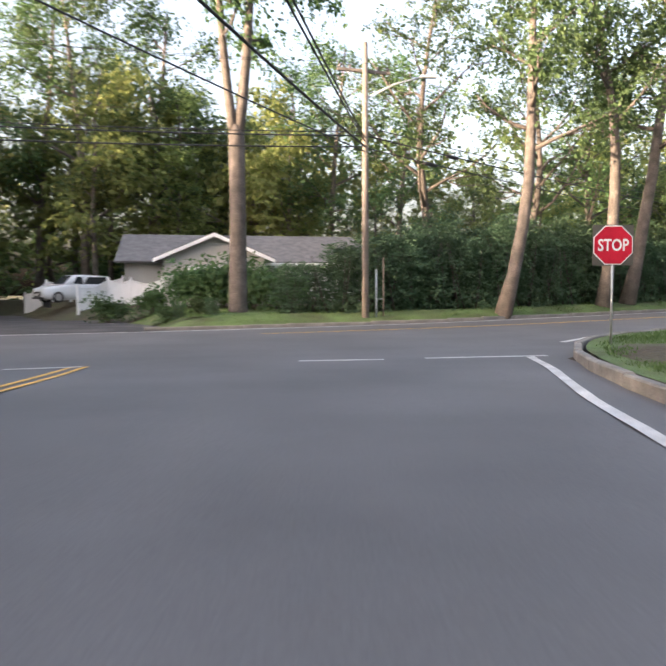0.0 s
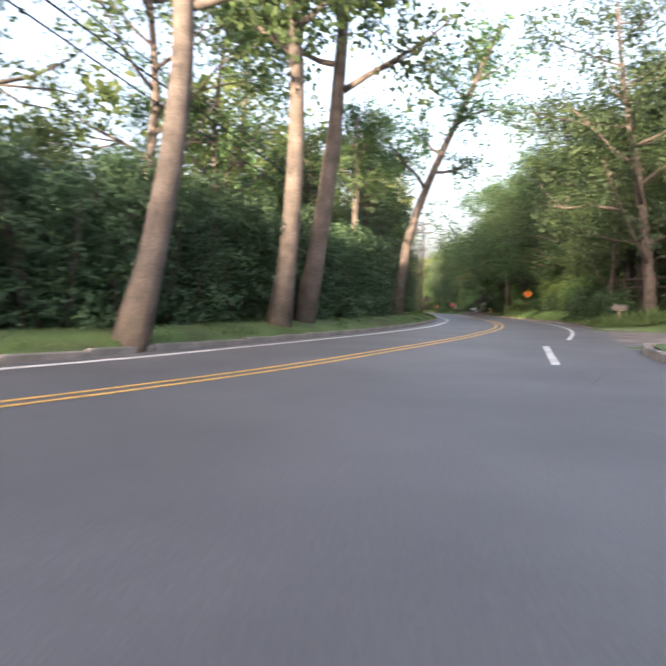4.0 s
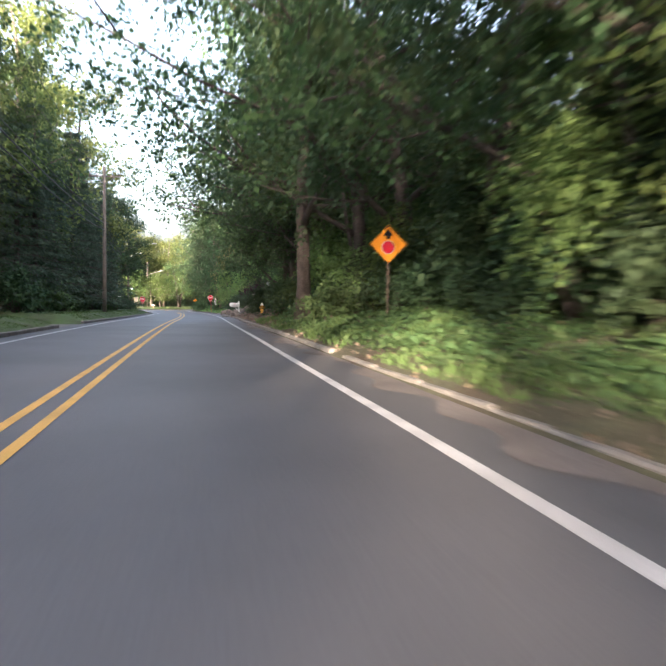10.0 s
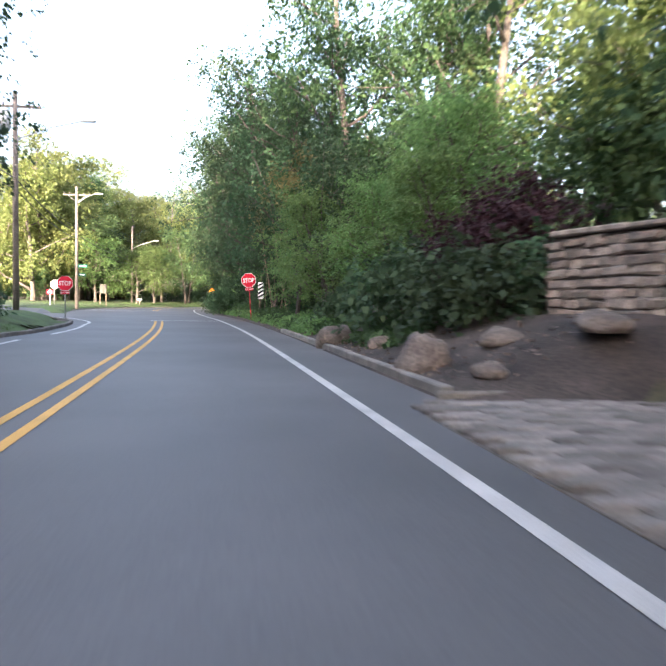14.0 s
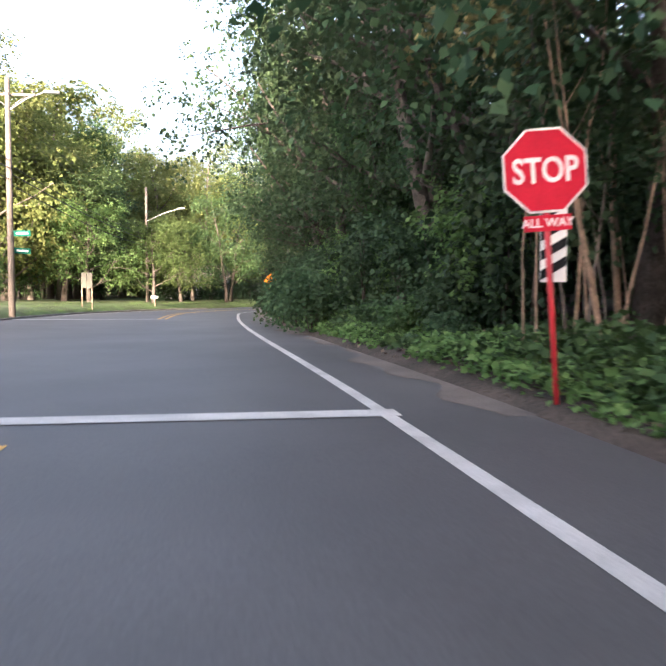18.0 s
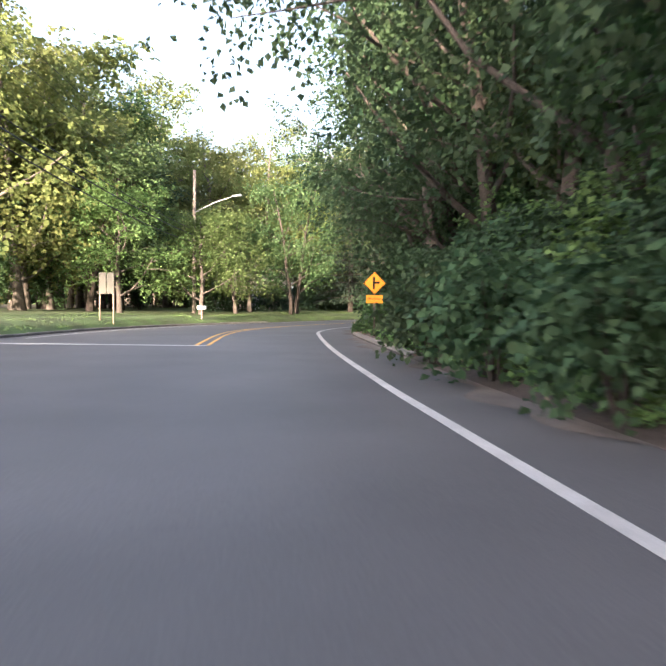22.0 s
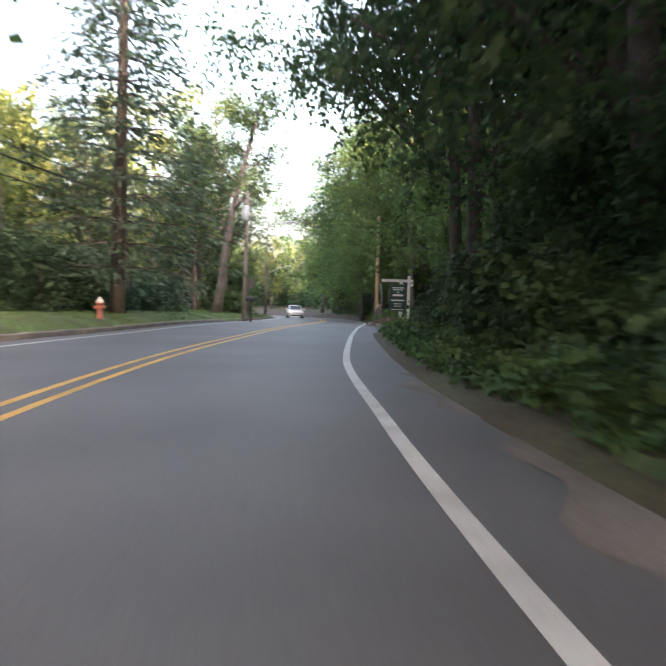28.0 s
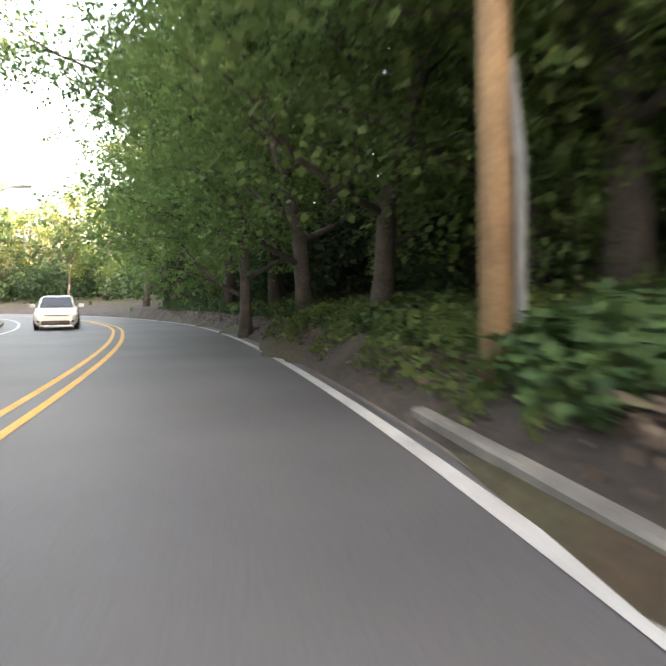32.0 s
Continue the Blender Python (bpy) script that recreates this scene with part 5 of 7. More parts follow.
purple.matrix_world = pose(90.6, 84.3, gz(90.6, 84.3) + 0.1) @ Matrix.Diagonal((1.4, 1.4, 1.5, 1))
for x, y, s in ((90.1, 86.4, 1.5), (88.9, 84.5, 1.35), (90.7, 84.6, 1.6), (91.9, 86.4, 1.6), (92.0, 88.4, 1.5), (73.2, 66.0, 0.7), (75.0, 67.4, 0.6), (69.8, 58.6, 0.9), (93.2, 90.2, 1.2), (94.4, 92.4, 1.0), (88.5, 83.5, 1.25), (89.4, 83.0, 1.3)):
    plant(BUSH[1], x, y, s, label="round dark green garden shrub")
for x, y, s in ((-17.1, -0.9, 0.5), (-15.6, -1.0, 0.5), (-21.5, 3.6, 0.9), (-19.5, 4.4, 0.9), (-17.4, 4.4, 1.5), (-15.9, 4.0, 1.6), (-14.4, 3.4, 1.5), (-12.8, 2.6, 1.3), (189.5, 160.6, 1.2), (191.5, 161.4, 1.1)):
    plant(BUSH[0], x, y, s)
for proto, places in zip(FARTREE, FAR_AT):
    joined = None
    for name in ("crown", "trunk"):
        src = next(o for o in proto.children if o.name.startswith(name)).data
        co = np.empty(len(src.vertices) * 3)
        src.vertices.foreach_get("co", co)
        co = np.column_stack([co.reshape(-1, 3), np.ones(len(src.vertices))])
        pts = np.concatenate([(co @ np.array(m).T)[:, :3] for m in places])
        if name == "crown":
            joined = tagged(new("woodland", cloud_mesh("woodland", pts.reshape(-1, 4, 3), src.materials[0])), "leafy trees far back in the wood", "woodland", kind="stuff")
        else:
            faces = [tuple(f.vertices) for f in src.polygons]
            step = len(src.vertices)
            mesh_object("trunks", pts.tolist(), [tuple(v + k * step for v in f) for k in range(len(places)) for f in faces], src.materials[0], joined, True)["kind"] = "stuff"
for p in PROTOS:
    for o in (*p.children_recursive, p):
        bpy.data.objects.remove(o)


# low growth: leaves and blades nobody could count
def cover(name, a, b, lo, hi, n, size, height, material, label, upright=False, seed=3):
    r = np.random.default_rng(seed)
    s0, s1 = station(*a), station(*b)
    s, u = r.uniform(s0, s1, n), r.uniform(0, 1, n) ** 1.2
    side = 1 if lo > 0 else -1
    edge = edge_l(s) if side > 0 else edge_r(s)
    o = side * (edge + abs(lo) + (abs(hi) - abs(lo)) * u)
    xy = np.stack([np.interp(s, CS, CL[:, 0]) + np.interp(s, CS, CN[:, 0]) * o, np.interp(s, CS, CL[:, 1]) + np.interp(s, CS, CN[:, 1]) * o], 1)
    pave = plan_at(xy)[3]
    clump = np.array([noise.noise((float(p[0]) * 0.6, float(p[1]) * 0.6, seed)) for p in xy])
    ok = (pave < -0.9) & (clump > -0.28)
    xy, clump, n = xy[ok], clump[ok], int(ok.sum())
    z = ground_z(xy) + 0.02
    p = np.column_stack([xy, z])
    h = height * np.clip(0.55 + 1.2 * clump, 0.25, 1.4)
    if upright:
        d = r.normal(size=(n, 3)) * 0.28 + np.array([0, 0, 1])
        d /= np.linalg.norm(d, axis=1, keepdims=True)
        w = np.cross(d, r.normal(size=(n, 3)))
        w /= np.linalg.norm(w, axis=1, keepdims=True)
        L = (h * r.uniform(0.6, 1.3, n))[:, None]
        t = size * 0.5
        q = np.stack([p - w * t, p + w * t, p + d * L * 0.6 + w * t * 0.7 + d * 0, p + d * L + r.normal(size=(n, 3)) * 0.03], 1)
    else:
        p[:, 2] += h * r.uniform(0.1, 1, n)
        nrm = r.normal(size=(n, 3)) * 0.5 + np.array([0, 0, 0.8])
        nrm /= np.linalg.norm(nrm, axis=1, keepdims=True)
        a_ = np.cross(nrm, r.normal(size=(n, 3)))
        a_ /= np.linalg.norm(a_, axis=1, keepdims=True)
        b_ = np.cross(nrm, a_)
        s_ = size * r.uniform(0.6, 1.3, (n, 1))
        q = np.stack([p, p + b_ * s_ * 0.45 + a_ * s_ * 0.4, p + b_ * s_ - nrm * s_ * 0.15, p + b_ * s_ * 0.45 - a_ * s_ * 0.4], 1)
    return tagged(new(name, cloud_mesh(name, q, material)), label, "plants", kind="stuff")


cover("ivy", (90, 97), (128, 144), -0.3, -3.2, 42000, 0.13, 0.4, IVY, "green ivy and weeds covering the bank", seed=3)
cover("ivy", (128, 144), (172, 152.5), -0.2, -4.5, 40000, 0.13, 0.45, IVY, "green ivy and weeds covering the bank", seed=4)
cover("ivy", (187, 154), (225, 163), -0.5, -4.5, 30000, 0.13, 0.35, IVY, "green ivy covering the wood's edge", seed=5)
cover("ivy", (177, 152.8), (191, 154), -5.0, -12.0, 16000, 0.15, 0.35, IVY, "green ivy on the bank above the block wall", seed=14)
cover("ivy", (182.6, 153.1), (188, 153.8), -0.3, -7.0, 12000, 0.14, 0.35, IVY, "green ivy round the stump", seed=15)
cover("weeds", (84, 88), (98, 108), -0.5, -4.0, 14000, 0.14, 0.45, IVY, "bright green weeds along the verge", seed=6)
cover("weeds", (21, 14), (56, 55), -0.9, -5.5, 22000, 0.14, 0.25, IVY, "low green weeds on the bank", seed=7)
cover("grass", (-4, -3.4), (58, 57), -0.2, -4.5, 30000, 0.02, 0.24, BLADE, "long green grass on the verge", True, 8)
cover("grass", (-16, -9), (90, 97), 0.16, 2.2, 26000, 0.015, 0.09, BLADE, "short grass along the kerb", True, 9)
cover("grass", (113, 131), (200, 155), 0.16, 6.5, 40000, 0.015, 0.08, BLADE, "short mown grass along the kerb", True, 10)
cover("weeds", (126, 143), (164, 152), -0.4, -3.4, 20000, 0.12, 0.55, LEAF_FRESH, "bright yellow-green weeds beside the road", seed=16)
cover("weeds", (116, 134.5), (128, 143.6), -0.02, -1.5, 12000, 0.1, 0.55, IVY, "thick ivy and weeds spilling over the kerb", seed=27)
cover("weeds", (88, 94), (112, 130), -0.12, -1.9, 24000, 0.1, 0.42, LEAF_FRESH, "bright low weeds below the ivy", seed=17)
cover("weeds", (24, 17), (52, 50), -0.5, -3.0, 9000, 0.11, 0.26, LEAF, "green weeds on the bank", seed=18)
cover("weeds", (186.5, 153.8), (200, 155.4), -0.15, -3.0, 10000, 0.11, 0.4, LEAF_FRESH, "bright green weeds round the pale pole", seed=28)
cover("weeds", (183, 153.4), (215, 159), -0.6, -3.5, 12000, 0.11, 0.4, LEAF_FRESH, "bright green weeds at the wood's edge", seed=19)


def tufts(name, outline, n, height, width, material, label, z_of, seed):
    """Grass blades inside an outline."""
    r = np.random.default_rng(seed)
    o = np.array(outline, float)
    p = r.uniform(o.min(0), o.max(0), (n * 3, 2))
    inside = np.zeros(len(p), bool)
    for (x0, y0), (x1, y1) in zip(o, np.roll(o, 1, 0)):
        inside ^= ((y0 > p[:, 1]) != (y1 > p[:, 1])) & (p[:, 0] < (x1 - x0) * (p[:, 1] - y0) / (y1 - y0 + 1e-9) + x0)
    p = p[inside][:n]
    clump = np.array([noise.noise((float(a) * 0.7, float(b) * 0.7, seed)) for a, b in p])
    base = np.column_stack([p, z_of(p)])
    d = unit(r.normal(size=(len(p), 3)) * 0.3 + np.array([0, 0, 1]))
    w = unit(np.cross(d, r.normal(size=(len(p), 3)))) * width * 0.5
    L = (height * np.clip(0.7 + 1.1 * clump, 0.3, 1.5) * r.uniform(0.6, 1.3, len(p)))[:, None]
    q = np.stack([base - w, base + w, base + d * L * 0.6 + w * 0.7, base + d * L + r.normal(size=(len(p), 3)) * 0.25 * L], 1)
    return tagged(new(name, cloud_mesh(name, q, material)), label, "plants", kind="stuff")


tufts("grass", [(21.8, 8.1), (24.1, 5.55), (27.6, 1.95), (32, -3.1), (34.5, -0.5), (30.5, 4.6), (27.6, 8.0), (24.4, 11.2)], 16000, 0.42, 0.02, BLADE, "long lush grass behind the low stone edging", lambda p: ground_z(p) + 0.1, 21)
tufts("grass", [(-4.7, -26), (-4.55, -18), (-3.95, -15), (-2.55, -12.2), (0.1, -9.7), (4.7, -6.0), (8.4, -2.9), (10.5, -2.3), (13, -5), (6, -12), (0, -18), (-1, -26)], 26000, 0.1, 0.012, BLADE, "short mown grass inside the kerb", lambda p: plan_at(p)[2] + 0.15, 22)
tufts("grass", [(-14.9, -2.9), (-11, -1.2), (-9, 0.6), (-9, 5), (-19.5, 5), (-20.4, 4.2), (-18.2, 0.2)], 16000, 0.08, 0.014, BLADE, "short green grass of the front lawn", lambda p: ground_z(p) + 0.03, 23)
FALLEN = leaf_mat("fallen_leaf", (0.14, 0.095, 0.062), (0.24, 0.175, 0.12), 0.05, 0.02)
cover("fallen_leaves", (20, 13), (128, 144), -0.05, -3.0, 9000, 0.1, 0.03, FALLEN, "brown fallen leaves on the verge", seed=11)
cover("fallen_leaves", (178, 153), (222, 161), -0.05, -3.5, 9000, 0.1, 0.03, FALLEN, "brown fallen leaves on the verge", seed=12)



tufts("fallen_leaves", [(180.9, 148.9), (183.2, 149.4), (184.6, 148.8), (184.4, 146.8), (182.4, 145.6), (181.0, 146.4), (180.2, 147.6)], 4200, 0.1, 0.1, FALLEN, "thick brown leaf litter between stump and block wall", lambda p: ground_z(p) + 0.02, 26)
cover("fallen_leaves", (180.5, 153), (190, 154), -0.3, -4.0, 7000, 0.12, 0.05, FALLEN, "thick brown leaf litter beside the stump", seed=24)
cover("fallen_leaves", (55, 53), (78, 82), -0.3, -4.0, 5000, 0.1, 0.03, FALLEN, "brown leaf litter and bark chips on the soil bank", seed=25)


# ---- built things ----
SIGN_RED = mat("sign_red", (0.50, 0.015, 0.035), 0.45, var=0.08, scale=4, fine=40, bump=0.05)
SIGN_WHITE = mat("sign_white", (0.78, 0.77, 0.75), 0.5, var=0.06, scale=4, fine=40, bump=0.05)
SIGN_ORANGE = mat("sign_orange", (0.78, 0.31, 0.008), 0.45, var=0.08, scale=4, fine=40, bump=0.05)
SIGN_YELLOW = mat("sign_yellow", (0.72, 0.26, 0.01), 0.45, var=0.08, scale=4, fine=40, bump=0.05)
SIGN_BLACK = mat("sign_black", (0.012, 0.012, 0.013), 0.5, var=0.1, bump=0.05)
SIGN_GREEN = mat("sign_green", (0.02, 0.16, 0.11), 0.5, var=0.1, bump=0.05)
BOARD_GREEN = mat("board_green", (0.012, 0.045, 0.032), 0.5, var=0.15, bump=0.1)
SIGN_BACK = mat("sign_back", (0.08, 0.076, 0.058), 0.7, 0.0, var=0.12, scale=3, bump=0.1)
STEEL = mat("galvanised_steel", (0.38, 0.38, 0.37), 0.45, 0.7, var=0.15, scale=8, bump=0.1)
RUST_POST = mat("dark_post", (0.10, 0.075, 0.06), 0.8, 0.3, var=0.3, scale=8, bump=0.3)
RED_POST = mat("red_post", (0.42, 0.02, 0.03), 0.5, var=0.12, scale=5, bump=0.1)
CABLE = mat("cable_black", (0.015, 0.015, 0.017), 0.6, var=0.1, bump=0.0)
CLAY = mat("insulator", (0.10, 0.08, 0.075), 0.35, var=0.1, bump=0.0)
GREY_PAINT = mat("grey_paint", (0.36, 0.38, 0.39), 0.5, var=0.12, scale=5, bump=0.1)
WHITE_WOOD = mat("white_painted_wood", (0.74, 0.73, 0.70), 0.6, var=0.1, scale=4, fine=30, bump=0.2)
RAW_WOOD = mat("weathered_wood", (0.30, 0.23, 0.17), 0.85, var=0.3, scale=4, fine=25, bump=0.5)
DARK_WOOD = mat("dark_fence_wood", (0.06, 0.04, 0.032), 0.85, var=0.3, scale=4, fine=25, bump=0.5)
SIDING = mat("siding_beige", (0.38, 0.375, 0.35), 0.7, var=0.07, scale=1.5, fine=30, bump=0.1)
SHINGLE = mat("roof_shingle", (0.16, 0.155, 0.155), 0.9, var=0.22, scale=2.5, fine=30, bump=0.6, bump_d=0.01)
VINYL = mat("white_vinyl", (0.82, 0.82, 0.82), 0.45, var=0.05, scale=2, bump=0.05)
GLASS = mat("dark_window_glass", (0.03, 0.035, 0.04), 0.08, var=0.1, bump=0.0)
STONE = mat("wall_stone", (0.33, 0.265, 0.215), 0.9, var=0.28, scale=5, fine=30, bump=0.7, bump_d=0.02, random_by="object", second=(0.16, 0.145, 0.13))
MORTAR = mat("wall_mortar", (0.13, 0.115, 0.10), 0.95, var=0.25, scale=6, fine=40, bump=0.6)
ROCK = mat("boulder_rock", (0.17, 0.14, 0.118), 0.9, var=0.35, scale=2.2, fine=18, bump=0.9, bump_d=0.04)
PAVER = mat("paver_stone", (0.19, 0.175, 0.16), 0.9, var=0.2, scale=6, fine=40, bump=0.5, random_by="object")
PAVER_FAR = mat("paver_stone_far", (0.19, 0.175, 0.16), 0.9, var=0.2, scale=6, fine=40, bump=0.5, random_by="island")
HYD_YELLOW = mat("hydrant_yellow", (0.62, 0.30, 0.03), 0.5, var=0.15, scale=8, bump=0.2)
HYD_RED = mat("hydrant_red", (0.42, 0.14, 0.09), 0.55, var=0.2, scale=8, bump=0.2)
MAILBLACK = mat("mailbox_black", (0.02, 0.02, 0.022), 0.45, var=0.1, bump=0.05)
MAILBROWN = mat("mailbox_brown", (0.07, 0.056, 0.05), 0.6, var=0.2, bump=0.2)
CAR_WHITE = mat("car_white", (0.82, 0.82, 0.82), 0.25, var=0.02, bump=0.0)
CAR_BLACK = mat("car_black", (0.012, 0.012, 0.014), 0.2, var=0.02, bump=0.0)
RUBBER = mat("tyre_rubber", (0.018, 0.018, 0.018), 0.85, var=0.1, bump=0.2)
RIM = mat("alloy_rim", (0.45, 0.45, 0.46), 0.35, 0.8, var=0.05, bump=0.0)
LENS = mat("headlight_lens", (0.72, 0.72, 0.70), 0.12, var=0.03, bump=0.0)
TRIM = mat("black_trim", (0.02, 0.02, 0.022), 0.5, var=0.05, bump=0.0)
BLOCK = mat("retaining_block", (0.12, 0.098, 0.088), 0.9, var=0.2, scale=5, fine=35, bump=0.5, random_by="object")


for m_ in (SIGN_RED, SIGN_WHITE, SIGN_ORANGE, SIGN_YELLOW, SIGN_BLACK, SIGN_GREEN):
    b_ = m_.node_tree.nodes["Principled BSDF"]
    b_.inputs["Roughness"].default_value, b_.inputs["Specular IOR Level"].default_value = 0.75, 0.15


def words(text, size, material, parent, m, name="lettering", bold=0.0):
    """Raised lettering in the built-in font, its middle at m."""
    cu = bpy.data.curves.new("lettering", "FONT")
    cu.body, cu.size, cu.align_x, cu.align_y, cu.extrude, cu.offset = text, size, "CENTER", "CENTER", 0.002, bold
    cu.resolution_u = 3
    tmp = new("tmp_letters", cu)
    bpy.context.view_layer.update()
    me = bpy.data.meshes.new_from_object(tmp)
    bpy.data.objects.remove(tmp)
    me.materials.clear()
    me.materials.append(material)
    ob = new(name, me)
    ob.parent = parent
    ob.matrix_basis = m
    return ob


FACE = Matrix.Rotation(radians(90), 4, "X")  # a sheet in xy turned to face -y


def plate(n, r, t, material, parent, name, turn=0.0, y=0.0, x=0.0, z=0.0, sx=1.0, sy=1.0, label=""):
    bm = bmesh.new()
    disc(bm, n, r, 0, t, turn=turn)
    bmesh.ops.transform(bm, matrix=Matrix.Diagonal((sx, sy, 1, 1)), verts=bm.verts)
    if t > 0.006:
        bmesh.ops.bevel(bm, geom=[e for e in bm.edges if e.calc_length() > t * 1.5], offset=min(0.002, t / 4), segments=1, affect="EDGES")
    ob = part(name, bm, material, parent, label)
    ob.matrix_basis = Matrix.Translation((x, y, z)) @ FACE
    return ob


def post(parent, h, r, material, name="post", y=0.035, x=0.0, square=False, lean=0.0):
    bm = bmesh.new()
    if square:
        b2 = bevelled(x - r, y - r, -0.4, x + r, y + r, h, r * 0.15)
        bm.free()
        bm = b2
    else:
        tube(bm, [(x, y, -0.4), (x + lean * h, y, h)], r, 8)
    return part(name, bm, material, parent)


R8 = math.pi / 8


def stop_sign(x, y, z, rz, size, label, all_way=False, backing=False, post_mat=STEEL, lean=0.0):
    g = gz(x, y)
    top = empty("stop_sign", pose(x, y, g, 0, lean, rz), label, "road sign", "stop signs")
    h = z - g
    r = size / 2 / math.cos(R8)
    if backing:
        bm = bevelled(-size / 2 - 0.015, 0.012, h - size / 2 - 0.015, size / 2 + 0.015, 0.018, h + size / 2 + 0.015, 0.002, seg=1)
        part("backing_board", bm, SIGN_BACK, top, "plain grey square backing board")
    plate(8, r, 0.008, SIGN_WHITE, top, "border", R8, 0.009, 0, h, label="white border")
    face = plate(8, r * 0.945, 0.005, SIGN_RED, top, "face", R8, -0.0, 0, h, label="red octagonal face")
    words("STOP", size * 0.40, SIGN_WHITE, top, Matrix.Translation((0, -0.007, h - 0.01)) @ FACE @ Matrix.Diagonal((0.82, 1.05, 1, 1)), bold=0.006)
    if all_way:
        bm = bevelled(-size * 0.28, 0.0, h - size * 0.72, size * 0.28, 0.006, h - size * 0.53, 0.002, seg=1)
        pl = part("plate", bm, SIGN_RED, top, "small red plate")
        words("ALL WAY", size * 0.145, SIGN_WHITE, top, Matrix.Translation((0, -0.004, h - size * 0.625)) @ FACE, bold=0.002)
    post(top, h + 0.3 if backing else h + size * 0.3, 0.028, post_mat)
    return top


def diamond_sign(x, y, z, rz, diag, material, label, kind, low=None):
    g = gz(x, y)
    top = empty("warning_sign", pose(x, y, g, 0, 0, rz), label, "road sign", "warning signs")
    h, r = z - g, diag / 2
    plate(4, r, 0.008, material, top, "face", 0, 0.004, 0, h)
    for k, (dx, dz) in enumerate(((1, 1), (1, -1), (-1, -1), (-1, 1))):
        bm = bmesh.new()
        a, b = Vector((dx * r * 0.94, -0.006, 0)), Vector((0, -0.006, dz * r * 0.94))
        w = (b - a).normalized().cross(Vector((0, 1, 0))) * r * 0.018
        vs = [bm.verts.new(p + Vector((0, 0, h))) for p in (a - w, b - w, b + w, a + w)]
        bm.faces.new(vs)
        part("border_line", bm, SIGN_BLACK, top)
    if kind == "stop_ahead":
        plate(8, r * 0.36, 0.003, SIGN_WHITE, top, "symbol_border", R8, -0.005, 0, h - r * 0.16, label="white-edged octagon")
        plate(8, r * 0.33, 0.003, SIGN_RED, top, "symbol", R8, -0.008, 0, h - r * 0.16, label="red octagon symbol")
        bm = bmesh.new()
        for pts in (((-0.27, 0.42), (0.27, 0.42), (0.0, 0.78)), ((-0.09, 0.26), (0.09, 0.26), (0.09, 0.43), (-0.09, 0.43))):
            bm.faces.new([bm.verts.new((px * r, -0.007, h + pz * r)) for px, pz in pts])
        part("arrow", bm, SIGN_BLACK, top, "black arrow pointing up")
    else:
        bm = bmesh.new()
        for x0, z0, x1, z1 in ((-0.16, -0.52, 0.02, 0.56), (0.02, -0.04, 0.44, 0.14)):
            bm.faces.new([bm.verts.new((px * r, -0.007, h + pz * r)) for px, pz in ((x0, z0), (x1, z0), (x1, z1), (x0, z1))])
        part("symbol", bm, SIGN_BLACK, top, "black side-road symbol")
    if low:
        bm = bevelled(-0.27, 0.0, low - g - 0.13, 0.27, 0.006, low - g + 0.13, 0.002, seg=1)
        part("plate", bm, material, top, "small yellow plate")
        words("DRIVEWAY", 0.105, SIGN_BLACK, top, Matrix.Translation((0, -0.004, low - g)) @ FACE @ Matrix.Diagonal((0.9, 1, 1, 1)))
    post(top, h + r * 0.3, 0.03, RUST_POST, y=0.04)
    return top


stop_sign(-3.5, -14.6, 2.13, 2, 0.78, "red stop sign on a thin steel post in the grass corner", backing=True)
stop_sign(101.02, 104.34, 3.76, -47, 0.76, "red stop sign with a small red plate on a red post", True, post_mat=RED_POST, lean=-4)
stop_sign(94.36, 111.7, 3.45, -38, 0.80, "red stop sign on a steel post at the corner", True)
stop_sign(104.6, 133.6, 4.0, 118, 0.78, "back of a grey stop sign beside the wooden pole")
diamond_sign(52.14, 39.53, 3.73, -52, 1.08, SIGN_ORANGE, "orange diamond sign with a red octagon and an arrow", "stop_ahead")
diamond_sign(117.37, 128.1, 3.69, -44, 0.74, SIGN_YELLOW, "yellow diamond sign with a side-road symbol and a plate", "side_road", 3.17)
diamond_sign(182.6, 157.6, 5.0, 85, 0.95, SIGN_BACK, "grey back of a diamond sign by the pole", "side_road")

diamond_sign(44.0, 47.2, 2.9, 128, 1.0, SIGN_BACK, "grey back of a diamond sign by the wooden pole", "side_road")

# the striped marker behind the stop sign
mx, my = 102.4, 105.1
mk = empty("object_marker", pose(mx, my, gz(mx, my), 0, 0, -47), "black and white striped marker board on a post", "road sign")
mz = 3.25 - gz(mx, my)
part("board", bevelled(-0.15, 0.0, mz - 0.46, 0.15, 0.008, mz + 0.46, 0.003, seg=1), SIGN_WHITE, mk)
for k in range(4):
    bm = bmesh.new()
    z0 = mz - 0.44 + k * 0.22
    bm.faces.new([bm.verts.new(p) for p in ((-0.145, -0.004, z0 - 0.0), (0.145, -0.004, z0 + 0.17), (0.145, -0.004, min(z0 + 0.28, mz + 0.45)), (-0.145, -0.004, z0 + 0.11))])
    part("stripe", bm, SIGN_BLACK, mk, "black slanting stripe")
post(mk, mz + 0.3, 0.03, RUST_POST, y=0.04)

# two plain boards on posts by the lawn
bx, by = 114.0, 142.0
nb = empty("notice_board", pose(bx, by, gz(bx, by), 0, 0, -35), "pale double notice board on posts beside the lawn", "sign")
hb = 3.95 - gz(bx, by)
for x0 in (-0.33, 0.01):
    part("panel", bevelled(x0, 0, hb - 0.48, x0 + 0.32, 0.02, hb + 0.48, 0.006), SIGN_BACK, nb, "pale blank panel")
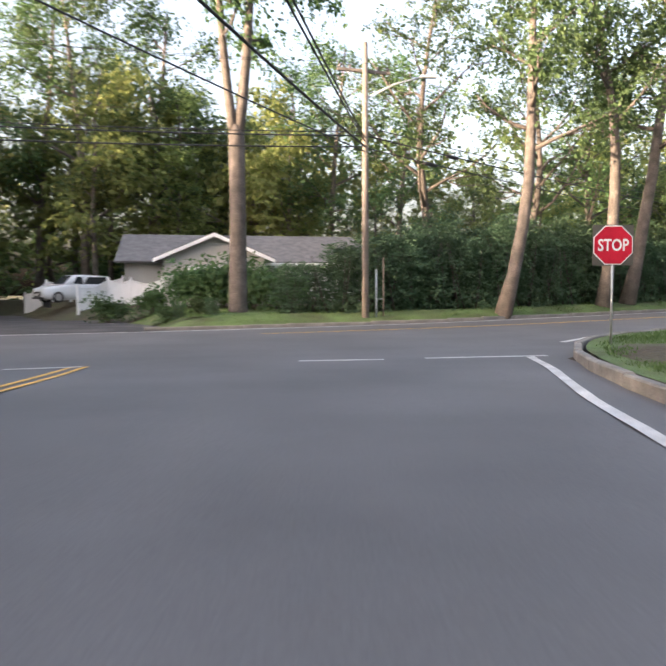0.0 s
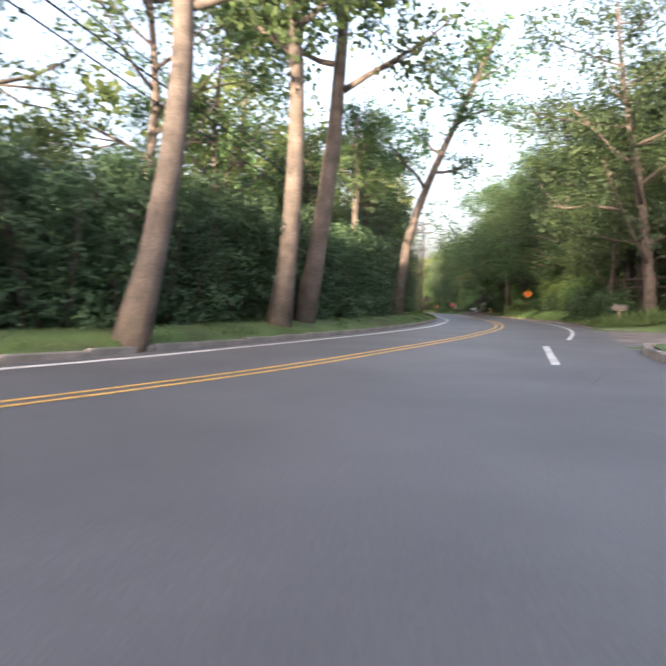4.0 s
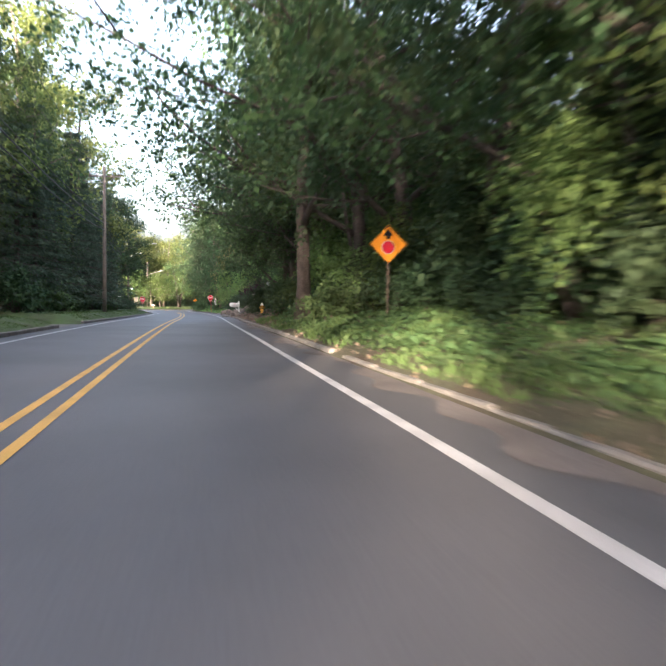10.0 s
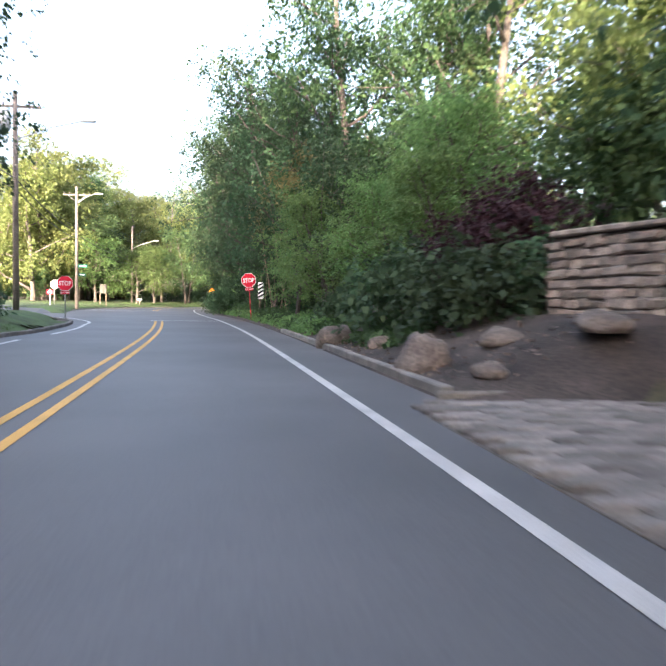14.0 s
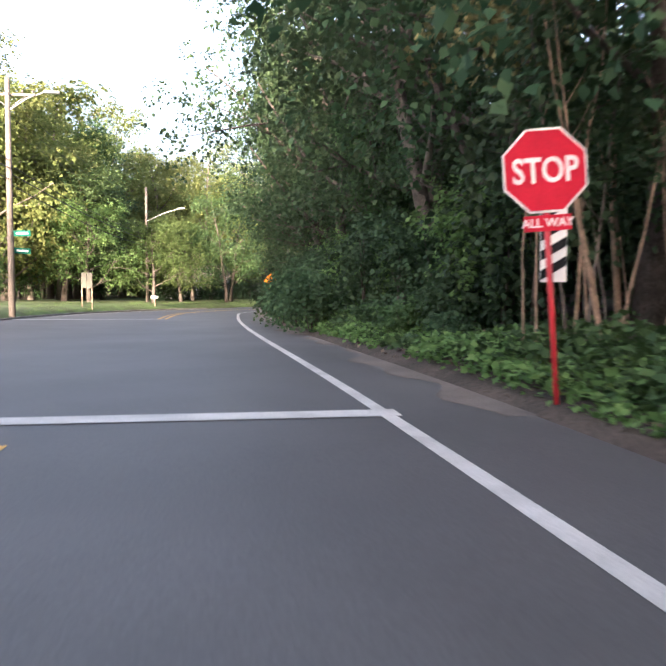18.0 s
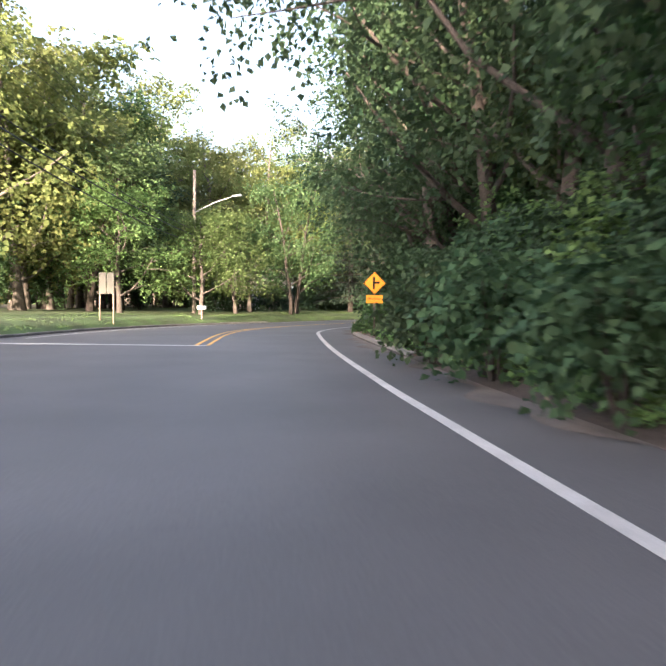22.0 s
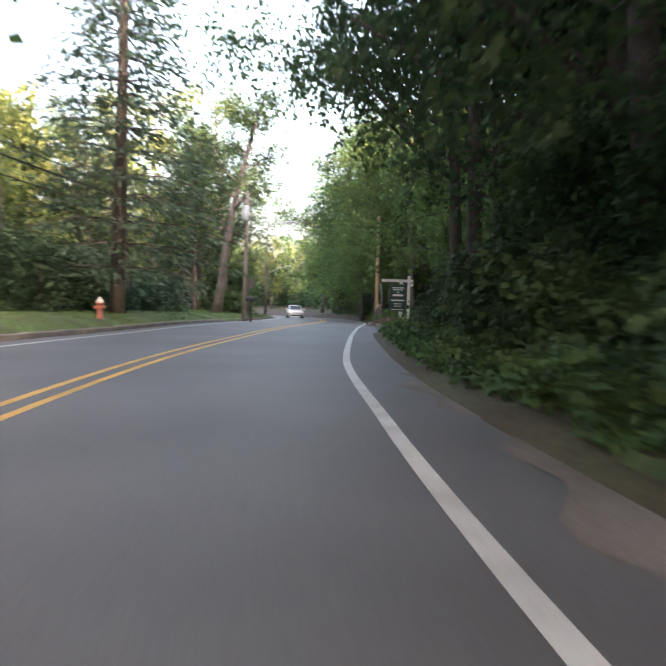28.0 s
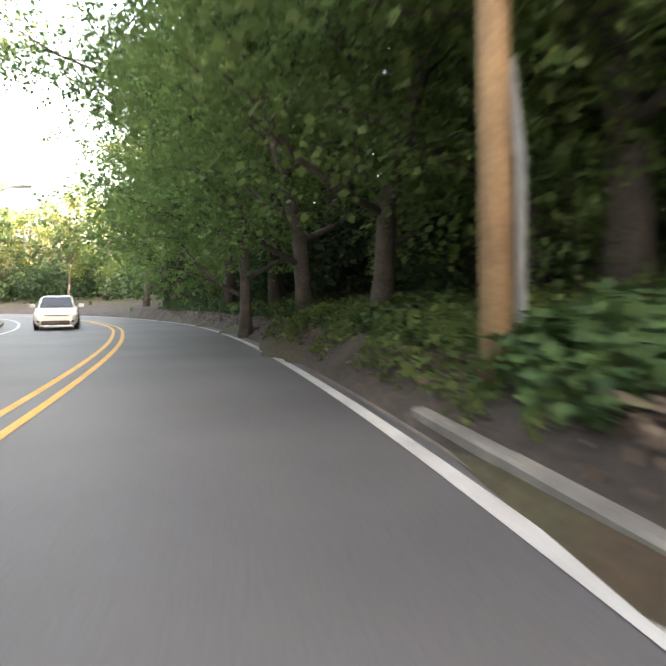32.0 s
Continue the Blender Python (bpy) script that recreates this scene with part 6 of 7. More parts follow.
for x0 in (-0.3, 0.3):
    post(nb, hb + 0.4, 0.035, RAW_WOOD, x=x0, y=0.055)
bx, by = 103.2, 131.6
rs = empty("yard_sign", pose(bx, by, gz(bx, by), 0, 0, -40), "small red yard sign on a white post", "sign")
hb = 3.3 - gz(bx, by)
part("panel", bevelled(-0.26, 0, hb - 0.2, 0.26, 0.02, hb + 0.2, 0.006), SIGN_RED, rs)
for k in range(2):
    part("text_bar", bevelled(-0.18, -0.006, hb - 0.1 + 0.13 * k, 0.18, 0.0, hb - 0.04 + 0.13 * k, 0.002, seg=1), SIGN_WHITE, rs)
post(rs, hb + 0.25, 0.04, WHITE_WOOD, square=True, y=0.06)


# ---- poles and cables ----
def pole(x, y, top_z, arm=None, material=POLE_WOOD, lamp=None, r=0.15, label="", turn=0.0, transformer=False, lean=(0, 0), street_names=False):
    g = gz(x, y)
    t = empty("utility_pole", pose(x, y, g, 0, 0, turn), label, "utility pole", "poles")
    h = top_z - g
    bm = bmesh.new()
    tube(bm, [(0, 0, -0.5), (lean[0] * 0.5, lean[1] * 0.5, h * 0.5), (lean[0], lean[1], h)], [r, r * 0.88, r * 0.72], 12)
    part("shaft", bm, material, t)
    for k, az_ in enumerate(arm or ()):
        part("crossarm", bevelled(-1.15, -0.05 + r, az_ - g - 0.06, 1.15, 0.06 + r, az_ - g + 0.06, 0.01), material, t)
        for px in (-1.05, -0.6, 0.6, 1.05):
            bm = bmesh.new()
            tube(bm, [(px, r, az_ - g + 0.05), (px, r, az_ - g + 0.12), (px, r, az_ - g + 0.22)], [0.025, 0.055, 0.04], 8)
            part("insulator", bm, CLAY, t)
        for sx in (-1, 1):
            bm = bmesh.new()
            tube(bm, [(sx * 0.75, r, az_ - g - 0.05), (0, r * 0.9, az_ - g - 0.6)], 0.02, 6)
            part("brace", bm, STEEL, t)
    if transformer:
        bm = bmesh.new()
        tube(bm, [(-0.42, -0.1, h - 1.9), (-0.42, -0.1, h - 1.85), (-0.42, -0.1, h - 1.0), (-0.42, -0.1, h - 0.95)], [0.2, 0.25, 0.25, 0.16], 14)
        part("transformer", bm, GREY_PAINT, t, "grey transformer can")
    if lamp:
        lz, reach, ang = lamp
        d = Vector((math.cos(radians(ang)), math.sin(radians(ang)), 0))
        bm = bmesh.new()
        tube(bm, [d * 0.1 + Vector((0, 0, lz - g - 0.9)), d * reach * 0.5 + Vector((0, 0, lz - g - 0.35)), d * reach + Vector((0, 0, lz - g))], [0.04, 0.035, 0.03], 8)
        part("lamp_arm", bm, GREY_PAINT, t, "grey curved lamp arm")
        bm = bevelled(-0.1, -0.12, -0.06, 0.6, 0.12, 0.06, 0.05)
        hd = part("lamp_head", bm, GREY_PAINT, t, "flat grey lamp head")
        hd.matrix_basis = Matrix.Translation(d * reach + Vector((0, 0, lz - g))) @ Matrix.Rotation(radians(ang), 4, "Z")
    if street_names:
        for k in range(2):
            a = 60 * k
            m = Matrix.Translation((0, 0, 5.67 - g - 0.75 * k)) @ Matrix.Rotation(radians(a - 10), 4, "Z")
            pl = part("name_plate", bevelled(0.15, -0.012, -0.13, 0.95, 0.012, 0.13, 0.004, m, 1), SIGN_GREEN, t, "green street-name plate")
            part("text_bar", bevelled(0.27, -0.018, -0.04, 0.83, 0.018, 0.05, 0.002, m, 1), SIGN_WHITE, t, "unreadable white lettering bar")
    return t


hedge_pole = pole(-8.75, -0.55, 11.5, (10.4,), label="weathered wooden utility pole at the hedge", turn=20, lamp=(10.2, 2.4, -10))
part("tag", bevelled(-0.09, -0.165, 1.05, 0.03, -0.15, 1.2, 0.004), CLAY, hedge_pole, "small yellowed number tag")
pole(43.7, 47.8, 12.6, (11.6, 10.6), label="wooden utility pole with crossarms on the verge", turn=-45, transformer=True, lamp=(7.6, 2.0, -60))
pole(64.7, 73.8, 12.5, (11.8,), label="pale wooden utility pole between the pines", turn=-42)
pole(91.3, 110.6, 12.6, (11.9,), label="wooden utility pole with a long lamp arm at the corner", turn=-40, lamp=(11.2, 3.3, -9), transformer=True)
pole(106.4, 133.2, 12.6, (11.9,), label="wooden utility pole with street-name plates at the corner", turn=-40, lamp=(12.1, 1.6, 10), street_names=True)
pole(125.0, 154.0, 12.5, label="dark wooden pole with a long lamp arm on the lawn", lamp=(10.5, 3.3, -66), r=0.14)
pole(146.9, 159.1, 12.5, (11.6,), label="wooden utility pole between the lawn trees", turn=-20)
pole(181.2, 157.5, 10.8, (10.2,), label="grey wooden utility pole with transformer and lamp", turn=-8, transformer=True, lamp=(8.9, 2.6, -80))
pole(209.2, 163.2, 11.0, (10.3,), label="wooden utility pole at the bend", turn=-20, lamp=(8.1, 2.2, -60))
pole(188.25, 149.6, 10.4, material=NEW_POLE, label="pale new wooden pole at the wood's edge", r=0.14, lean=(0.05, 0.06))
gcx, gcy = 188.55, 149.3
guard = empty("cable_guard", pose(gcx, gcy, gz(gcx, gcy)), "grey cable guard beside the pale pole", "cable guard")
bm = bmesh.new()
tube(bm, [(0.12, -0.1, 0.0), (0, 0, 0.25), (0, 0, 1.6), (-0.05, 0.1, 2.4)], [0.05, 0.05, 0.05, 0.03], 8)
part("tube", bm, GREY_PAINT, guard)
cg = empty("conduit", pose(-8.3, -0.3, gz(-8.3, -0.3)), "two thin pale conduit pipes beside the utility pole", "pipe")
for dx, dy, h, r, material in ((0.0, 0.0, 2.0, 0.04, GREY_PAINT), (0.3, 0.2, 2.5, 0.03, RAW_WOOD)):
    bm = bmesh.new()
    tube(bm, [(dx, dy, -0.2), (dx, dy, h)], r, 8)
    part("tube", bm, material, cg)
bm = bmesh.new()
tube(bm, [(0, 0, 0.75), (0.3, 0.2, 0.78)], 0.015, 6)
part("strap", bm, GREY_PAINT, cg)


def cable(a, b, sag, r, label, n=14):
    a, b = Vector(a), Vector(b)
    bm = bmesh.new()
    tube(bm, [a.lerp(b, k / n) - Vector((0, 0, sag * 4 * (k / n) * (1 - k / n))) for k in range(n + 1)], r, 5)
    return tagged(part("overhead_cable", bm, CABLE), label, "cable", "overhead cables")


def beads(a, b, sag, places, label):
    a, b = Vector(a), Vector(b)
    for u in places:
        p, q = (a.lerp(b, v) - Vector((0, 0, sag * 4 * v * (1 - v) + 0.02)) for v in (u - 0.006, u + 0.006))
        bm = bmesh.new()
        tube(bm, [p, p.lerp(q, 0.1), p.lerp(q, 0.9), q], [0.03, 0.09, 0.09, 0.03], 8)
        tagged(part("splice_case", bm, CABLE), label, "cable box")


PA, PB = (64.7, 73.8), (91.3, 110.6)
P0, P9, P13, PL, P24, P28, PX = (-8.75, -0.55), (43.7, 47.8), (106.4, 133.2), (125.0, 154.0), (146.9, 159.1), (181.2, 157.5), (209.2, 163.2)
THICK, FINE = "thick black cable hung between poles", "thin overhead wire between poles"
for (a, za), (b, zb) in (((P0, 7.75), (P9, 8.0)), ((P9, 8.2), (PA, 8.3)), ((PA, 8.3), (PB, 8.4)), ((PB, 8.4), (P13, 8.6)), ((P13, 8.4), (PL, 8.0)), ((PL, 7.9), (P24, 8.0)), ((P24, 8.0), (P28, 8.0)), ((P28, 8.0), (PX, 8.0))):
    far = math.hypot(b[0] - a[0], b[1] - a[1])
    for dz, r, sg in ((0, 0.03, 0.010), (-0.5, 0.025, 0.013), (0.35, 0.018, 0.009)):
        cable((*a, za + dz), (*b, zb + dz), far * sg, r, THICK)
    for o in (-0.8, 0.0, 0.8):
        cable((a[0] - o * 0.7, a[1] + o * 0.7, za + 2.6), (b[0] - o * 0.7, b[1] + o * 0.7, zb + 2.6), far * 0.012, 0.009, FINE)
beads((*P0, 7.75), (*P9, 8.0), 0.73, (0.075,), "black splice case on the cable")
beads((*P0, 7.25), (*P9, 7.5), 0.95, (0.055,), "black splice case on the cable")
for dz, r, ex, ez in ((0.0, 0.045, -17.6, 8.6), (0.35, 0.03, -12.9, 9.4), (0.2, 0.03, -13.2, 9.4), (-0.2, 0.025, -24, 7.6)):
    cable((*P0, 7.3 + dz), (ex, -38, ez), 0.4, r, THICK)
for dz, r, ez in ((0.45, 0.03, 8.0), (0.0, 0.03, 7.5), (0.6, 0.02, 8.1)):
    cable((*P0, 7.3 + dz), (-58, -20, ez), 0.9, r, THICK)
for o in (-0.9, 0.9):
    cable((P0[0] + o, P0[1], 10.6), (P0[0] + o - 1, -60, 11.5), 0.5, 0.01, FINE)
    cable((P0[0] + o, P0[1], 10.6), (-60, -22 + o, 10.4), 0.8, 0.01, FINE)
bp = pole(-16.5, -40, 10.5, (9.6,), label="wooden utility pole behind the side road")


# ---- mailboxes, hydrants, boulders ----
def mailbox(x, y, z, rz, material, post_mat, label, arm=False, number=False, size=1.0):
    g = gz(x, y)
    t = empty("mailbox", pose(x, y, g, 0, 0, rz), label, "mailbox", "mailboxes")
    h = z - g
    w, d, hh = 0.1 * size, 0.26 * size, 0.1 * size
    bm = bmesh.new()
    n = 8
    prof = [(-w, -hh), (w, -hh)] + [(w * math.cos(math.pi * k / n), hh * 0.2 + hh * 0.9 * math.sin(math.pi * k / n)) for k in range(n + 1)]
    rings = [[bm.verts.new((dd, px, h + pz)) for px, pz in prof] for dd in (-d, d)]
    for k in range(len(prof)):
        bm.faces.new((rings[0][k], rings[0][(k + 1) % len(prof)], rings[1][(k + 1) % len(prof)], rings[1][k]))
    bm.faces.new(rings[0][::-1])
    bm.faces.new(rings[1])
    body = part("box", bm, material, t)
    part("door", bevelled(-d - 0.012, -w * 0.95, h - hh * 0.95, -d, w * 0.95, h + hh * 0.7, 0.004), material, t)
    part("flag", bevelled(0.02, -w - 0.012, h, 0.05, -w - 0.003, h + 0.13, 0.002, seg=1), SIGN_RED if not number else MAILBLACK, t)
    if number:
        for s in (-1, 1):
            part("number_bar", bevelled(-0.09, s * w - 0.004, h - 0.03, 0.09, s * w + 0.004, h + 0.02, 0.001, seg=1), SIGN_BLACK, t)
    if arm:
        part("arm", bevelled(-d * 0.9, -0.045, h - hh - 0.09, d * 1.4, 0.045, h - hh, 0.008), post_mat, t)
        part("post", bevelled(d * 1.15, -0.05, -0.3, d * 1.15 + 0.1, 0.05, h + 0.3, 0.01), post_mat, t)
        bm = bmesh.new()
        tube(bm, [(d * 1.2, 0, h - 0.62), (d * 0.2, 0, h - hh - 0.08)], 0.035, 6)
        part("brace", bm, post_mat, t)
    else:
        part("post", bevelled(-0.045, -0.045, -0.3, 0.045, 0.045, h - hh, 0.008), post_mat, t)
        part("shelf", bevelled(-d * 0.9, -0.09, h - hh - 0.025, d * 0.9, 0.09, h - hh - 0.002, 0.004), post_mat, t)
    return t


mailbox(23.2, 8.5, 1.62, 130, MAILBROWN, RAW_WOOD, "old brown mailbox on a wooden post in the grass", size=1.25)
mailbox(79.3, 75.6, 2.45, -15, SIGN_WHITE, WHITE_WOOD, "white mailbox on a white wooden bracket post", True, size=1.45)
mailbox(121.9, 147.4, 2.95, -50, SIGN_WHITE, RAW_WOOD, "small white mailbox on a post by the lawn")
mailbox(146.6, 156.5, 3.8, 100, SIGN_WHITE, RAW_WOOD, "white mailbox on a wooden post at the kerb", number=True, size=1.3)
mailbox(179.9, 156.7, 3.95, 80, MAILBLACK, MAILBLACK, "black mailbox on a thick black post", size=1.3)


def hydrant(x, y, rz, material, label, cap=None):
    t = empty("fire_hydrant", pose(x, y, gz(x, y), 0, 0, rz), label, "hydrant", "hydrants")
    bm = bmesh.new()
    tube(bm, [(0, 0, -0.1), (0, 0, 0.06), (0, 0, 0.07), (0, 0, 0.5), (0, 0, 0.51), (0, 0, 0.55)], [0.14, 0.14, 0.09, 0.09, 0.12, 0.12], 14)
    part("barrel", bm, material, t)
    bm = bmesh.new()
    tube(bm, [(0, 0, 0.55), (0, 0, 0.62), (0, 0, 0.68), (0, 0, 0.69), (0, 0, 0.74)], [0.115, 0.1, 0.05, 0.03, 0.03], 14)
    part("bonnet", bm, cap or material, t, "domed bonnet with a nut")
    for a in (0, 90, 180):
        d = Vector((math.cos(radians(a)), math.sin(radians(a)), 0))
        bm = bmesh.new()
        tube(bm, [d * 0.05 + Vector((0, 0, 0.4)), d * 0.14 + Vector((0, 0, 0.4)), d * 0.145 + Vector((0, 0, 0.4)), d * 0.18 + Vector((0, 0, 0.4))], [0.05, 0.05, 0.065, 0.06], 10)
        part("outlet", bm, material, t)
    return t


hydrant(69.4, 61.9, -40, HYD_YELLOW, "yellow fire hydrant with a pale top on bare soil", SIGN_WHITE)
hydrant(160.5, 156.5, 100, HYD_RED, "faded red fire hydrant on the grass verge", SIGN_WHITE)


def boulder(x, y, r, flat, rz, seed, label="grey-brown boulder on the verge"):
    bm = bmesh.new()
    bmesh.ops.create_icosphere(bm, subdivisions=3, radius=1)
    for v in bm.verts:
        n = noise.noise(v.co * 0.9 + Vector((seed * 7.1, 0, 0))) * 0.4 + noise.noise(v.co * 2.6 + Vector((0, seed * 3.3, 0))) * 0.14
        v.co = v.co * (1 + n)
        v.co = Vector((v.co.x * r * 1.2, v.co.y * r * 0.85, max(v.co.z, -0.45) * r * flat))
    for f in bm.faces:
        f.smooth = True
    ob = part("boulder", bm, ROCK)
    ob.matrix_world = pose(x, y, gz(x, y) + 0.22 * r * flat, 0, 0, rz)
    return tagged(ob, label, "boulder", "boulders")


for k, (x, y, r, fl, rz) in enumerate(((77.5, 73.6, 0.42, 1.0, 20), (78.3, 74.3, 0.42, 1.5, 80), (70.6, 61.0, 0.6, 0.9, 10), (68.6, 60.6, 0.35, 0.7, 50), (89.5, 88.5, 0.55, 0.95, 0), (91.6, 88.3, 0.6, 0.9, 60),
                                       (85.5, 83.2, 0.52, 1.1, 30), (87.3, 84.3, 0.3, 0.8, 80), (86.4, 83.6, 0.28, 0.7, 10), (85.9, 80.6, 0.5, 0.5, 20), (84.7, 81.6, 0.26, 0.7, 70), (86.2, 82.2, 0.34, 0.7, 120),
                                       (88.2, 86.0, 0.3, 0.8, 0), (86.6, 82.4, 0.3, 0.6, 45), (72.9, 64.3, 0.3, 0.7, 0))):
    boulder(x, y, r * 0.82, fl, rz, k)


# ---- stone wall and paved drive ----
def stone_shapes(n, w, d, h, seed):
    r = random.Random(seed)
    out = []
    for k in range(n):
        bm = bevelled(-w / 2, -d / 2, -h / 2, w / 2, d / 2, h / 2, min(h, w) * 0.16, seg=1)
        for v in bm.verts:
            v.co += Vector((r.uniform(-1, 1) * w * 0.05, r.uniform(-1, 1) * d * 0.08, r.uniform(-1, 1) * h * 0.09))
        me = bpy.data.meshes.new("stone")
        bm.to_mesh(me)
        bm.free()
        me.materials.append(STONE)
        out.append(me)
    return out


STONES = {w: stone_shapes(4, w, 0.14, 0.155, int(w * 100)) for w in (0.28, 0.42, 0.58)}


def stone_wall(p, q, z0, z1, label, thick=0.4, cap=True, both=False, limit=300):
    p, q = Vector((*p, 0)), Vector((*q, 0))
    L = (q - p).length
    ang = math.degrees(math.atan2(q.y - p.y, q.x - p.x))
    t = empty("stone_wall", pose(p.x, p.y, z0, 0, 0, ang), label, "wall", "garden wall")
    H = z1 - z0
    part("core", bevelled(0, -thick / 2 + 0.07, -0.3, L, thick / 2 - 0.07, H - 0.02, 0.01, seg=1), MORTAR, t)
    r, made = random.Random(int(L * 10)), 0
    rows = int(H / 0.168)
    for j in range(rows):
        x = r.uniform(-0.1, 0.0)
        while x < L - 0.1:
            w = r.choice((0.28, 0.28, 0.42, 0.58))
            if x + w > L + 0.12:
                w = 0.28
            for side in ((-1, 1) if both else (1 if WALL_SIDE else -1,)):
                if made < limit:
                    o = new("stone", r.choice(STONES[w]))
                    o.parent = t
                    o.matrix_basis = Matrix.Translation((x + w / 2, side * (thick / 2 - 0.06 + r.uniform(-0.03, 0.05)), 0.085 + j * 0.168 + r.uniform(-0.02, 0.02))) @ Matrix.Rotation(r.uniform(-0.06, 0.06), 4, "Y") @ Matrix.Rotation(math.pi * r.randint(0, 1), 4, "Z") @ Matrix.Diagonal((r.uniform(0.9, 1.05), 1, r.uniform(0.75, 1.2), 1))
                    made += 1
            x += w + 0.018
    if cap:
        n = max(1, int(L / 0.7))
        for k in range(n):
            part("capstone", bevelled(k * L / n + 0.008, -thick / 2 - 0.06, H, (k + 1) * L / n - 0.008, thick / 2 + 0.06, H + 0.09 + r.uniform(-0.01, 0.01), 0.02, seg=1), STONE, t)
    return t


WALL_SIDE = False
A, PIL, GATE, FARW = (88.3, 82.2), (86.75, 78.6), (84.0, 74.9), (73.6, 62.3)
zb = 1.75
stone_wall(A, (87.0, 79.2), zb, 3.65, "rough fieldstone garden wall with flat capstones")
stone_wall((91.5, 83.6), (88.5, 82.3), zb + 0.1, 3.5, "rough fieldstone garden wall with flat capstones")
stone_wall((86.5, 78.0), (84.3, 75.3), zb, 3.65, "rough fieldstone garden wall with flat capstones")
stone_wall((83.7, 74.5), (79.6, 69.4), zb, 3.75, "rough fieldstone garden wall behind the soil bank", limit=200)
stone_wall((79.6, 69.4), FARW, zb, 3.75, "rough fieldstone garden wall behind the trees", limit=160)


def pillar(x, y, z1, w, label, lantern=True, dark=False):
    t = empty("gate_pillar", pose(x, y, zb - 0.1, 0, 0, 58), label, "pillar", "gate pillars")
    H = z1 - zb + 0.1
    part("core", bevelled(-w / 2 + 0.07, -w / 2 + 0.07, -0.2, w / 2 - 0.07, w / 2 - 0.07, H, 0.01, seg=1), MORTAR, t)
    r = random.Random(3)
    for j in range(int(H / 0.168)):
        for a in range(4):
            m = Matrix.Rotation(a * math.pi / 2, 4, "Z")
            xs = ((-0.21, 0.42), (0.24, 0.42)) if j % 2 else ((-0.27, 0.28), (0.1, 0.42))
            for xx, ww in xs:
                o = new("stone", r.choice(STONES[ww]))
                o.parent = t
                o.matrix_basis = m @ Matrix.Translation((xx, -w / 2 + 0.05 + r.uniform(-0.02, 0.02), 0.085 + j * 0.168))
    part("capstone", bevelled(-w / 2 - 0.08, -w / 2 - 0.08, H, w / 2 + 0.08, w / 2 + 0.08, H + 0.1, 0.02), STONE, t, "flat stone cap")
    if lantern:
        bm = bmesh.new()
        tube(bm, [(0, 0, H + 0.1), (0, 0, H + 0.14), (0, 0, H + 0.16), (0, 0, H + 0.4), (0, 0, H + 0.42)], [0.13, 0.13, 0.06, 0.06, 0.12], 10)
        part("lantern_base", bm, KERB, t, "pale stone lantern base")
        bm = bmesh.new()
        disc(bm, 6, 0.14, H + 0.42, H + 0.72)
        part("lantern_body", bm, GREY_PAINT, t, "six-sided lantern body")
        bm = bmesh.new()
        tube(bm, [(0, 0, H + 0.72), (0, 0, H + 0.76), (0, 0, H + 0.9), (0, 0, H + 0.96)], [0.2, 0.19, 0.05, 0.02], 6)
        part("lantern_roof", bm, GREY_PAINT, t, "pointed lantern roof")
    return t


pillar(*PIL, 4.12, 0.95, "square fieldstone gate pillar with a stone lantern")
pillar(*GATE, 3.9, 0.8, "square fieldstone gate pillar beside the wall", False)

# drive of stone setts between road and wall
dr = empty("paved_drive", pose(81.2, 78.6, 0, 0, 0, -39.5), "drive of grey stone setts in straight rows", "driveway", kind="structure")
bed = part("bed", bevelled(-0.6, -3.6, 1.2, 6.6, 3.6, 1.315, 0.005, seg=1), MORTAR, dr)
me_p = []
for k in range(4):
    bm = bevelled(-0.19, -0.085, -0.03, 0.19, 0.085, 0.03, 0.018, seg=1)
    me = bpy.data.meshes.new("sett")
    bm.to_mesh(me)
    bm.free()
    me.materials.append(PAVER)
    me_p.append(me)
bm = bmesh.new()
cnt = 0
for j in range(40):
    for i in range(18):
        x, y = -0.4 + i * 0.4 + (0.2 if j % 2 else 0), -3.45 + j * 0.178
        zz = 1.335 + 0.012 * math.sin(i * 1.7 + j * 2.3)
        if cnt < 300 and x < 2.0:
            o = new("sett", me_p[(i * 7 + j) % 4])
            o.parent = dr
            o.matrix_basis = Matrix.Translation((x, y, zz)) @ Matrix.Rotation(0.02 * math.sin(i * 5 + j * 3), 4, "Z")
            cnt += 1
        else:
            box(bm, x - 0.185, y - 0.08, zz - 0.03, x + 0.185, y + 0.08, zz + 0.03)
rest = part("setts", bm, PAVER_FAR, dr)
rest["kind"] = "stuff"

# post-and-rail fence on the bank
fn = empty("rail_fence", pose(0, 0, 0), "dark wooden post-and-rail fence on the bank", "fence")
FP = [(31.4, 14.2), (30.6, 13.2), (29.6, 10.6), (29.8, 7.6), (30.2, 4.8), (31, 2.0)]
for k, (x, y) in enumerate(FP):
    part("fence_post", bevelled(x - 0.07, y - 0.07, gz(x, y) - 0.3, x + 0.07, y + 0.07, 3.65, 0.012), DARK_WOOD, fn)
for a, b in zip(FP, FP[1:]):
    for z in (2.45, 2.95, 3.45):
        bm = bmesh.new()
        tube(bm, [(*a, z + random.uniform(-0.03, 0.03)), (*b, z + random.uniform(-0.03, 0.03))], 0.06, 6)
        part("rail", bm, DARK_WOOD, fn)

